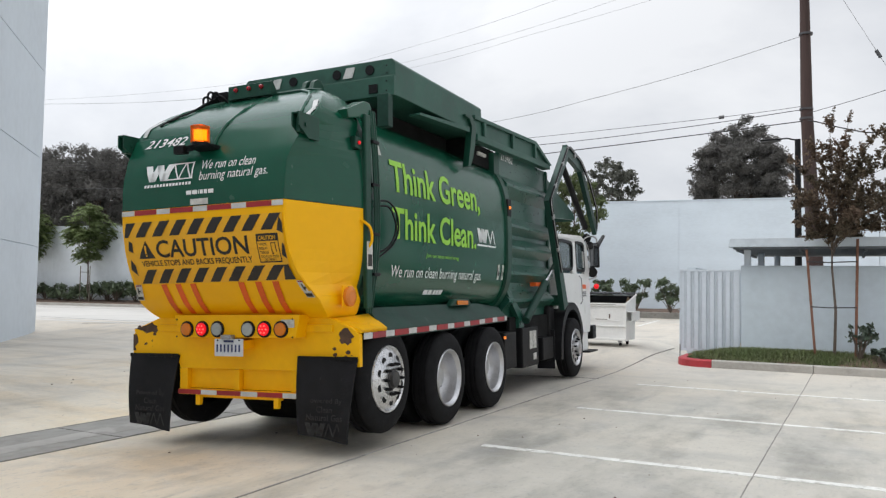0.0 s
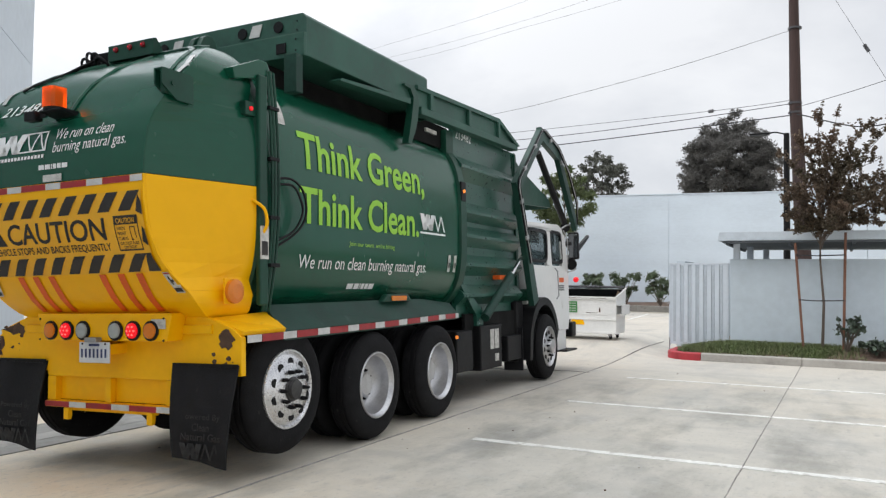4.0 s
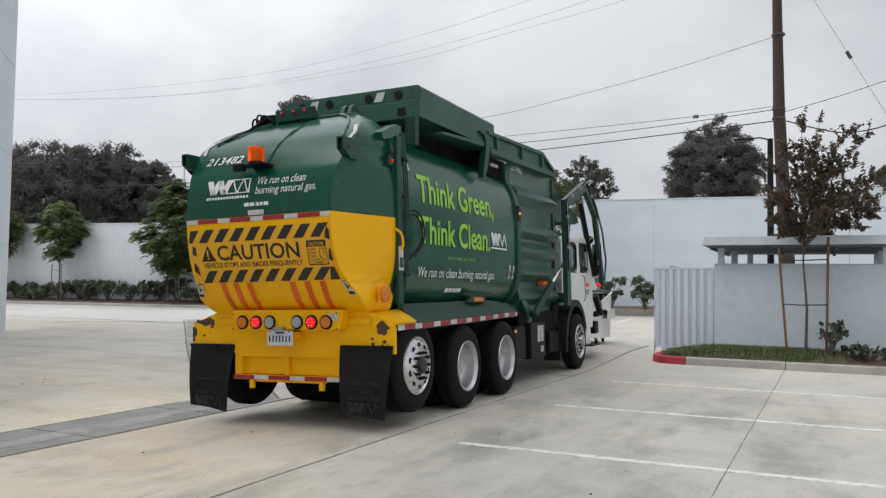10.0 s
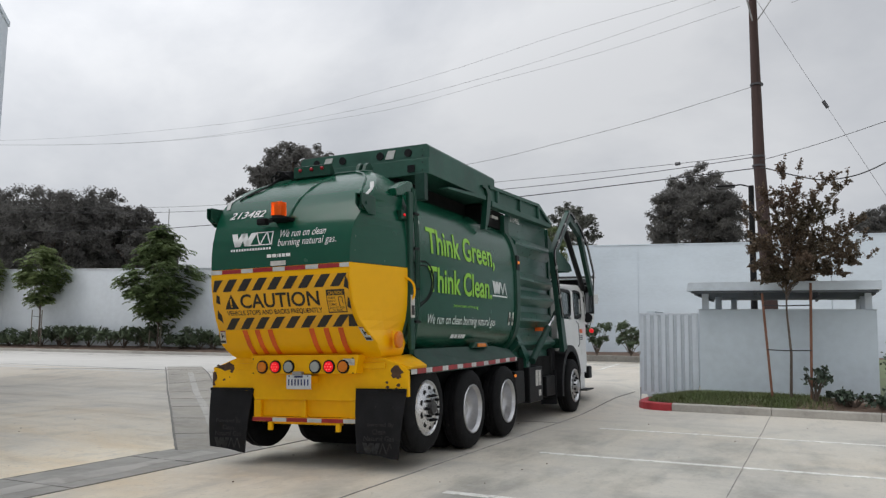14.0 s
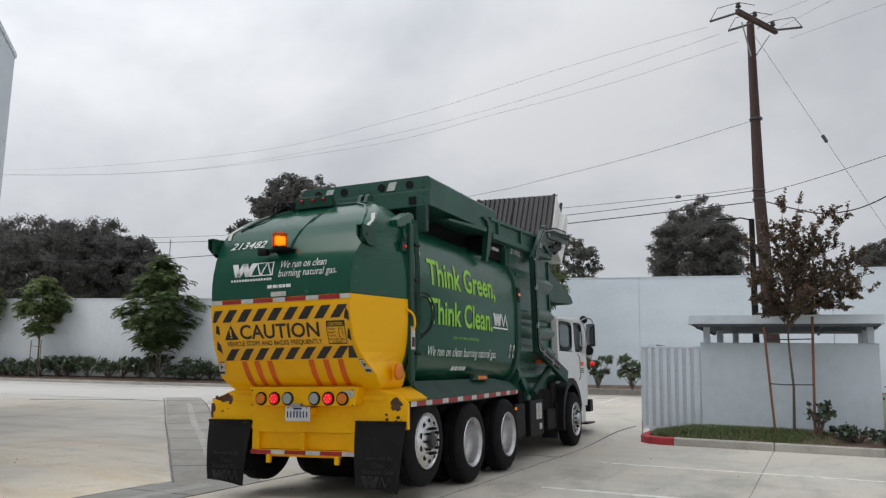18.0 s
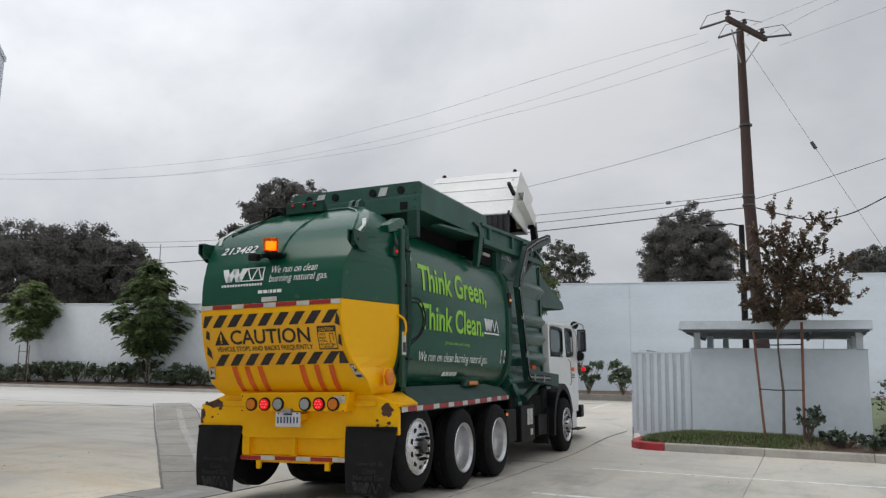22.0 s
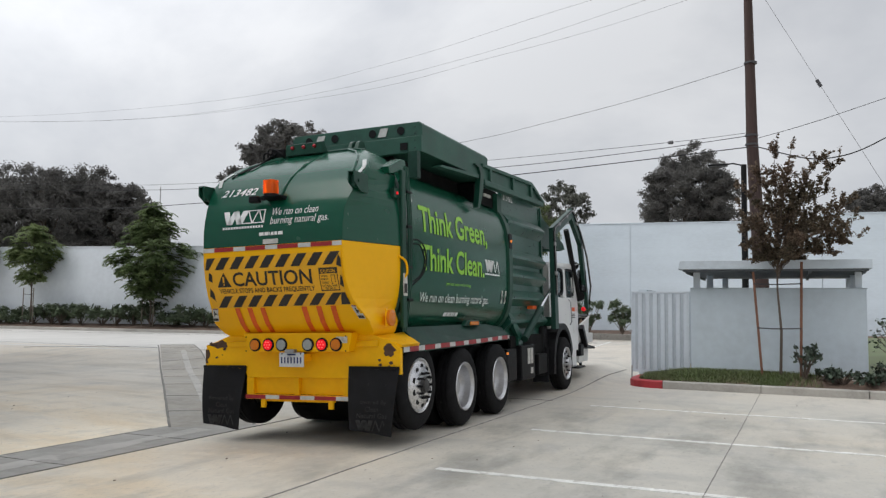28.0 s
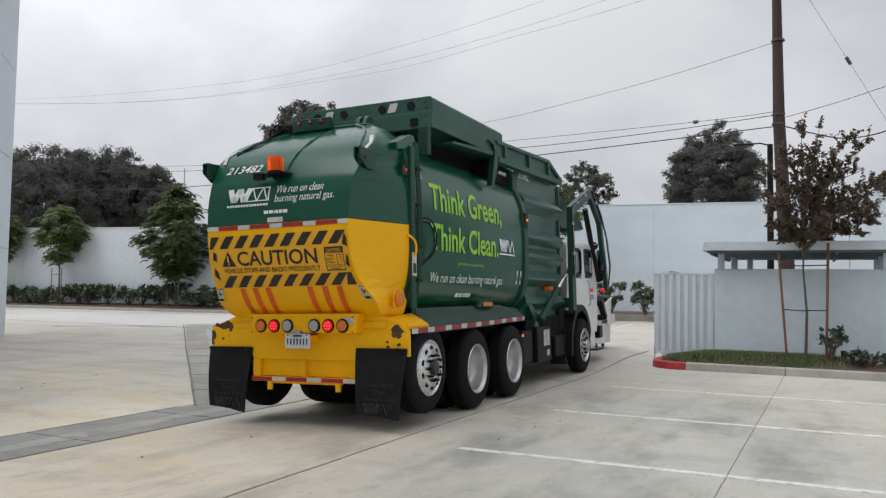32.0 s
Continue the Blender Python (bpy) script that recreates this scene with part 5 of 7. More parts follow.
    part("round_lamp", lathe(bmesh.new(), [(-0.02, 0.09), (0.015, 0.09), (0.03, 0.055)], 20, "x", (1.085 * s if s > 0 else -1.11, 0.22, 1.41)), AMBER_LENS, truck, "round amber side lamp")
    part("lamp_bracket", B(min(1.055 * s, 1.07 * s), max(1.055 * s, 1.07 * s), 0.13, 0.31, 1.315, 1.51, 0.006), YELLOW, truck)

part("centre_rib", T([tail_pt(x, z, 0.008) for x, z in ((0.02, 2.76), (0.03, 2.88), (0.05, 3.0), (0.10, 3.16), (0.18, 3.33))], 0.016, 6), GREEN, gate_top)
part("top_ridge", T([tail_pt(x, 3.405 - 0.16 * max(0, abs(x) - 0.5), 0.01) for x in np.linspace(-0.66, 0.66, 11)], 0.016, 6), GREEN_DARK, gate_top)

# writing on the tailgate
lettering("letter", on_tail(cut_rows(words("213482", 0.49, 0.088, 0.25, 0.012), 0.02), -0.825, 2.822, 0.008), WHITE_LETTER, gate_top)
lettering("letter", on_tail(cut_rows(words("We run on clean", 0.59, 0.084, 0.2), 0.025), -0.035, 2.550), WHITE_LETTER, gate_top)
lettering("letter", on_tail(cut_rows(words("burning natural gas.", 0.745, 0.104, 0.2), 0.025), -0.05, 2.428), WHITE_LETTER, gate_top)


def zigzag(x0, x1, z0, z1, wide, rises):
    """A plain zigzag band of slanted bars, standing between z0 and z1."""
    bm, n = bmesh.new(), len(rises)
    step = (x1 - x0 - wide) / n
    for k, up in enumerate(rises):
        a, b = x0 + k * step, x0 + (k + 1) * step
        lo, hi = (a, b) if up else (b, a)
        sheet(bm, [[(lo + (hi - lo) * j / 4, 0, z0 + (z1 - z0) * j / 4), (lo + (hi - lo) * j / 4 + wide, 0, z0 + (z1 - z0) * j / 4)] for j in range(5)])
    return bm


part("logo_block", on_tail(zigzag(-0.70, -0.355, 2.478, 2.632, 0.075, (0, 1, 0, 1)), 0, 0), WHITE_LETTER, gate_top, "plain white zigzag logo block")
part("logo_outline", on_tail(zigzag(-0.435, -0.135, 2.478, 2.632, 0.017, (1, 0, 1, 0)), 0, 0, 0.008), WHITE_LETTER, gate_top)
for a in ((-0.43, -0.14, 2.478, 2.489), (-0.37, -0.125, 2.621, 2.632)):
    part("logo_outline", on_tail(slanted(*a, 0.0), 0, 0), WHITE_LETTER, gate_top)
part("logo_outline", on_tail(slanted(-0.142, -0.126, 2.478, 2.632, 0.0), 0, 0), WHITE_LETTER, gate_top)
for k in range(15):
    part("brand_bar", on_tail(patch(0.026, 0.026), -0.685 + 0.0372 * k, 2.425), WHITE_LETTER, gate_top)
for k, w in enumerate((0.06, 0.055, 0.010, 0.035, 0.038, 0.06)):
    part("address_bar", on_tail(patch(w, 0.036), -0.185 + sum((0.070, 0.065, 0.02, 0.045, 0.048)[:k]), 2.332), WHITE_LETTER, gate_top)
sticker = part("sticker", on_tail(patch(0.20, 0.052), -0.135, 2.238, 0.008), STICKER, gate_top, "small white plate")
a, red = -0.955, False
while a < 0.86:
    w = 0.265 if red else 0.16
    b = min(a + w, 0.862)
    part("reflector_tape", on_tail(patch(b - a - 0.003, 0.046), a, 2.178, 0.007), REFLECT_RED if red else REFLECT_WHITE, gate_low)
    a, red = b, not red

# the hazard sign
sign = part("caution_sign", on_tail(patch(1.785, 0.563, 14, 10), -0.938, 1.554, 0.008), SIGN_YELLOW, gate_low, "yellow hazard sign with black stripes")
off = 0.012


def stripe(corners):
    """A black stripe with four corners (x, z), laid on the sign."""
    bl, br, tr, tl = [Vector((x, 0, z)) for x, z in corners]
    bm = sheet(bmesh.new(), [[bl.lerp(tl, j / 5), br.lerp(tr, j / 5)] for j in range(6)])
    part("hazard_stripe", on_tail(bm, 0, 0, off), SIGN_BLACK, sign)


stripe(((-0.93, 1.982), (-0.885, 1.982), (-0.785, 2.112), (-0.90, 2.112)))
for i in range(8):
    x = -0.796 + 0.2022 * i
    stripe(((x, 1.980), (x + 0.114, 1.980), (min(x + 0.216, 0.838), 2.114), (x + 0.102, 2.114)))
for i in range(9):
    x = -0.862 + 0.2022 * i
    stripe(((x, 1.560), (x + 0.112, 1.560), (min(x + 0.252, 0.842), 1.684), (min(x + 0.140, 0.800), 1.684)))
for q in (((0.785, 1.972), (0.843, 1.945), (0.843, 2.035), (0.815, 2.085)), ((0.800, 1.765), (0.842, 1.735), (0.843, 1.845), (0.825, 1.868)),
          ((-0.90, 1.865), (-0.845, 1.84), (-0.845, 1.93), (-0.885, 1.952)), ((-0.925, 1.69), (-0.86, 1.63), (-0.86, 1.725), (-0.90, 1.782))):
    stripe(q)
lettering("letter", on_tail(cut_rows(words("CAUTION", 1.035, 0.158, 0, 0.016), 0.04), -0.565, 1.786, off), SIGN_BLACK, sign)
lettering("letter", on_tail(cut_rows(words("VEHICLE STOPS AND BACKS FREQUENTLY", 1.262, 0.062, 0, 0.012), 0.02), -0.775, 1.704, off), SIGN_BLACK, sign)
bm = bmesh.new()
bm.faces.new([bm.verts.new(p) for p in ((-0.79, 0, 1.785), (-0.595, 0, 1.785), (-0.685, 0, 1.948))])
part("warning_triangle", on_tail(cut_rows(bm, 0.04), 0, 0, off), SIGN_BLACK, sign)
part("exclamation_mark", on_tail(patch(0.020, 0.07), -0.70, 1.83, off + 0.004), SIGN_YELLOW, sign)
part("exclamation_dot", on_tail(patch(0.020, 0.016), -0.70, 1.803, off + 0.004), SIGN_YELLOW, sign)
bm = bmesh.new()
for x0, x1, za, zb in ((0.53, 0.80, 1.66, 1.672), (0.53, 0.80, 1.928, 1.94), (0.53, 0.54, 1.672, 1.928), (0.79, 0.80, 1.672, 1.928), (0.54, 0.79, 1.868, 1.928), (0.70, 0.708, 1.74, 1.85), (0.70, 0.76, 1.842, 1.85), (0.752, 0.76, 1.76, 1.842), (0.708, 0.72, 1.74, 1.752)):
    sheet(bm, [[(x0 + (x1 - x0) * i / 2, 0, za + (zb - za) * j / 4) for i in range(3)] for j in range(5)])
for v in bm.verts:
    v.co.x, v.co.z = 0.562 + (v.co.x - 0.53) * 0.845, 1.706 + (v.co.z - 1.66) * 0.868
part("small_sign_frame", on_tail(bm, 0, 0, off), SIGN_BLACK, sign)
part("small_sign_word", on_tail(words("CAUTION", 0.175, 0.036, 0, 0.012), 0.587, 1.895, off + 0.004), SIGN_YELLOW, sign)
for txt, w, z, x in (("WIDE", 0.082, 1.849, 0.585), ("RIGHT", 0.085, 1.815, 0.584), ("TURNS", 0.09, 1.780, 0.582), ("DO NOT PASS", 0.175, 1.746, 0.588), ("ON RIGHT", 0.125, 1.720, 0.613)):
    part("small_sign_word", on_tail(words(txt, w, 0.022, 0, 0.010), x, z, off), SIGN_BLACK, sign)
for x in (-0.648, -0.478, -0.303, 0.243, 0.429, 0.611):
    rows = []
    for j in range(9):
        f = j / 8
        c = x - 0.04 * f
        rows.append([tail_pt(c, 1.548 - 0.275 * f, 0.008), tail_pt(c + 0.066, 1.548 - 0.275 * f, 0.008)])
    part("orange_stripe", sheet(bmesh.new(), rows), ORANGE, gate_low)
for x0, lean in ((-1.03, 0.07), (0.905, -0.04)):
    def on_label(u0, u1, v0, v1, lift):
        bm = sheet(bmesh.new(), [[(x0 + 0.08 * u + lean * v, 0, 1.405 + 0.145 * v) for u in (u0, (u0 + u1) / 2, u1)] for v in np.linspace(v0, v1, 4)])
        return on_tail(bm, 0, 0, lift)
    part("warning_sticker", on_label(0, 1, 0, 1, 0.014), STICKER, gate_low, "white warning sticker")
    part("sticker_print", on_label(0.08, 0.92, 0.05, 0.24, 0.018), SIGN_BLACK, gate_low)
    part("sticker_print", on_label(0.08, 0.92, 0.90, 0.97, 0.018), REFLECT_RED, gate_low)
    part("sticker_print", on_label(0.30, 0.48, 0.40, 0.80, 0.018), SIGN_BLACK, gate_low)
    part("sticker_print", on_label(0.48, 0.74, 0.52, 0.64, 0.018), SIGN_BLACK, gate_low)

# beacon on its bracket
bracket = part("beacon_bracket", P([(-0.33, 2.72), (-0.50, 2.752), (-0.50, 2.766), (-0.30, 2.766)], -0.13, 0.10, bevel=0.003), BLACK_PART, truck)
box_bm = B(-0.30, -0.18, -0.50, -0.42, 2.70, 2.775, 0.015)
box(box_bm, -0.20, -0.10, -0.46, -0.45, 2.72, 2.75)
part("work_lamp", box_bm, BLACK_PART, truck, "small black work lamp")
part("beacon_base", L([(2.767, 0.075), (2.79, 0.075)], 20, "z", (-0.05, -0.43, 0)), BLACK_PART, truck)
part("beacon_lens", hull(bmesh.new(), [[Vector((-0.05 + sx * 0.068, -0.43 + sy * 0.068, z)) for sx, sy in ((-1, -0.7), (-0.7, -1), (0.7, -1), (1, -0.7), (1, 0.7), (0.7, 1), (-0.7, 1), (-1, 0.7))] for z in (2.792, 2.93, 2.94)]), BEACON_LENS, truck, "amber beacon lens")
beacon = part("beacon_reflector", B(-0.055, 0.055, 0.004, 0.02, -0.05, 0.055, 0.004), AMBER_LENS, truck, "turning beacon reflector")
part("beacon_bulb", B(-0.05, 0.05, -0.022, 0.0, -0.045, 0.05, 0.006), BEACON_GLOW, beacon, "glowing amber bulb")

# lamps and hardware on the tailgate's crown
for k, (x, dz) in enumerate(((-0.66, 0.06), (-0.60, 0.10), (-0.54, 0.09), (-0.49, 0.05))):
    part("hose_loop", TS([(x - 0.10, 0.42, 3.33), (x - 0.06, 0.36, 3.37 + dz), (x + 0.01, 0.34, 3.39 + dz), (x + 0.06, 0.38, 3.36 + 0.5 * dz), (x + 0.04, 0.44, 3.34)], 0.012, 7), BLACK_PART, truck, "black hydraulic hose loop")
part("roof_lamp_bar", P([(0.36, 3.34), (0.36, 3.475), (0.40, 3.487), (0.50, 3.36)], -0.42, 0.095, bevel=0.006), GREEN_DARK, truck)
for x in (-0.32, -0.16, -0.01):
    part("roof_lamp", L([(0, 0.024), (-0.015, 0.022), (-0.022, 0.010)], 12, "y", (x, 0.355, 3.43)), RED_DIM, truck, "small red roof lamp")
    part("lamp_diode", L([(-0.022, 0.006), (-0.026, 0.004)], 8, "y", (x, 0.355, 3.43)), RED_LENS, truck)
for x in (-0.70, -0.56, 0.40, 0.49):
    part("hinge_lug", P([(0.40, 3.30), (0.64, 3.30), (0.62, 3.43), (0.58, 3.465), (0.52, 3.47), (0.47, 3.44)], x, x + 0.05, bevel=0.008), GREEN_DARK, truck)
for k in range(3):
    part("hose", TS([(-0.56 + 0.03 * k, 0.48, 3.37), (-0.62 + 0.02 * k, 0.40, 3.40 + 0.02 * k), tail_pt(-0.64, 3.25, 0.03), tail_pt(-0.69 - 0.02 * k, 3.19, 0.025), tail_pt(-0.73 - 0.03 * k, 3.14, 0.02), tail_pt(-0.77 - 0.03 * k, 3.08, 0.012)][: 4 + k], 0.009, 6), BLACK_PART, truck)
part("valve_box", B(-0.66, -0.47, 0.40, 0.54, 3.33, 3.45, 0.008), BLACK_PART, truck)
part("edge_hose", TS([(-0.60, 0.46, 3.36), (-0.78, 0.44, 3.31), (-0.92, 0.44, 3.22), (-1.02, 0.46, 3.04)], 0.009, 6), BLACK_PART, truck)

for ob in list(truck.children):
    if ob.name.split(".")[0] in ("roof_lamp_bar", "roof_lamp", "lamp_diode", "hinge_lug", "valve_box"):
        ob.data.transform(Matrix.Translation((0.02, 0, 0.05)))

# rear sheet with light box
PTS = [(-1.355, 1.07), (-1.26, 1.145), (-1.0, 1.235), (0.95, 1.225), (1.19, 1.14), (1.265, 1.075), (1.265, 0.80), (0.645, 0.80), (0.645, 0.752), (-0.745, 0.752), (-0.745, 0.80), (-1.355, 0.80)]
part("rear_sheet", P(PTS, 0.08, 0.13, axis="y", bevel=0.006), YELLOW_WORN, truck, "yellow rear sheet with rust patches")
part("upper_shelf", B(-1.0, 1.0, 0.06, 0.6, 1.10, 1.168, 0.01), YELLOW_WORN, truck)
light_box = part("light_box", P([(-0.68, 1.262), (0.755, 1.258), (0.71, 1.052), (-0.60, 1.052)], -0.075, 0.08, axis="y", bevel=0.008), YELLOW, truck, "yellow light box")
for x, mat, lab in ((-0.51, AMBER_LENS, "amber"), (-0.33, RED_LENS, "lit red"), (-0.15, GREY_LENS, "clear"), (0.20, GREY_LENS, "clear"), (0.38, RED_LENS, "lit red"), (0.56, AMBER_LENS, "amber")):
    part("lamp_seal", L([(0.0, 0.075), (-0.012, 0.075), (-0.016, 0.062)], 24, "y", (x, -0.078, 1.13)), BLACK_PART, light_box)
    lens = part("tail_lamp", L([(-0.012, 0.060), (-0.026, 0.056), (-0.034, 0.03), (-0.036, 0.004)], 24, "y", (x, -0.078, 1.13)), mat, light_box, "round %s tail lamp" % lab, True)
    if lab == "lit red":
        bm = bmesh.new()
        for k in range(7):
            a = k * math.pi / 3
            r = 0.034 if k else 0.0
            lathe(bm, [(-0.030, 0.009), (-0.038, 0.006)], 8, "y", (x + r * math.cos(a), -0.078, 1.13 + r * math.sin(a)))
        part("diodes", bm, RED_DOT, light_box)
part("tape_patch", B(0.56, 0.70, -0.082, -0.078, 1.145, 1.215), STICKER, light_box)
plate = part("number_plate", B(-0.17, 0.155, -0.10, -0.088, 0.885, 1.043, 0.006), PLATE, truck, "white number plate with blue bars")
for k in range(7):
    part("plate_bar", B(-0.143 + k * 0.042, -0.127 + k * 0.042, -0.104, -0.1005, 0.925, 0.992), PLATE_INK, plate)
part("plate_bar", B(-0.06, 0.05, -0.104, -0.1005, 1.012, 1.03), PLATE_INK, plate)
part("plate_lamp", B(-0.07, 0.05, -0.14, -0.076, 1.043, 1.08, 0.008), STEEL, truck)
part("hanger", B(-0.15, 0.14, -0.086, 0.08, 0.95, 1.027, 0.005), YELLOW_WORN, truck)
part("recess_panel", B(-0.74, 0.64, 0.135, 0.16, 0.56, 0.75, 0.003), YELLOW_WORN, truck)
part("bumper_bar", B(-0.745, 0.645, 0.06, 0.14, 0.505, 0.556, 0.005), YELLOW_WORN, truck)
a, red = -0.745, True
while a < 0.63:
    b = min(a + (0.28 if red else 0.19), 0.64)
    part("reflector_tape", B(a, b - 0.003, 0.054, 0.058, 0.509, 0.553), REFLECT_RED if red else REFLECT_WHITE, truck)
    a, red = b, not red
for x, w in ((-0.745, 0.095), (-0.09, 0.06), (0.55, 0.095)):
    part("bumper_rib", B(x, x + w, 0.078, 0.134, 0.558, 0.750, 0.004), YELLOW_WORN, truck)
part("bumper_rail", B(-0.52, 0.43, 0.10, 0.13, 0.478, 0.503, 0.004), YELLOW_WORN, truck)
for x in (-0.53, 0.375):
    part("tow_hook", P([(0.055, 0.41), (0.085, 0.41), (0.095, 0.44), (0.095, 0.503), (0.055, 0.503)], x, x + 0.055, bevel=0.004), YELLOW_WORN, truck)
for s in (-1, 1):
    cx = 0.95 if s > 0 else -1.053
    rows = []
    for j in range(9):
        f = j / 8
        z = 0.875 - 0.70 * f
        bow = 0.03 * math.sin(f * 2.4)
        taper = 0.308 - 0.055 * f
        rows.append([Vector((cx + u * taper - 0.032 * f, 0.065 - bow + 0.02 * math.sin(3 * u + 2 * f), z - 0.03 * f * u)) for u in np.linspace(-1, 1, 7)])
    flap = part("mud_flap", thick(sheet(bmesh.new(), rows), 0.012), FLAP, truck, "black rubber mud flap with faded print", True)
    part("flap_strip", B(cx - 0.31, cx + 0.31, 0.048, 0.058, 0.855, 0.888, 0.003), BLACK_PART, flap)

    def on_flap(bm, x0, z0):
        for v in bm.verts:
            f = min(1.0, max(0.0, (0.86 - (v.co.z + z0)) / 0.75))
            v.co = Vector((v.co.x + x0 - 0.02 * f, 0.045 - 0.03 * math.sin(f * 2.4), v.co.z + z0))
        return bm
    for txt, w, z in (("Powered By", 0.36, 0.475), ("Clean", 0.16, 0.405), ("Natural Gas", 0.37, 0.335)):
        lettering("letter", on_flap(words(txt, w, 0.055, 0, 0.01), cx - w / 2 - 0.0, z), FLAP_PRINT, flap)
    part("flap_emblem", on_flap(zigzag(0.0, 0.22, 0, 0.115, 0.055, (0, 1, 0, 1)), cx - 0.20, 0.200), FLAP_PRINT, flap)
    part("flap_emblem", on_flap(zigzag(0.20, 0.385, 0, 0.115, 0.016, (1, 0, 1, 0)), cx - 0.20, 0.200), FLAP_PRINT, flap)
    # rust on the corners of the sheet
    rnd = random.Random(5 + s)
    bm = bmesh.new()
    n = 15
    mid = (1.13, 1.06) if s > 0 else (-1.16, 1.13)
    ring = [bm.verts.new((mid[0] + (0.085 if s > 0 else 0.17) * math.cos(2 * math.pi * k / n) * rnd.uniform(0.55, 1.15), 0.077, mid[1] + ((0.075 if s > 0 else 0.05) + (0.035 * math.cos(2 * math.pi * k / n) if s < 0 else 0.0)) * math.sin(2 * math.pi * k / n) * rnd.uniform(0.5, 1.2))) for k in range(n)]
    bm.faces.new(ring)
    part("rust_patch", bm, RUST, truck, "dark rust patch")
    if s < 0:
        bm = bmesh.new()
        left = [(-1.352, 1.07 - 0.04 * k) for k in range(5)]
        bm.faces.new([bm.verts.new((x, 0.0765, z)) for x, z in left + [(x + rnd.uniform(0.02, 0.07), z) for x, z in left[::-1]]])
        part("rust_patch", bm, RUST, truck)
    for k in range(7):
        bm = bmesh.new()
        mx, mz, rr = mid[0] + rnd.uniform(-0.13, 0.11), mid[1] + rnd.uniform(-0.20, 0.02), rnd.uniform(0.006, 0.022)
        bm.faces.new([bm.verts.new((mx + rr * math.cos(2 * math.pi * q / 9) * rnd.uniform(0.6, 1.5), 0.0765, mz + rr * math.sin(2 * math.pi * q / 9) * rnd.uniform(0.5, 1.1))) for q in range(9)])
        part("rust_patch", bm, RUST, truck)
    # yellow corner wing and sloped green fender with tape
    o0, o1 = (1.265, 1.21) if s > 0 else (-1.355, -1.21)
    part("corner_wing", thick(sheet(bmesh.new(), [[(0.95 * s, 0.10, 1.19), (o0, 0.10, 1.09)], [(0.98 * s, 0.72, 1.22), (o1, 0.66, 1.09)]]), 0.03), YELLOW_WORN, truck, "worn yellow corner wing")
    part("fender", thick(sheet(bmesh.new(), [[(0.98 * s, 0.69, 1.30), (1.20 * s, 0.67, 1.095)], [(1.0 * s, 2.4, 1.31), (1.16 * s, 2.4, 1.11)], [(1.0 * s, 3.4, 1.31), (1.13 * s, 3.5, 1.13)], [(0.98 * s, 4.2, 1.25), (1.10 * s, 4.15, 1.135)]]), 0.02), GREEN_DUSTY, truck, "dusty green sloped fender")
    part("fender_lip", thick(sheet(bmesh.new(), [[(1.20 * s, 0.67, 1.095), (1.20 * s, 0.67, 1.02)], [(1.16 * s, 2.4, 1.11), (1.16 * s, 2.4, 1.035)], [(1.13 * s, 3.5, 1.13), (1.13 * s, 3.5, 1.055)], [(1.10 * s, 4.15, 1.135), (1.10 * s, 4.15, 1.06)]]), 0.02), GREEN_DARK, truck)
    y, red = 0.13, False
    fx = table(((0.1, 1.285), (0.66, 1.222), (2.4, 1.182), (3.5, 1.152), (4.15, 1.122)))
    fz = table(((0.1, 1.035), (0.67, 1.035), (2.4, 1.05), (3.5, 1.07), (4.15, 1.075)))
    while y < 4.12:
        y2 = min(y + (0.30 if red else 0.19), 4.14)
        bm = thick(sheet(bmesh.new(), [[(s * fx(q), q, fz(q)), (s * fx(q), q, fz(q) + 0.055)] for q in (y, y2 - 0.004)]), 0.004)
        part("reflector_tape", bm, REFLECT_RED if red else REFLECT_WHITE, truck)
        y, red = y2, not red
    part("side_marker_base", P([(2.46, 1.29), (2.56, 1.37), (2.98, 1.37), (3.08, 1.29)], 0.99 * s, 1.07 * s, bevel=0.02), GREEN_DARK, truck)
    part("side_marker", B(min(1.07 * s, 1.088 * s), max(1.07 * s, 1.088 * s), 2.61, 2.93, 1.30, 1.352, 0.012), AMBER_LENS, truck, "amber side marker")

    # lettering on the side skin
    def on_side(bm, y0, z0, off=0.006):
        wid = max(v.co.x for v in bm.verts)
        for v in bm.verts:
            z = v.co.z + z0
            v.co = Vector((s * (body_x(z) + off), y0 + (v.co.x if s > 0 else wid - v.co.x), z))
        return bm
    for txt, w, h, y, z, mat, bold in (("Think Green,", 2.35, 0.385, 1.085, 2.405, LIME, 0.020), ("Think Clean.", 2.20, 0.325, 1.085, 1.985, LIME, 0.020), ("Join our team, we're hiring", 0.87, 0.06, 1.87, 1.815, LIME, 0),
                                       ("We run on clean burning natural gas.", 2.41, 0.155, 1.10, 1.565, WHITE_LETTER, 0)):
        lettering("letter", on_side(cut_rows(words(txt, w, h, 0.0, bold), 0.04), y, z), mat, truck, "lime green letter" if mat is LIME else "")
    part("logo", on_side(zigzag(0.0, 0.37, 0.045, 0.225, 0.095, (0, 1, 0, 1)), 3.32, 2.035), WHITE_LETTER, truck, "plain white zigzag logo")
    part("logo_outline", on_side(zigzag(0.26, 0.63, 0.045, 0.225, 0.030, (1, 0, 1, 0)), 3.32, 2.035), WHITE_LETTER, truck)
    part("brand_bar", on_side(patch(0.64, 0.022), 3.32, 2.035), WHITE_LETTER, truck)
    for k, w in enumerate((0.105, 0.085, 0.015, 0.055, 0.055, 0.095)):
        part("address_bar", on_side(patch(w, 0.052), 1.96 + sum((0.125, 0.10, 0.03, 0.07, 0.07)[:k]), 1.425), WHITE_LETTER, truck)
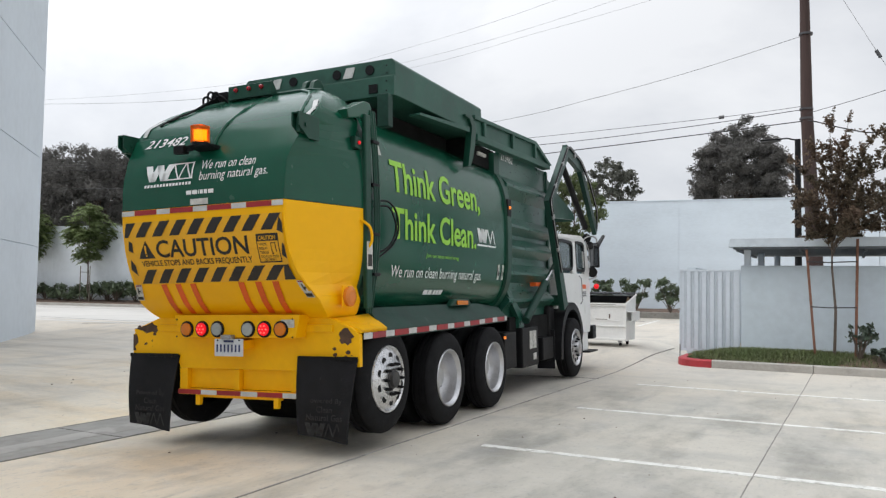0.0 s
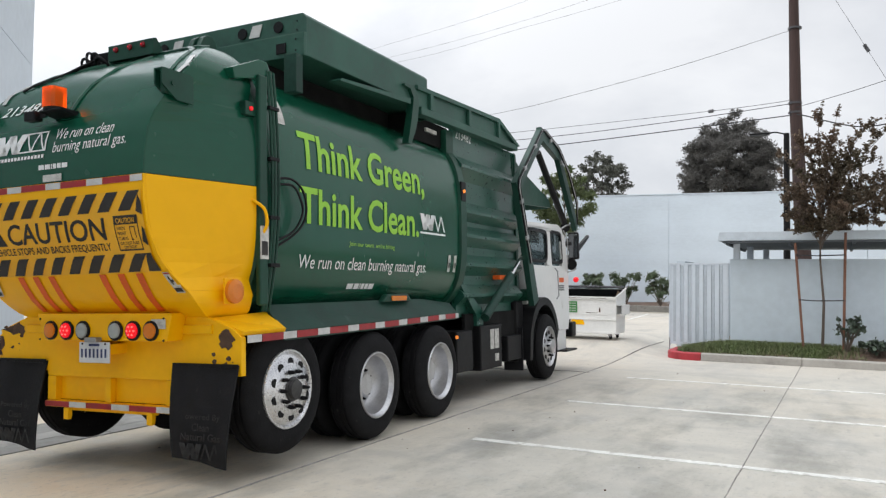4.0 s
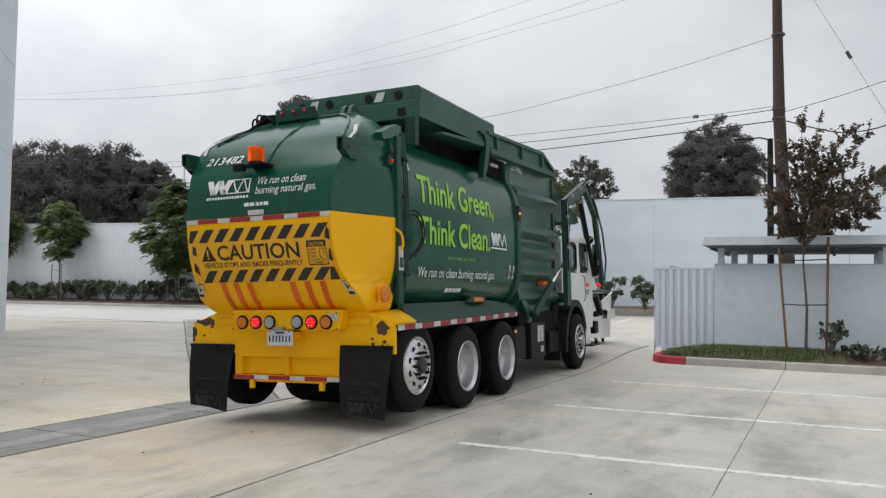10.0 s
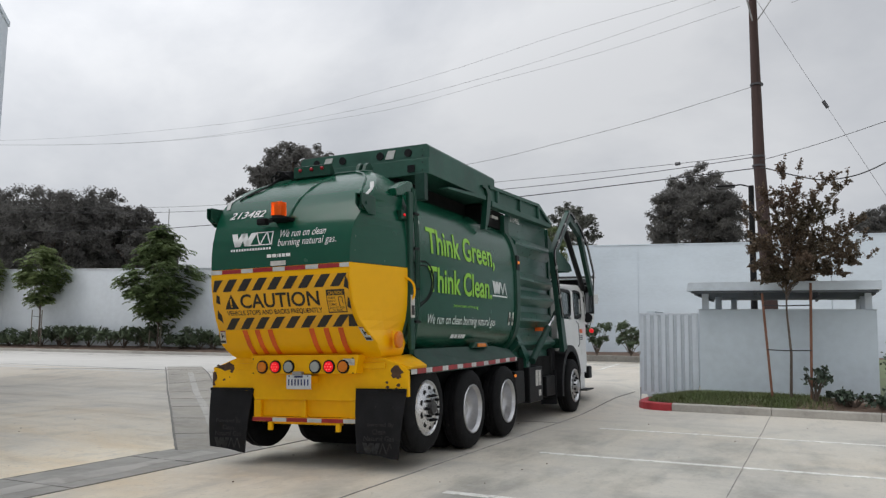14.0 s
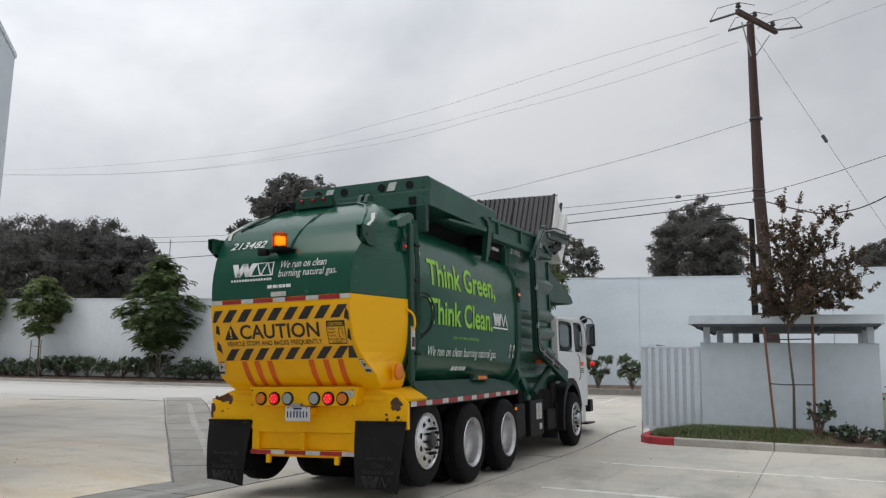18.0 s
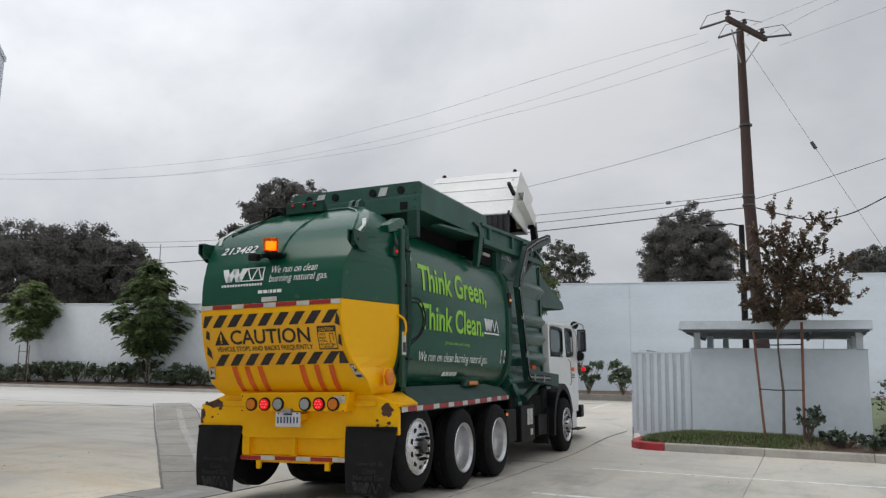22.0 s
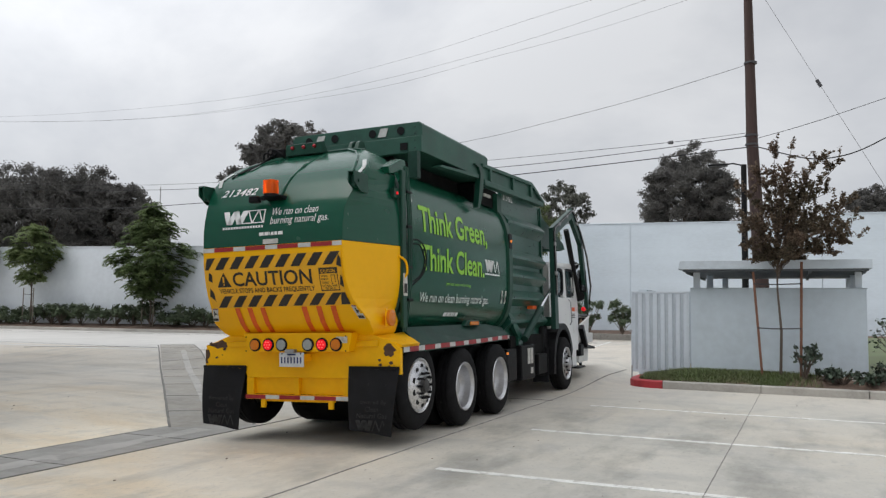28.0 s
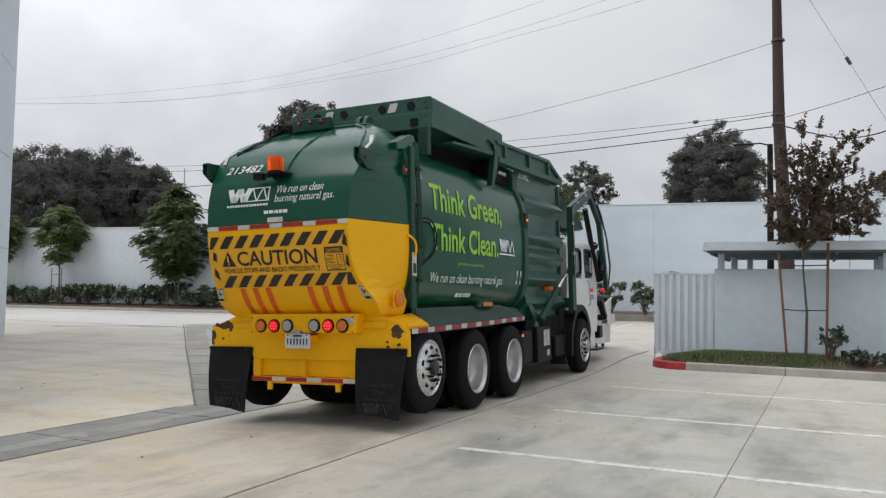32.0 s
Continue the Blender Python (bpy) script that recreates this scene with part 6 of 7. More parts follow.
    for y in (4.03, 4.19):
        part("decal", on_side(patch(0.07, 0.20), y + 0.03, 1.62), STICKER, truck, "small white decal")
        part("decal_print", on_side(patch(0.04, 0.06), y + 0.045, 1.67, 0.010), SIGN_BLACK, truck)
    part("flag_decal", on_side(patch(0.14, 0.22), 0.80, 2.80), STICKER, truck)
    part("ring_lamp", L([(0, 0.024), (0.015, 0.022), (0.022, 0.010)], 12, "x", (1.09 * s if s > 0 else -1.12, 4.44, 2.62)), AMBER_LIT, truck, "small lit amber marker")
    part("ring_lamp_guard", B(min(1.06 * s, 1.088 * s), max(1.06 * s, 1.088 * s), 4.38, 4.52, 2.50, 2.74, 0.01), BLACK_PART, truck)

# roof slide cover with lightening holes
cover = part("roof_cover", P([(-0.96, 3.47), (0.96, 3.47), (0.96, 3.82), (0.92, 3.86), (-0.92, 3.86), (-0.96, 3.82)], 1.24, 3.61, axis="y", bevel=0.01), GREEN_TOP, truck, "faded green roof cover")
part("cover_lip", B(-0.97, 0.97, 1.19, 1.235, 3.46, 3.67, 0.008), GREEN_TOP, cover)
for x in (-0.70, -0.30, 0.26, 0.665):
    part("cover_hole", L([(0.0, 0.052), (-0.012, 0.052)], 18, "y", (x, 1.238, 3.765)), BLACK_PART, cover)
for x in (-0.60, 0.335):
    part("reflector_tape", P([(x, 3.71), (x + 0.115, 3.71), (x + 0.15, 3.82), (x + 0.045, 3.82)], 1.228, 1.236, axis="y"), REFLECT_WHITE, cover)
part("cover_slot", B(0.68, 0.78, 1.176, 1.192, 3.50, 3.59), BLACK_PART, cover)
for s in (-1, 1):
    part("cover_post", B(min(0.82 * s, 0.95 * s), max(0.82 * s, 0.95 * s), 1.10, 1.20, 3.12, 3.46, 0.008), GREEN_DUSTY, truck)
    part("slide_rail", P([(1.73, 3.36), (3.14, 3.435), (3.14, 3.495), (1.77, 3.39)], 0.86 * s, 0.99 * s), GREEN_TOP, truck)
    part("rail_bracket", P([(3.05, 2.99), (3.12, 2.99), (3.22, 3.14), (3.28, 3.28), (3.32, 3.47), (3.27, 3.60), (3.19, 3.65), (2.99, 3.63), (2.99, 3.61), (3.12, 3.60), (3.19, 3.52), (3.18, 3.44), (3.13, 3.25)], 0.92 * s, 1.0 * s), GREEN_DARK, truck)
# near-black blocks added to make the opening under the cover read as shaded
part("under_cover", B(-0.56, 0.50, 1.3, 3.5, 3.25, 3.46), UNDER, truck)
part("under_cover", B(-0.80, 0.76, 3.51, 4.55, 3.16, 3.44), UNDER, truck)

# hopper: ribbed side walls, top rails, sloped front
for s in (-1, 1):
    prof = [(0.84, 1.06), (0.84, 3.46), (0.90, 3.46)]
    for z, deep in ((3.11, 0.30), (2.54, 0.25), (2.23, 0.27), (1.86, 0.27), (1.47, 0.26)):
        prof += [(0.90, z), (1.015, z - 0.12), (1.015, z - 0.155), (0.90, z - deep)]
    prof.append((0.90, 1.06))
    part("hopper_side", P([(a * s, b) for a, b in prof], 4.56, 6.70, axis="y"), HOPPER_GREEN, truck, "ribbed green hopper side")
    part("hopper_rail", P([(3.40, 3.375), (6.52, 3.445), (6.52, 3.53), (3.40, 3.46)], 0.86 * s, 0.99 * s, bevel=0.008), GREEN_TOP, truck)
    part("hopper_panel", P([(3.40, 3.45), (6.55, 3.52), (5.80, 3.745), (3.40, 3.655)], 0.91 * s, 0.955 * s), GREEN_TOP, truck)
    part("rail_top", P([(3.30, 3.635), (5.78, 3.735), (6.50, 3.50), (6.60, 3.525), (5.80, 3.785), (3.30, 3.685)], 0.89 * s, 1.0 * s, bevel=0.006), GREEN_TOP, truck)
    for y in (3.62, 4.72, 5.74):
        part("rail_post", B(min(0.96 * s, 1.0 * s), max(0.96 * s, 1.0 * s), y, y + 0.07, 3.46 + 0.022 * (y - 3.4), 3.65 + 0.036 * (y - 3.4), 0.004), GREEN_TOP, truck)
    for z in (3.55, 3.60, 3.65):
        part("rail_bolt", L([(0.0, 0.014), (0.010, 0.014), (0.014, 0.006)], 8, "x", (0.956 * s if s > 0 else -0.966, 3.80, z)), BLACK_PART, truck)
    part("hopper_back_plate", B(min(0.80 * s, 0.90 * s), max(0.80 * s, 0.90 * s), 4.36, 4.56, 1.4, 3.40, 0.004), GREEN_DARK, truck)
    part("hopper_front_post", P([(6.704, 1.1), (6.78, 1.1), (6.80, 3.2), (6.76, 3.44), (6.704, 3.46)], 0.82 * s, 0.93 * s, bevel=0.006), GREEN_DARK, truck)
    part("gusset", P([(4.50, 1.46), (4.60, 1.50), (5.10, 1.16), (5.20, 1.12), (5.20, 0.88), (5.00, 0.88), (4.98, 1.08)], 0.92 * s, 1.0 * s, bevel=0.008), HOPPER_GREEN, truck)
    part("side_decal", B(min(0.925 * s, 1.026 * s), max(0.925 * s, 1.026 * s), 5.75, 5.98, 1.545, 1.605), ORANGE, truck)
    bm = words("213482", 0.50, 0.12, 0, 0.014)
    wid = 0.50
    for v in bm.verts:
        v.co = Vector((s * 0.906, 4.62 + (v.co.x if s > 0 else wid - v.co.x), v.co.z + 3.335))
    part("fleet_number", bm, WHITE_LETTER, truck)
    # canopy over the cab
    part("canopy_side", P([(6.62, 3.42), (7.05, 3.26), (8.40, 2.92), (8.52, 2.80), (7.0, 2.72), (6.72, 2.80)], 0.86 * s, 0.91 * s), GREEN_DARK, truck)
part("canopy_sheet", thick(sheet(bmesh.new(), [[(-0.86, 6.62, 3.42), (0.86, 6.62, 3.42)], [(-0.86, 7.05, 3.26), (0.86, 7.05, 3.26)], [(-0.86, 8.40, 2.92), (0.86, 8.40, 2.92)], [(-0.86, 8.52, 2.80), (0.86, 8.52, 2.80)]]), 0.03), GREEN_DARK, truck)
part("hopper_floor", B(-0.84, 0.84, 4.56, 6.60, 1.06, 1.5), UNDER, truck)
part("hopper_front", B(-0.84, 0.84, 6.60, 6.66, 1.06, 3.3), GREEN_DARK, truck)
part("hopper_cross", B(-0.90, 0.90, 3.64, 3.70, 3.37, 3.78), GREEN_DARK, truck)
# pale colour painted for daylight seen through a gap below the rail
part("white_light_gap", B(0.83, 0.86, 3.90, 4.18, 3.30, 3.345, 0.004), STICKER, truck, "pale strip standing in for light through a gap")

# chassis
for x in (-0.42, 0.34):
    part("frame_rail", B(x, x + 0.08, 0.2, 9.0, 0.72, 1.0, 0.006), UNDER, truck)
for x in (-0.62, 0.42):
    for y in (1.15, 2.55):
        part("air_spring", lathe(bmesh.new(), [(0.42, 0.11), (0.46, 0.15), (0.56, 0.13), (0.62, 0.15), (0.70, 0.12)], 16, "z", (x + 0.1, y, 0)), UNDER, truck)
    part("trailing_arm", B(x, x + 0.12, 0.9, 3.6, 0.34, 0.50, 0.01), UNDER, truck)
part("drive_shaft", T([(0, 2.12, 0.62), (0, 6.6, 0.80)], 0.06, 10), UNDER, truck)
# drum added to fill out the dark mass of tyres and underbody shade
part("air_tank", L([(-0.92, 0.10), (-0.90, 0.24), (-0.84, 0.32), (-0.74, 0.355), (0.70, 0.355), (0.80, 0.30), (0.84, 0.16)], 28, "x", (0, 1.42, 0.46)), UNDER, truck, "added black drum filling the dark space under the chassis")
part("belly_plate", B(-0.55, 0.55, 0.35, 4.2, 0.78, 0.82), UNDER, truck)
part("engine_block", B(-0.8, 0.86, 6.69, 6.98, 0.50, 1.48, 0.03), UNDER, truck)
for x in (-0.99, 0.80):
    part("mudguard", B(x, x + 0.19, 6.50, 6.80, 0.34, 1.24, 0.05), BLACK_PART, truck, "black front mudguard")
part("gearbox", B(-0.5, 0.5, 4.3, 7.0, 0.32, 1.0, 0.04), UNDER, truck)
part("skirt", B(-0.95, -0.90, 4.72, 6.9, 0.40, 1.1, 0.01), UNDER, truck)
part("skirt", B(0.90, 0.95, 4.72, 6.9, 0.40, 1.1, 0.01), UNDER, truck)
part("rear_crossmember", B(-0.9, 0.9, 0.16, 0.3, 0.5, 1.08, 0.01), UNDER, truck)
for y, z in ((0.73, 0.63), (2.12, 0.505), (3.50, 0.505), (7.45, 0.505)):
    part("axle", T([(-0.95, y, z), (0.95, y, z)], 0.09, 10), UNDER, truck)
    part("axle_hub", lathe(bmesh.new(), [(-0.2, 0.2), (0.2, 0.2)], 16, "x", (0, y, z)), UNDER, truck)
for s in (-1, 1):
    lo, hi = min(0.55 * s, 1.05 * s), max(0.55 * s, 1.05 * s)
    part("battery_box", B(lo, hi, 4.24, 4.72, 0.40, 0.90, 0.02), BLACK_PART, truck)
    part("tool_box", B(lo, hi, 4.98, 5.72, 0.36, 0.94, 0.02), BLACK_PART, truck, "black side box with white labels")
    xx = 1.05 * s
    for y, z, w, h in ((5.30, 0.62, 0.13, 0.26), (5.46, 0.62, 0.14, 0.26), (5.46, 0.45, 0.13, 0.10)):
        part("label_plate", B(min(xx, xx + 0.006 * s), max(xx, xx + 0.006 * s), y, y + w, z, z + h), STICKER, truck)
    part("front_flap", B(lo + 0.2, hi, 6.55, 6.58, 0.22, 0.85, 0.01), FLAP, truck)
    part("flap_emblem", P([(0.72 * s, 0.34), (0.98 * s, 0.34), (0.95 * s, 0.46), (0.75 * s, 0.46)], 6.535, 6.548, axis="y"), FLAP_PRINT, truck)
    part("step_box", B(lo, hi, 5.95, 6.5, 0.40, 0.75, 0.02), BLACK_PART, truck)
    part("rear_marker", B(min(1.06 * s, 1.09 * s), max(1.06 * s, 1.09 * s), 4.18, 4.205, 0.82, 0.86, 0.004), AMBER_LIT, truck, "small lit amber marker")
    rim = [(7.36 + 0.72 * math.cos(radians(a)), 0.52 + 0.76 * math.sin(radians(a))) for a in range(178, 8, -10)]
    inner = [(7.36 + 0.60 * math.cos(radians(a)), 0.52 + 0.64 * math.sin(radians(a))) for a in range(8, 180, 10)]
    part("arch", P([(6.62, 0.36), *rim, *inner, (6.74, 0.36)], 0.62 * s, 1.14 * s), BLACK_PART, truck, "black rounded wheel arch")


# cab
CW = 0.98
cab = part("cab", P([(7.02, 2.36), (7.02, 2.40), (7.12, 2.46), (8.70, 2.52), (8.90, 2.46), (9.0, 2.36)], -CW, CW, bevel=0.045), WHITE_PAINT, truck, "white cab roof")
part("cab_back", B(-CW, CW, 7.0, 7.05, 1.0, 2.36, 0.01), WHITE_PAINT, truck)
for s in (-1, 1):
    a, b = min((CW - 0.05) * s, CW * s), max((CW - 0.05) * s, CW * s)
    part("cab_side", P([(7.05, 1.24), (7.52, 1.24), (7.84, 1.08), (8.02, 0.86), (8.10, 0.72), (9.12, 0.70), (9.20, 0.9), (9.20, 1.80), (8.14, 1.80), (8.14, 1.79), (7.05, 1.79)], a, b), WHITE_PAINT, truck, "white door and side panel")
    part("pillar", B(a, b, 7.05, 7.11, 1.80, 2.36), WHITE_PAINT, truck)
    part("pillar", P([(8.01, 1.80), (8.28, 1.80), (8.21, 2.36), (8.01, 2.36)], a, b), WHITE_PAINT, truck)
    part("pillar", P([(8.83, 1.80), (9.20, 1.80), (9.02, 2.36), (8.77, 2.36)], a, b), WHITE_PAINT, truck)
    m = (a + b) / 2
    for name, pane, shape in (("window", "cab side window", (7.10, 8.03, 1.845, 2.36, 0.0)), ("quarter_window", "dark quarter window", (8.24, 8.84, 1.845, 2.38, 0.08))):
        y0, y1, z0, z1, rake = shape
        ring = []
        for k in range(24):
            ang = 2 * math.pi * k / 24 + math.pi / 24
            cy, cz = math.copysign(abs(math.cos(ang)) ** 0.35, math.cos(ang)), math.copysign(abs(math.sin(ang)) ** 0.35, math.sin(ang))
            ring.append((cy, cz))
        def edge(inset):
            return [((y0 + y1) / 2 + u * ((y1 - y0) / 2 - inset) - rake * 0.5 * v, (z0 + z1) / 2 + v * ((z1 - z0) / 2 - inset)) for u, v in ring]
        bm = bmesh.new()
        loops = [[bm.verts.new((x, y, z)) for y, z in edge(i)] for x, i in ((a - 0.004, -0.015), (b + 0.006, -0.015), (b + 0.006, 0.035), (a - 0.004, 0.035))]
        for p, q in zip(loops, loops[1:] + loops[:1]):
            for k in range(24):
                bm.faces.new((p[k], p[(k + 1) % 24], q[(k + 1) % 24], q[k]))
        part("window_seal", bm, BLACK_PART, truck, "black rubber window seal")
        part(name, P(edge(0.03), m - 0.004, m + 0.004), GLASS, truck, pane)
    part("door_handle", T([(s * 1.0, 8.36, 1.76), (s * 1.04, 8.38, 1.70), (s * 1.04, 8.42, 1.30), (s * 1.0, 8.44, 1.24)], 0.012, 6), STEEL, truck)
    part("door_mark", B(min(s * CW, s * (CW + 0.004)), max(s * CW, s * (CW + 0.004)), 8.62, 8.80, 1.50, 1.59), WHITE_LETTER, truck)
    part("logo_block", B(min(s * CW, s * (CW + 0.007)), max(s * CW, s * (CW + 0.007)), 8.63, 8.90, 1.52, 1.60), ORANGE, truck)
    for k in range(3):
        part("door_bar", B(min(s * CW, s * (CW + 0.006)), max(s * CW, s * (CW + 0.006)), 8.62, 8.92, 1.45 - 0.035 * k, 1.468 - 0.035 * k), FLAP_PRINT, truck)
    mir = part("mirror", B(min(0.985 * s, 1.17 * s), max(0.985 * s, 1.17 * s), 9.22, 9.31, 1.93, 2.41, 0.03), BLACK_PART, truck, "tall black mirror")
    part("mirror_glass", B(min(1.0 * s, 1.155 * s), max(1.0 * s, 1.155 * s), 9.210, 9.218, 1.96, 2.38), MIRROR_GLASS, mir)
    part("spot_mirror", lathe(bmesh.new(), [(0.0, 0.10), (0.03, 0.10), (0.06, 0.03)], 18, "y", (1.04 * s, 9.18, 1.84)), BLACK_PART, mir)
    part("spot_mirror", lathe(bmesh.new(), [(0.0, 0.085), (0.02, 0.085), (0.04, 0.03)], 18, "y", (0.96 * s, 9.14, 2.50)), BLACK_PART, mir)
    part("mirror_arm", TS([(0.93 * s, 8.98, 2.46), (1.02 * s, 9.10, 2.53), (1.12 * s, 9.22, 2.50), (1.13 * s, 9.26, 2.38)], 0.014, 6), STEEL, mir)
    part("mirror_arm", TS([(0.95 * s, 9.06, 2.44), (0.99 * s, 9.17, 2.25), (0.99 * s, 9.19, 1.85), (1.12 * s, 9.22, 1.76), (0.98 * s, 9.14, 1.70)], 0.012, 6), STEEL, mir)
    part("red_flag_lamp", lathe(bmesh.new(), [(0, 0.05), (-0.03, 0.05), (-0.05, 0.02)], 14, "y", (1.06 * s, 9.42, 1.57)), RED_LENS, truck, "small lit red lamp")
    part("bumper_end", B(min(0.80 * s, 1.02 * s), max(0.80 * s, 1.02 * s), 9.22, 9.48, 0.56, 0.82, 0.03), BLACK_PART, truck)
    part("side_step", B(min(0.85 * s, 1.12 * s), max(0.85 * s, 1.12 * s), 8.55, 9.15, 0.34, 0.37, 0.006), BLACK_PART, truck)
    part("step_plate", B(min(0.93 * s, 0.97 * s), max(0.93 * s, 0.97 * s), 8.2, 9.0, 0.37, 0.70, 0.006), WHITE_PAINT, truck)
part("windscreen", thick(sheet(bmesh.new(), [[(-0.92, 9.17, 1.62), (0.92, 9.17, 1.62)], [(-0.90, 8.99, 2.36), (0.90, 8.99, 2.36)]]), 0.006), GLASS, truck)
part("cab_front", B(-0.95, 0.95, 9.14, 9.20, 0.72, 1.60, 0.015), WHITE_PAINT, truck)
part("front_bumper", B(-0.80, 0.80, 9.25, 9.5, 0.58, 0.86, 0.02), BLACK_PART, truck)
part("cab_floor", B(-0.92, 0.92, 7.06, 9.12, 1.02, 1.08), INTERIOR, truck)
part("engine_cover", B(-0.3, 0.3, 7.06, 8.9, 1.08, 1.5, 0.04), INTERIOR, truck)
for x in (-0.62, 0.62):
    part("seat", B(x - 0.24, x + 0.24, 7.3, 7.85, 1.2, 1.38, 0.05), INTERIOR, truck)
    part("seat_back", B(x - 0.22, x + 0.22, 7.2, 7.34, 1.38, 2.0, 0.05), INTERIOR, truck)
part("dashboard", B(-0.9, 0.9, 8.75, 9.12, 1.2, 1.62, 0.05), INTERIOR, truck)
part("steering_wheel", lathe(bmesh.new(), [(0, 0.19), (0.02, 0.22), (0.04, 0.19)], 20, "z", (-0.62, 8.55, 1.62)), INTERIOR, truck)


# wheels: turn about their own axle
def ring_of(ob, r, shift):
    """Ten alike pieces round the hub, on one mesh."""
    for k in range(10):
        a = 2 * math.pi * (k + shift) / 10
        piece = ob if k == 0 else new(ob.name.split(".")[0], ob.data)
        piece.parent = ob.parent
        piece.matrix_basis = Matrix.Translation((0, r * math.cos(a), r * math.sin(a)))


def wheel(y, z, x_out, s, kind):
    """kind: single with an outset disc, dual with a deep dish, or the steered front wheel."""
    r, w = 0.505, 0.27
    half = [(w / 2 - 0.01, 0.30), (w / 2, 0.36), (w / 2 - 0.004, 0.42), (w / 2 - 0.016, 0.455), (w / 2 - 0.03, 0.482), (w / 2 - 0.05, 0.497)]
    tread = []
    for o in (0.06, 0.0, -0.06):
        tread += [(o + 0.012, 0.503), (o + 0.008, 0.490), (o - 0.008, 0.490), (o - 0.012, 0.503)]
    prof = [(-a, b) for a, b in half] + [(-a, b) for a, b in tread] + [(a, b) for a, b in half[::-1]]
    bm = lathe(bmesh.new(), prof, 56, "x", (0, 0, 0), False, False)
    if kind == "dual":
        lathe(bm, prof, 40, "x", (-0.33 * s, 0, 0), False, False)
    ob = part("wheel", bm, RUBBER, truck, "black truck tyre", True)
    e = w / 2
    if kind == "dual":
        dish = [(e - 0.01, 0.315), (e + 0.004, 0.310), (e + 0.004, 0.298), (e - 0.02, 0.288), (e - 0.035, 0.272), (e - 0.10, 0.262), (e - 0.17, 0.248), (e - 0.205, 0.215), (e - 0.215, 0.13), (e - 0.17, 0.12), (e - 0.12, 0.10), (e - 0.12, 0.02)]
    elif kind == "tag":
        dish = [(e - 0.01, 0.315), (e + 0.004, 0.310), (e + 0.004, 0.298), (e - 0.015, 0.285), (e + 0.015, 0.25), (e + 0.035, 0.17), (e + 0.04, 0.14), (e + 0.04, 0.03)]
    else:
        dish = [(e - 0.01, 0.315), (e + 0.004, 0.310), (e + 0.004, 0.298), (e - 0.04, 0.28), (e - 0.03, 0.22), (e + 0.0, 0.16), (e + 0.005, 0.12), (e + 0.06, 0.11), (e + 0.07, 0.03)]
    part("rim", lathe(bmesh.new(), [(a * s, b) for a, b in dish], 40, "x", first=False), ALU if kind == "tag" else RIM_GREY, ob, "bright metal rim", True)
    if kind != "dual":
        at_x = e + 0.018 if kind == "tag" else e - 0.02
        hole = part("rim_hole", L([(at_x * s, 0.036), ((at_x + 0.008) * s, 0.034)], 14, "x"), BLACK_PART, ob)
        ring_of(hole, 0.213, 0.5)
    out = {"tag": e + 0.04, "dual": e - 0.20, "front": e + 0.0}[kind]
    long = {"tag": 0.06, "dual": 0.05, "front": 0.05}[kind]
    nut = part("wheel_nut", L([(out * s, 0.017), ((out + long * 0.6) * s, 0.015), ((out + long) * s, 0.008)], 8, "x"), BLACK_PART, ob)
    ring_of(nut, 0.142, 0.0)
    part("hub", lathe(bmesh.new(), [(out * s, 0.098), ((out + 0.012) * s, 0.092), ((out + 0.014) * s, 0.078), ((out + long * 0.7) * s, 0.072), ((out + long * 0.8) * s, 0.02)], 24, "x"), HUB_GREY, ob)
    ob.matrix_basis = pose(x_out * s - e * s, y, z)
    return ob


rolling = []
for s in (-1, 1):
    wheel(0.73, 0.635, 1.19, s, "tag")
    for y in (2.12, 3.50):
        rolling.append((wheel(y, 0.512, 1.19, s, "dual"), 1.19 * s - 0.135 * s, y, 0.512))
    rolling.append((wheel(7.45, 0.512, 1.17, s, "front"), 1.17 * s - 0.135 * s, 7.45, 0.512))

# lift arms: a pivot tube that turns, the two bent arms and the fork frame on it
PIV = (6.82, 1.32)
lift = part("lift_tube", T([(-1.12, 0, 0), (1.12, 0, 0)], 0.09, 14), GREEN_DARK, truck, "dark green lift arm assembly")


def bar(bm, a, b, w0, w1, x0, x1):
    a, b = Vector((0, *a)), Vector((0, *b))
    t = (b - a).normalized()
    n = Vector((0, -t.z, t.y))
    q = [a + n * w0 / 2, b + n * w1 / 2, b - n * w1 / 2, a - n * w0 / 2]
    return prism(bm, [(v.y, v.z) for v in q], x0, x1)


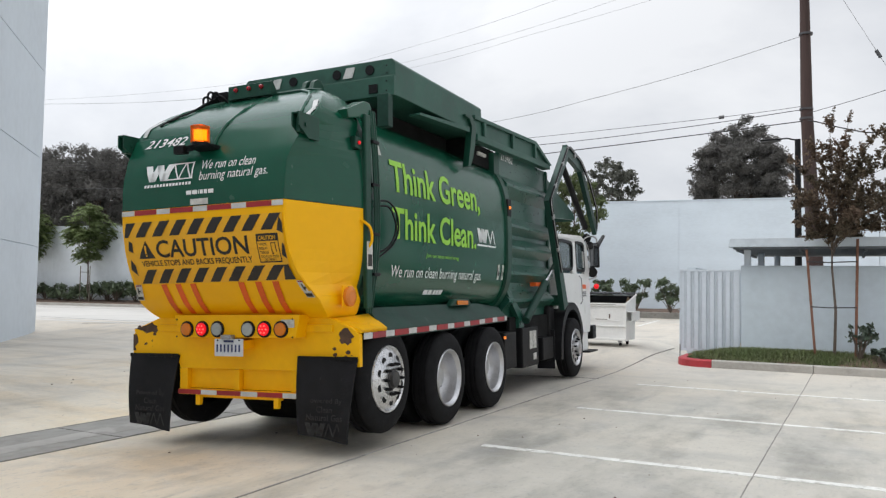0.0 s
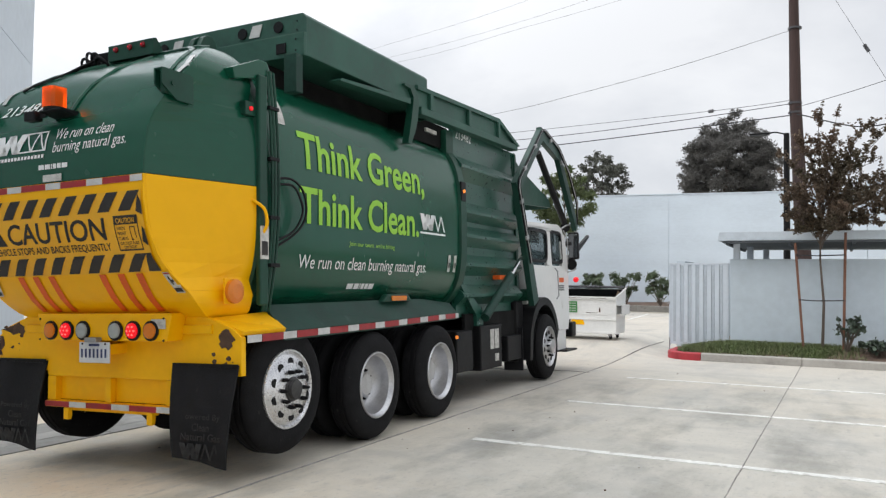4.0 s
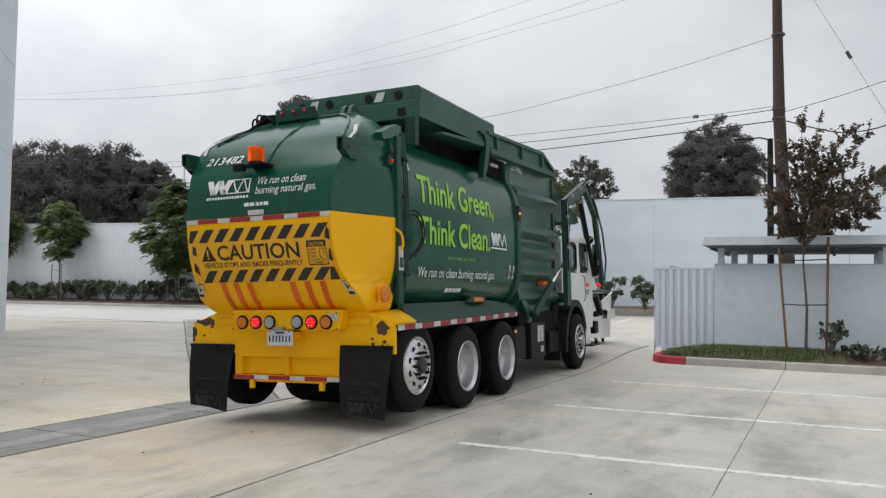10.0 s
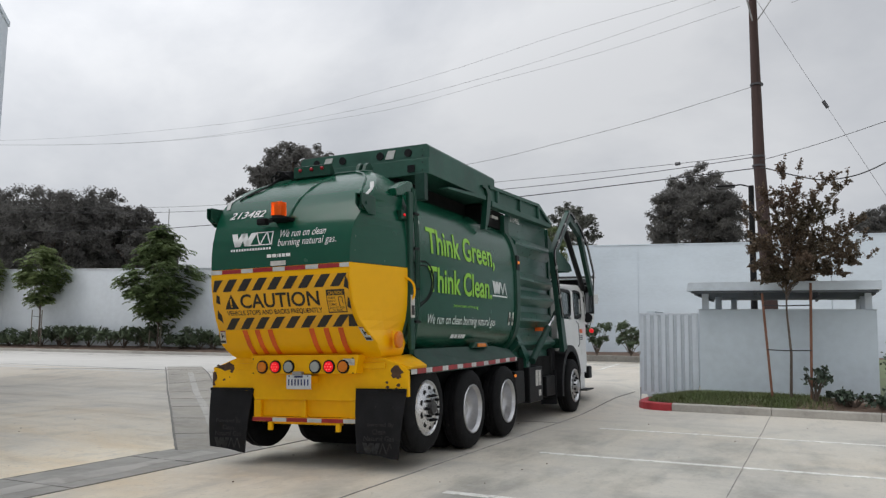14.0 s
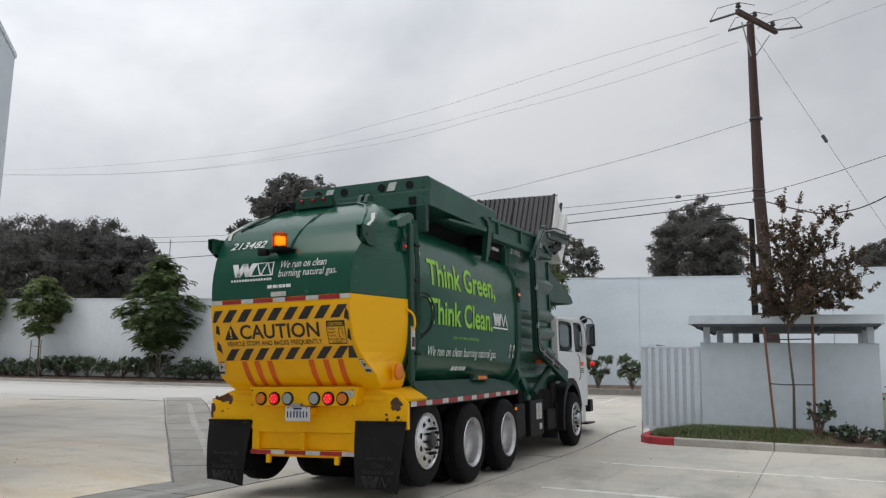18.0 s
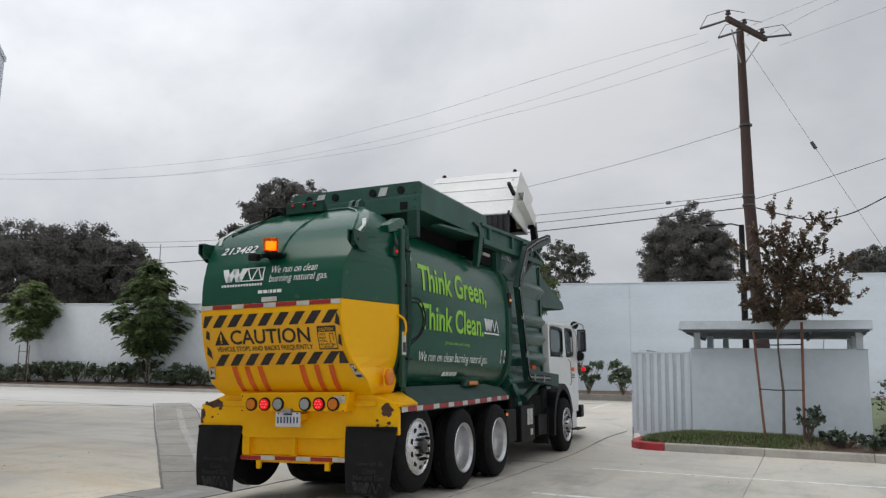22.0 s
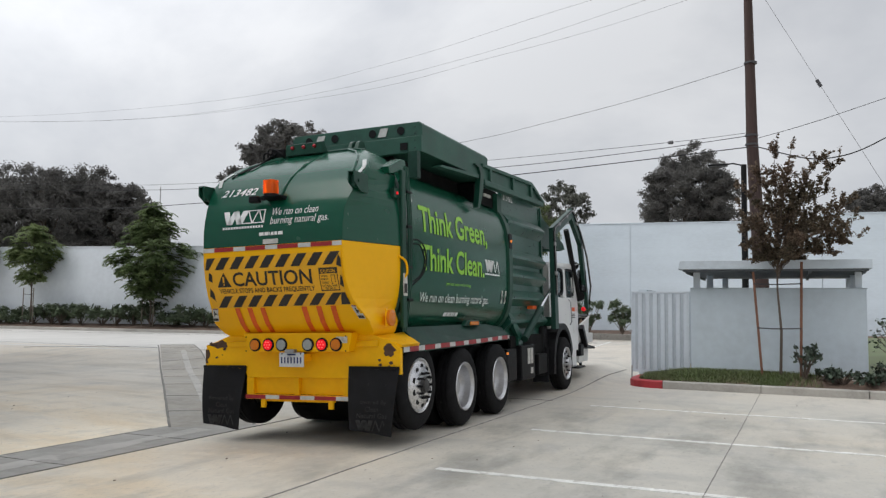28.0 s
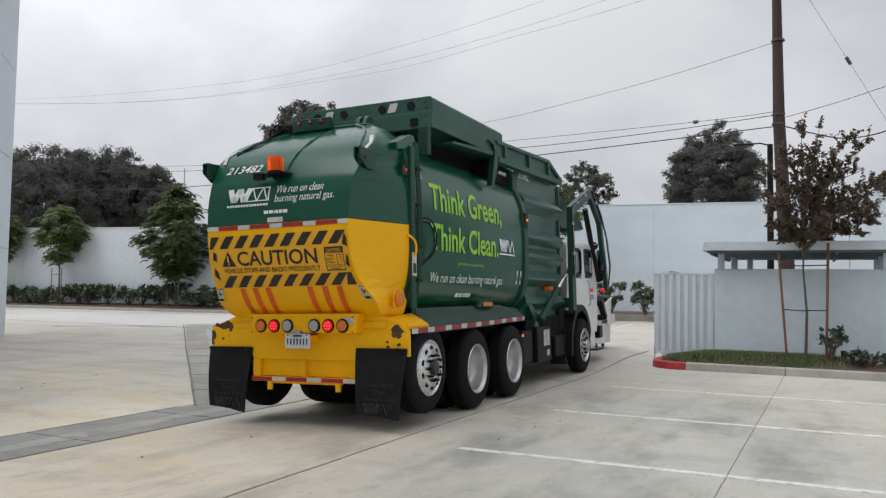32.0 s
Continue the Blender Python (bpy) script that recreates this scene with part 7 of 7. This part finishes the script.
for s in (-1, 1):
    x0, x1 = sorted((1.08 * s, 1.165 * s))
    bm = bmesh.new()
    bar(bm, (0.02, -0.14), (0.03, 1.74), 0.23, 0.18, x0, x1)
    bar(bm, (-0.05, 1.665), (1.47, 2.175), 0.18, 0.18, x0 + 0.001, x1 - 0.001)
    bar(bm, (1.36, 2.20), (2.25, 1.60), 0.18, 0.18, x0, x1)
    bar(bm, (2.15, 1.72), (2.66, 0.22), 0.18, 0.15, x0 + 0.002, x1 - 0.002)
    part("lift_arm", bm, ARM_GREEN, lift, "dark green bent lift arm")
    xs_ = x1 + 0.012 if s > 0 else x0 - 0.012
    # the STEEL tube is added as the bright highlight along the black hoses
    for o, mat in ((-0.005, BLACK_PART), (0.032, STEEL), (0.066, BLACK_PART)):
        run = [(xs_, 0.0 + o, 0.5), (xs_, -0.04 + o, 1.66), (xs_, 0.02 + o, 1.76), (xs_, 1.36 + o, 2.22), (xs_, 1.50 + o, 2.19), (xs_, 2.10 + o, 1.78), (xs_ + 0.05 * s, 2.34 + o, 1.30), (xs_ + 0.06 * s, 2.55 + o, 0.70), (xs_, 2.64, 0.30)]
        part("arm_hose" if mat is BLACK_PART else "arm_pipe", T(run, 0.013, 6), mat, lift)
    part("arm_ram", T([(1.0 * s, 1.55, 1.85), (1.0 * s, 2.45, 0.40)], 0.055, 10), BLACK_PART, lift)
    for u, v in ((0.0, 0.9), (0.0, 1.45), (0.35, 1.86), (0.95, 2.06), (1.75, 1.98), (2.20, 1.52)):
        part("hose_clamp", B(min(x1 if s > 0 else x0, (x1 if s > 0 else x0) + 0.03 * s), max(x1 if s > 0 else x0, (x1 if s > 0 else x0) + 0.03 * s), u - 0.05, u + 0.05, v - 0.03, v + 0.03, 0.004), STEEL, lift)
# fork frame: its origin lies at the mouth of the bin's fork pockets
fork = part("fork_frame", T([(-0.98, -0.12, 0), (0.98, -0.12, 0)], 0.05, 12), BLACK_PART, lift, "black fork frame")
for s in (-1, 1):
    x0, x1 = sorted((0.885 * s, 0.935 * s))
    bm = bmesh.new()
    bar(bm, (-0.16, 0.0), (1.16, 0.0), 0.13, 0.05, x0, x1)
    part("fork", bm, BLACK_PART, fork, "black lifting fork")
    x0, x1 = sorted((0.94 * s, 1.05 * s))
    bm = bmesh.new()
    bar(bm, (-0.05, 0.0), (-0.42, 0.40), 0.09, 0.13, x0, x1)
    part("fork_link", bm, BLACK_PART, fork)

# arm cylinders: barrel on the chassis, chrome rod to the arm
cylinders = []
CYL_FOOT, CYL_PIN = (5.10, 1.04), (0.03, 0.63)
for s in (-1, 1):
    barrel = part("cylinder", T([(0, 0, 0), (0, 1.12, 0)], 0.06, 12), GREEN_DUSTY, truck, "dusty green hydraulic cylinder")
    rod = part("cylinder_rod", T([(0, 0.0, 0), (0, -1.08, 0)], 0.028, 10), CHROME, truck, "chrome cylinder rod")
    cylinders.append((barrel, rod, 1.065 * s))


# ---- the white bin with its lids ----
bin_white = thing("dumpster", "white steel front-load dumpster with black plastic lids, on casters", "dumpster")
W, D = 0.845, 0.83
SIDE = [(0.0, 0.12), (D - 0.04, 0.12), (D + 0.06, 1.12), (0.0, 0.93)]
for s in (-1, 1):
    part("side_wall", P(SIDE, (W - 0.012) * s, W * s), DUMP_WHITE, bin_white)
    x0, x1 = sorted(((W + 0.002) * s, (W + 0.125) * s))
    bm = bmesh.new()
    for za, zb in ((0.555, 0.565), (0.755, 0.765)):
        box(bm, x0, x1, 0.03, 0.74, za, zb)
    box(bm, x0 if s < 0 else x1 - 0.01, x0 + 0.01 if s < 0 else x1, 0.03, 0.74, 0.566, 0.754)
    part("fork_pocket", bm, DUMP_WHITE, bin_white, "white steel fork pocket")
    part("pocket_flare", P([(0.0, 0.53), (0.03, 0.555), (0.03, 0.765), (0.0, 0.79)], x1 + 0.001 if s > 0 else x0 - 0.011, x1 + 0.011 if s > 0 else x0 - 0.001), DUMP_WHITE, bin_white)
    part("rim_flange", T([(W * s, -0.01, 0.935), (W * s, D + 0.06, 1.13)], 0.022, 8), DUMP_WHITE, bin_white)
    for y in (0.06, 0.66):
        part("caster_fork", B(0.70 * s - 0.035, 0.70 * s + 0.035, y - 0.045, y + 0.045, 0.07, 0.118, 0.006), STEEL, bin_white)
        part("caster_wheel", lathe(bmesh.new(), [(-0.022, 0.045), (-0.018, 0.070), (0.018, 0.070), (0.022, 0.045)], 18, "x", (0.70 * s, y + 0.04, 0.070)), RUBBER, bin_white)
xa, xb = -W + 0.012, W - 0.012
part("floor", B(xa, xb, 0.0, D - 0.05, 0.12, 0.135), DUMP_WHITE, bin_white)
part("front_wall", B(xa, xb, 0.0, 0.012, 0.136, 0.93), DUMP_WHITE, bin_white)
part("back_wall", P([(D - 0.052, 0.12), (D - 0.04, 0.12), (D + 0.06, 1.12), (D + 0.048, 1.12)], xa, xb), DUMP_WHITE, bin_white)
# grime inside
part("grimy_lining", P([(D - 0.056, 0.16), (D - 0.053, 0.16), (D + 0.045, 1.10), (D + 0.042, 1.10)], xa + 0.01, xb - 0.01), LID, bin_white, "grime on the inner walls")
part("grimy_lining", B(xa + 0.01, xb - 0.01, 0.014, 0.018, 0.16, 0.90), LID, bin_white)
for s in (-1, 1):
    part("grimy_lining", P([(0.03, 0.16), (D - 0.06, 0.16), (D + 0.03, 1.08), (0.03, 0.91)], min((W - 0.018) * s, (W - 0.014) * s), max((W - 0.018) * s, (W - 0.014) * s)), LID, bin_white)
part("torn_cardboard", P([(0.20, 0.60), (0.48, 0.58), (0.50, 1.04), (0.36, 1.09), (0.22, 0.99)], W - 0.06, W - 0.045), CARD, bin_white, "brown cardboard caught inside")
part("torn_cardboard", P([(0.50, 0.45), (0.72, 0.50), (0.66, 0.96), (0.55, 0.90)], W - 0.10, W - 0.085), CARD, bin_white)
for z in (0.24, 0.48, 0.78):
    y = D - 0.04 + 0.1 * (z - 0.12)
    part("back_rib", P([(y, z), (y + 0.012, z + 0.006), (y + 0.014, z + 0.026), (y + 0.003, z + 0.032)], -W, W), DUMP_WHITE, bin_white)
part("front_rib", B(-W - 0.01, W + 0.01, -0.03, -0.001, 0.88, 0.945, 0.006), DUMP_WHITE, bin_white)
part("front_rib", B(-W, W, -0.018, -0.001, 0.42, 0.45, 0.004), DUMP_WHITE, bin_white)
part("front_rib", B(-W, W, -0.022, -0.001, 0.125, 0.17, 0.004), DUMP_WHITE, bin_white)
part("hinge_rod", T([(-W - 0.03, D + 0.08, 1.15), (W + 0.03, D + 0.08, 1.15)], 0.016, 8), STEEL, bin_white)
part("green_decal", B(-0.40, -0.04, -0.012, -0.003, 0.58, 0.83), DECAL_GREEN, bin_white, "green label with pale bars")
for k in range(4):
    for i in range(3):
        part("decal_bar", B(-0.38 + 0.11 * i, -0.29 + 0.11 * i, -0.016, -0.0125, 0.61 + k * 0.055, 0.63 + k * 0.055), STICKER, bin_white)
part("logo_block", P([(-0.34, 0.31), (-0.24, 0.31), (-0.18, 0.42), (-0.38, 0.42)], -0.010, -0.002, axis="y"), SIGN_BLACK, bin_white)
part("logo_block", P([(-0.15, 0.31), (0.13, 0.31), (0.10, 0.42), (-0.18, 0.42)], -0.010, -0.002, axis="y"), YELLOW, bin_white)
part("rust_scrape", B(-0.5, 0.62, -0.0315, -0.0302, 0.905, 0.914), RUST, bin_white)
part("rust_scrape", B(0.16, 0.42, -0.004, -0.001, 0.575, 0.585), RUST, bin_white)
part("front_seam", B(-0.3, 0.70, -0.008, -0.001, 0.545, 0.560, 0.002), DUMP_WHITE, bin_white)
part("rust_scrape", B(0.46, 0.49, -0.004, -0.001, 0.60, 0.70), RUST, bin_white)
for x in (-W + 0.02, W - 0.05):
    part("lid_lug", P([(D + 0.062, 1.10), (D + 0.11, 1.10), (D + 0.11, 1.17), (D + 0.07, 1.20), (D + 0.062, 1.17)], x, x + 0.03), BLACK_PART, bin_white)
lids = []
for x0, x1 in ((-0.83, -0.008), (0.008, 0.83)):
    # one corrugated sheet
    outline, under = [], []
    n = 8
    step = (x1 - x0) / n
    for k in range(n):
        a = x0 + k * step
        for f, h in ((0.0, 0.0), (0.30, 0.0), (0.42, 0.028), (0.80, 0.028), (0.92, 0.0)):
            outline.append((a + f * step, 0.006 + h))
            under.append((a + f * step, -0.006 + h))
    outline.append((x1, 0.006))
    under.append((x1, -0.006))
    bm = P(outline + under[::-1], -0.92, -0.01, axis="y")
    lids.append(part("lid", bm, LID, bin_white, "ribbed black plastic lid"))


# small bolts on the flaps, the roof cover and the light box
bolt = part("bolt", L([(0.0, 0.008), (-0.005, 0.008), (-0.007, 0.004)], 8, "y"), BLACK_PART, truck)
spots = [(c + u, 0.048, 0.866) for c in (0.95, -1.053) for u in (-0.25, -0.15, -0.05, 0.05, 0.15, 0.25)]
spots += [(x, 1.188, z) for x in (-0.93, 0.95) for z in (3.52, 3.62)] + [(0.93, 1.236, z) for z in (3.72, 3.80)]
spots += [(x, -0.077, z) for x in (-0.64, 0.68) for z in (1.06, 1.22)] + [(x, -0.101, 1.03) for x in (-0.13, 0.115)]
for k, p in enumerate(spots):
    piece = bolt if k == 0 else new("bolt", bolt.data)
    piece.parent = truck
    piece.matrix_basis = Matrix.Translation(p)
part("warning_sticker", B(1.101, 1.105, 0.50, 0.60, 1.66, 1.92), STICKER, truck, "white warning sticker")
part("sticker_print", B(1.1055, 1.108, 0.515, 0.585, 1.69, 1.80), SIGN_BLACK, truck)

# the roof gear sits a little to the right of the middle
for ob in list(truck.children):
    if ob.name.split(".")[0] in ("roof_cover", "cover_post", "slide_rail", "rail_bracket", "under_cover", "hopper_rail", "hopper_panel", "rail_top", "rail_post", "hopper_cross"):
        for piece in [ob, *ob.children]:
            piece.data.transform(Matrix.Translation((0.065, 0, 0.008)))


# ---- what moves ----
LIFT_ROWS = ((0, 24), (3.5, 24), (4.0, 21), (5.0, 5), (5.5, 1), (6, 1), (12.7, 1), (13.0, 4), (13.5, 11), (14.0, 18), (14.5, 25), (15.5, 42), (16.5, 58), (17.2, 66), (17.6, 70), (18, 74), (18.5, 78), (19, 82), (19.6, 85), (20, 87), (23.2, 86), (23.6, 75), (24, 60), (24.4, 52), (24.8, 43), (25.2, 36), (25.5, 31), (26.5, 13), (27.5, 3), (28, 1), (32, 1))
BIN_ROWS = ((0, 0.0, 11.80, 0.27, 0), (12.7, 0.0, 11.80, 0.27, 0), (13.0, 0.0, 11.78, 0.40, 0), (13.5, 0.0, 11.74, 1.05, 0), (14.0, 0.0, 11.62, 1.60, 3), (14.5, 0.0, 11.42, 2.06, 7), (15.5, 0.0, 10.95, 2.55, 12), (16.5, 0.0, 10.45, 2.82, 17), (17.0, 0.0, 10.05, 3.11, 30), (17.4, 0.0, 9.95, 3.24, 42), (18, 0.0, 9.82, 3.48, 58), (18.5, 0.0, 9.55, 3.64, 66), (19, 0.0, 9.36, 3.88, 78),
            (19.5, 0.0, 9.03, 4.42, 108), (20, 0.0, 8.70, 4.75, 134.5), (21, 0.0, 8.45, 4.84, 150.5), (22, 0.0, 8.42, 4.83, 154.5), (22.4, 0.0, 8.50, 4.82, 152), (23.2, 0.0, 8.62, 4.76, 143), (23.5, 0.0, 9.38, 4.42, 118), (24, 0.0, 9.98, 3.93, 88), (24.5, 0.0, 10.50, 3.59, 82), (25.0, 0.0, 10.95, 3.22, 76), (25.2, 0.0, 11.10, 3.02, 73), (25.5, 0.0, 11.32, 2.62, 66), (26.1, 0.0, 11.60, 1.85, 40), (26.7, 0.0, 11.76, 1.05, 10), (27.3, 0.0, 11.80, 0.30, 0), (28, 0.0, 11.80, 0.27, 0), (32, 0.0, 11.80, 0.27, 0))
LID_ROWS = ((0, 1), (12, 1), (16.5, 4), (18, 10), (19.3, 14), (19.6, -5), (20.0, -45), (21, -62), (23.2, -52), (23.6, -15), (24, 8), (24.3, 12), (25.5, 5), (27.3, 1), (32, 1))
LIT = (0, 1.5, 3, 5.5, 6.5, 8, 9, 10.5, 11, 11.5, 13, 13.5, 17, 17.5, 18, 19.5, 20, 22, 22.5, 24, 24.5, 25, 28.5, 29, 30.5, 31, 31.5)


def motions():
    # the yard falls to the gutter, so the truck leans two degrees to its left
    lean = Matrix.Translation((1.0, 0, 1.9)) @ Matrix.Rotation(radians(-2.0), 4, "Y") @ Matrix.Translation((-1.0, 0, -1.9))
    rows = [(t, pose(x, y, 0, 0, 0, turn) @ lean) for t, x, y, turn in TRUCK_ROWS]
    walk(truck, rows)
    for ob, x, y, z in rolling:
        walk(ob, [(t, pose(x, y, z, -math.degrees(dist / 0.505))) for t, _, dist, _ in TRUCK_ROWS])
    walk(lift, [(t, pose(0, *PIV, a)) for t, a in LIFT_ROWS])
    for barrel, rod, x in cylinders:
        rb, rr = [], []
        for t, a in LIFT_ROWS:
            c, s = math.cos(radians(a)), math.sin(radians(a))
            py, pz = PIV[0] + CYL_PIN[0] * c - CYL_PIN[1] * s, PIV[1] + CYL_PIN[0] * s + CYL_PIN[1] * c
            tilt = math.degrees(math.atan2(pz - CYL_FOOT[1], py - CYL_FOOT[0]))
            rb.append((t, pose(x, *CYL_FOOT, tilt)))
            rr.append((t, pose(x, py, pz, tilt)))
        walk(barrel, rb)
        walk(rod, rr)
    walk(bin_white, [(t, pose(x, y, z, a)) for t, x, y, z, a in BIN_ROWS])
    lift_at, bin_at = table(LIFT_ROWS), table([(r[0], r[4]) for r in BIN_ROWS])
    bin_y, bin_z = table([(r[0], r[2]) for r in BIN_ROWS]), table([(r[0], r[3]) for r in BIN_ROWS])
    rows = []
    for t in sorted({0.0, 32.0} | {r[0] for r in LIFT_ROWS + BIN_ROWS if 12.7 <= r[0] <= 27.3}):
        # in the pockets while the bin is carried, else held level at the arm's end
        at = Matrix.Translation((0, bin_y(t) - 1.994, bin_z(t))) @ Matrix.Rotation(radians(bin_at(t)), 4, "X") @ Matrix.Translation((0, 0.0, 0.66))
        hold = pose(0, *PIV, lift_at(t)).inverted() @ at
        if t in (0.0, 32.0):
            hold = pose(0, 9.806 - PIV[0], 0.93 - PIV[1])
        rows.append((t, hold))
    walk(fork, rows)
    for lid in lids:
        walk(lid, [(t, pose(0, D + 0.08, 1.155, a)) for t, a in LID_ROWS])
    turn, rows = 0.0, []
    t = 0.0
    while t <= 32.01:
        near = min(LIT, key=lambda q: abs(q - t))
        want = 0.0 if abs(near - t) < 0.26 else 180.0
        step = (want - turn) % 360
        if t > 0 and step:
            for k in (1, 2):
                rows.append((t - 0.3 + 0.1 * k, pose(-0.05, -0.43, 2.855, 0, 0, turn + step * k / 3 + 48)))
        turn += step
        rows.append((t, pose(-0.05, -0.43, 2.855, 0, 0, turn + 48)))
        t = round(t + 0.5, 2)
    walk(beacon, rows)


motions()
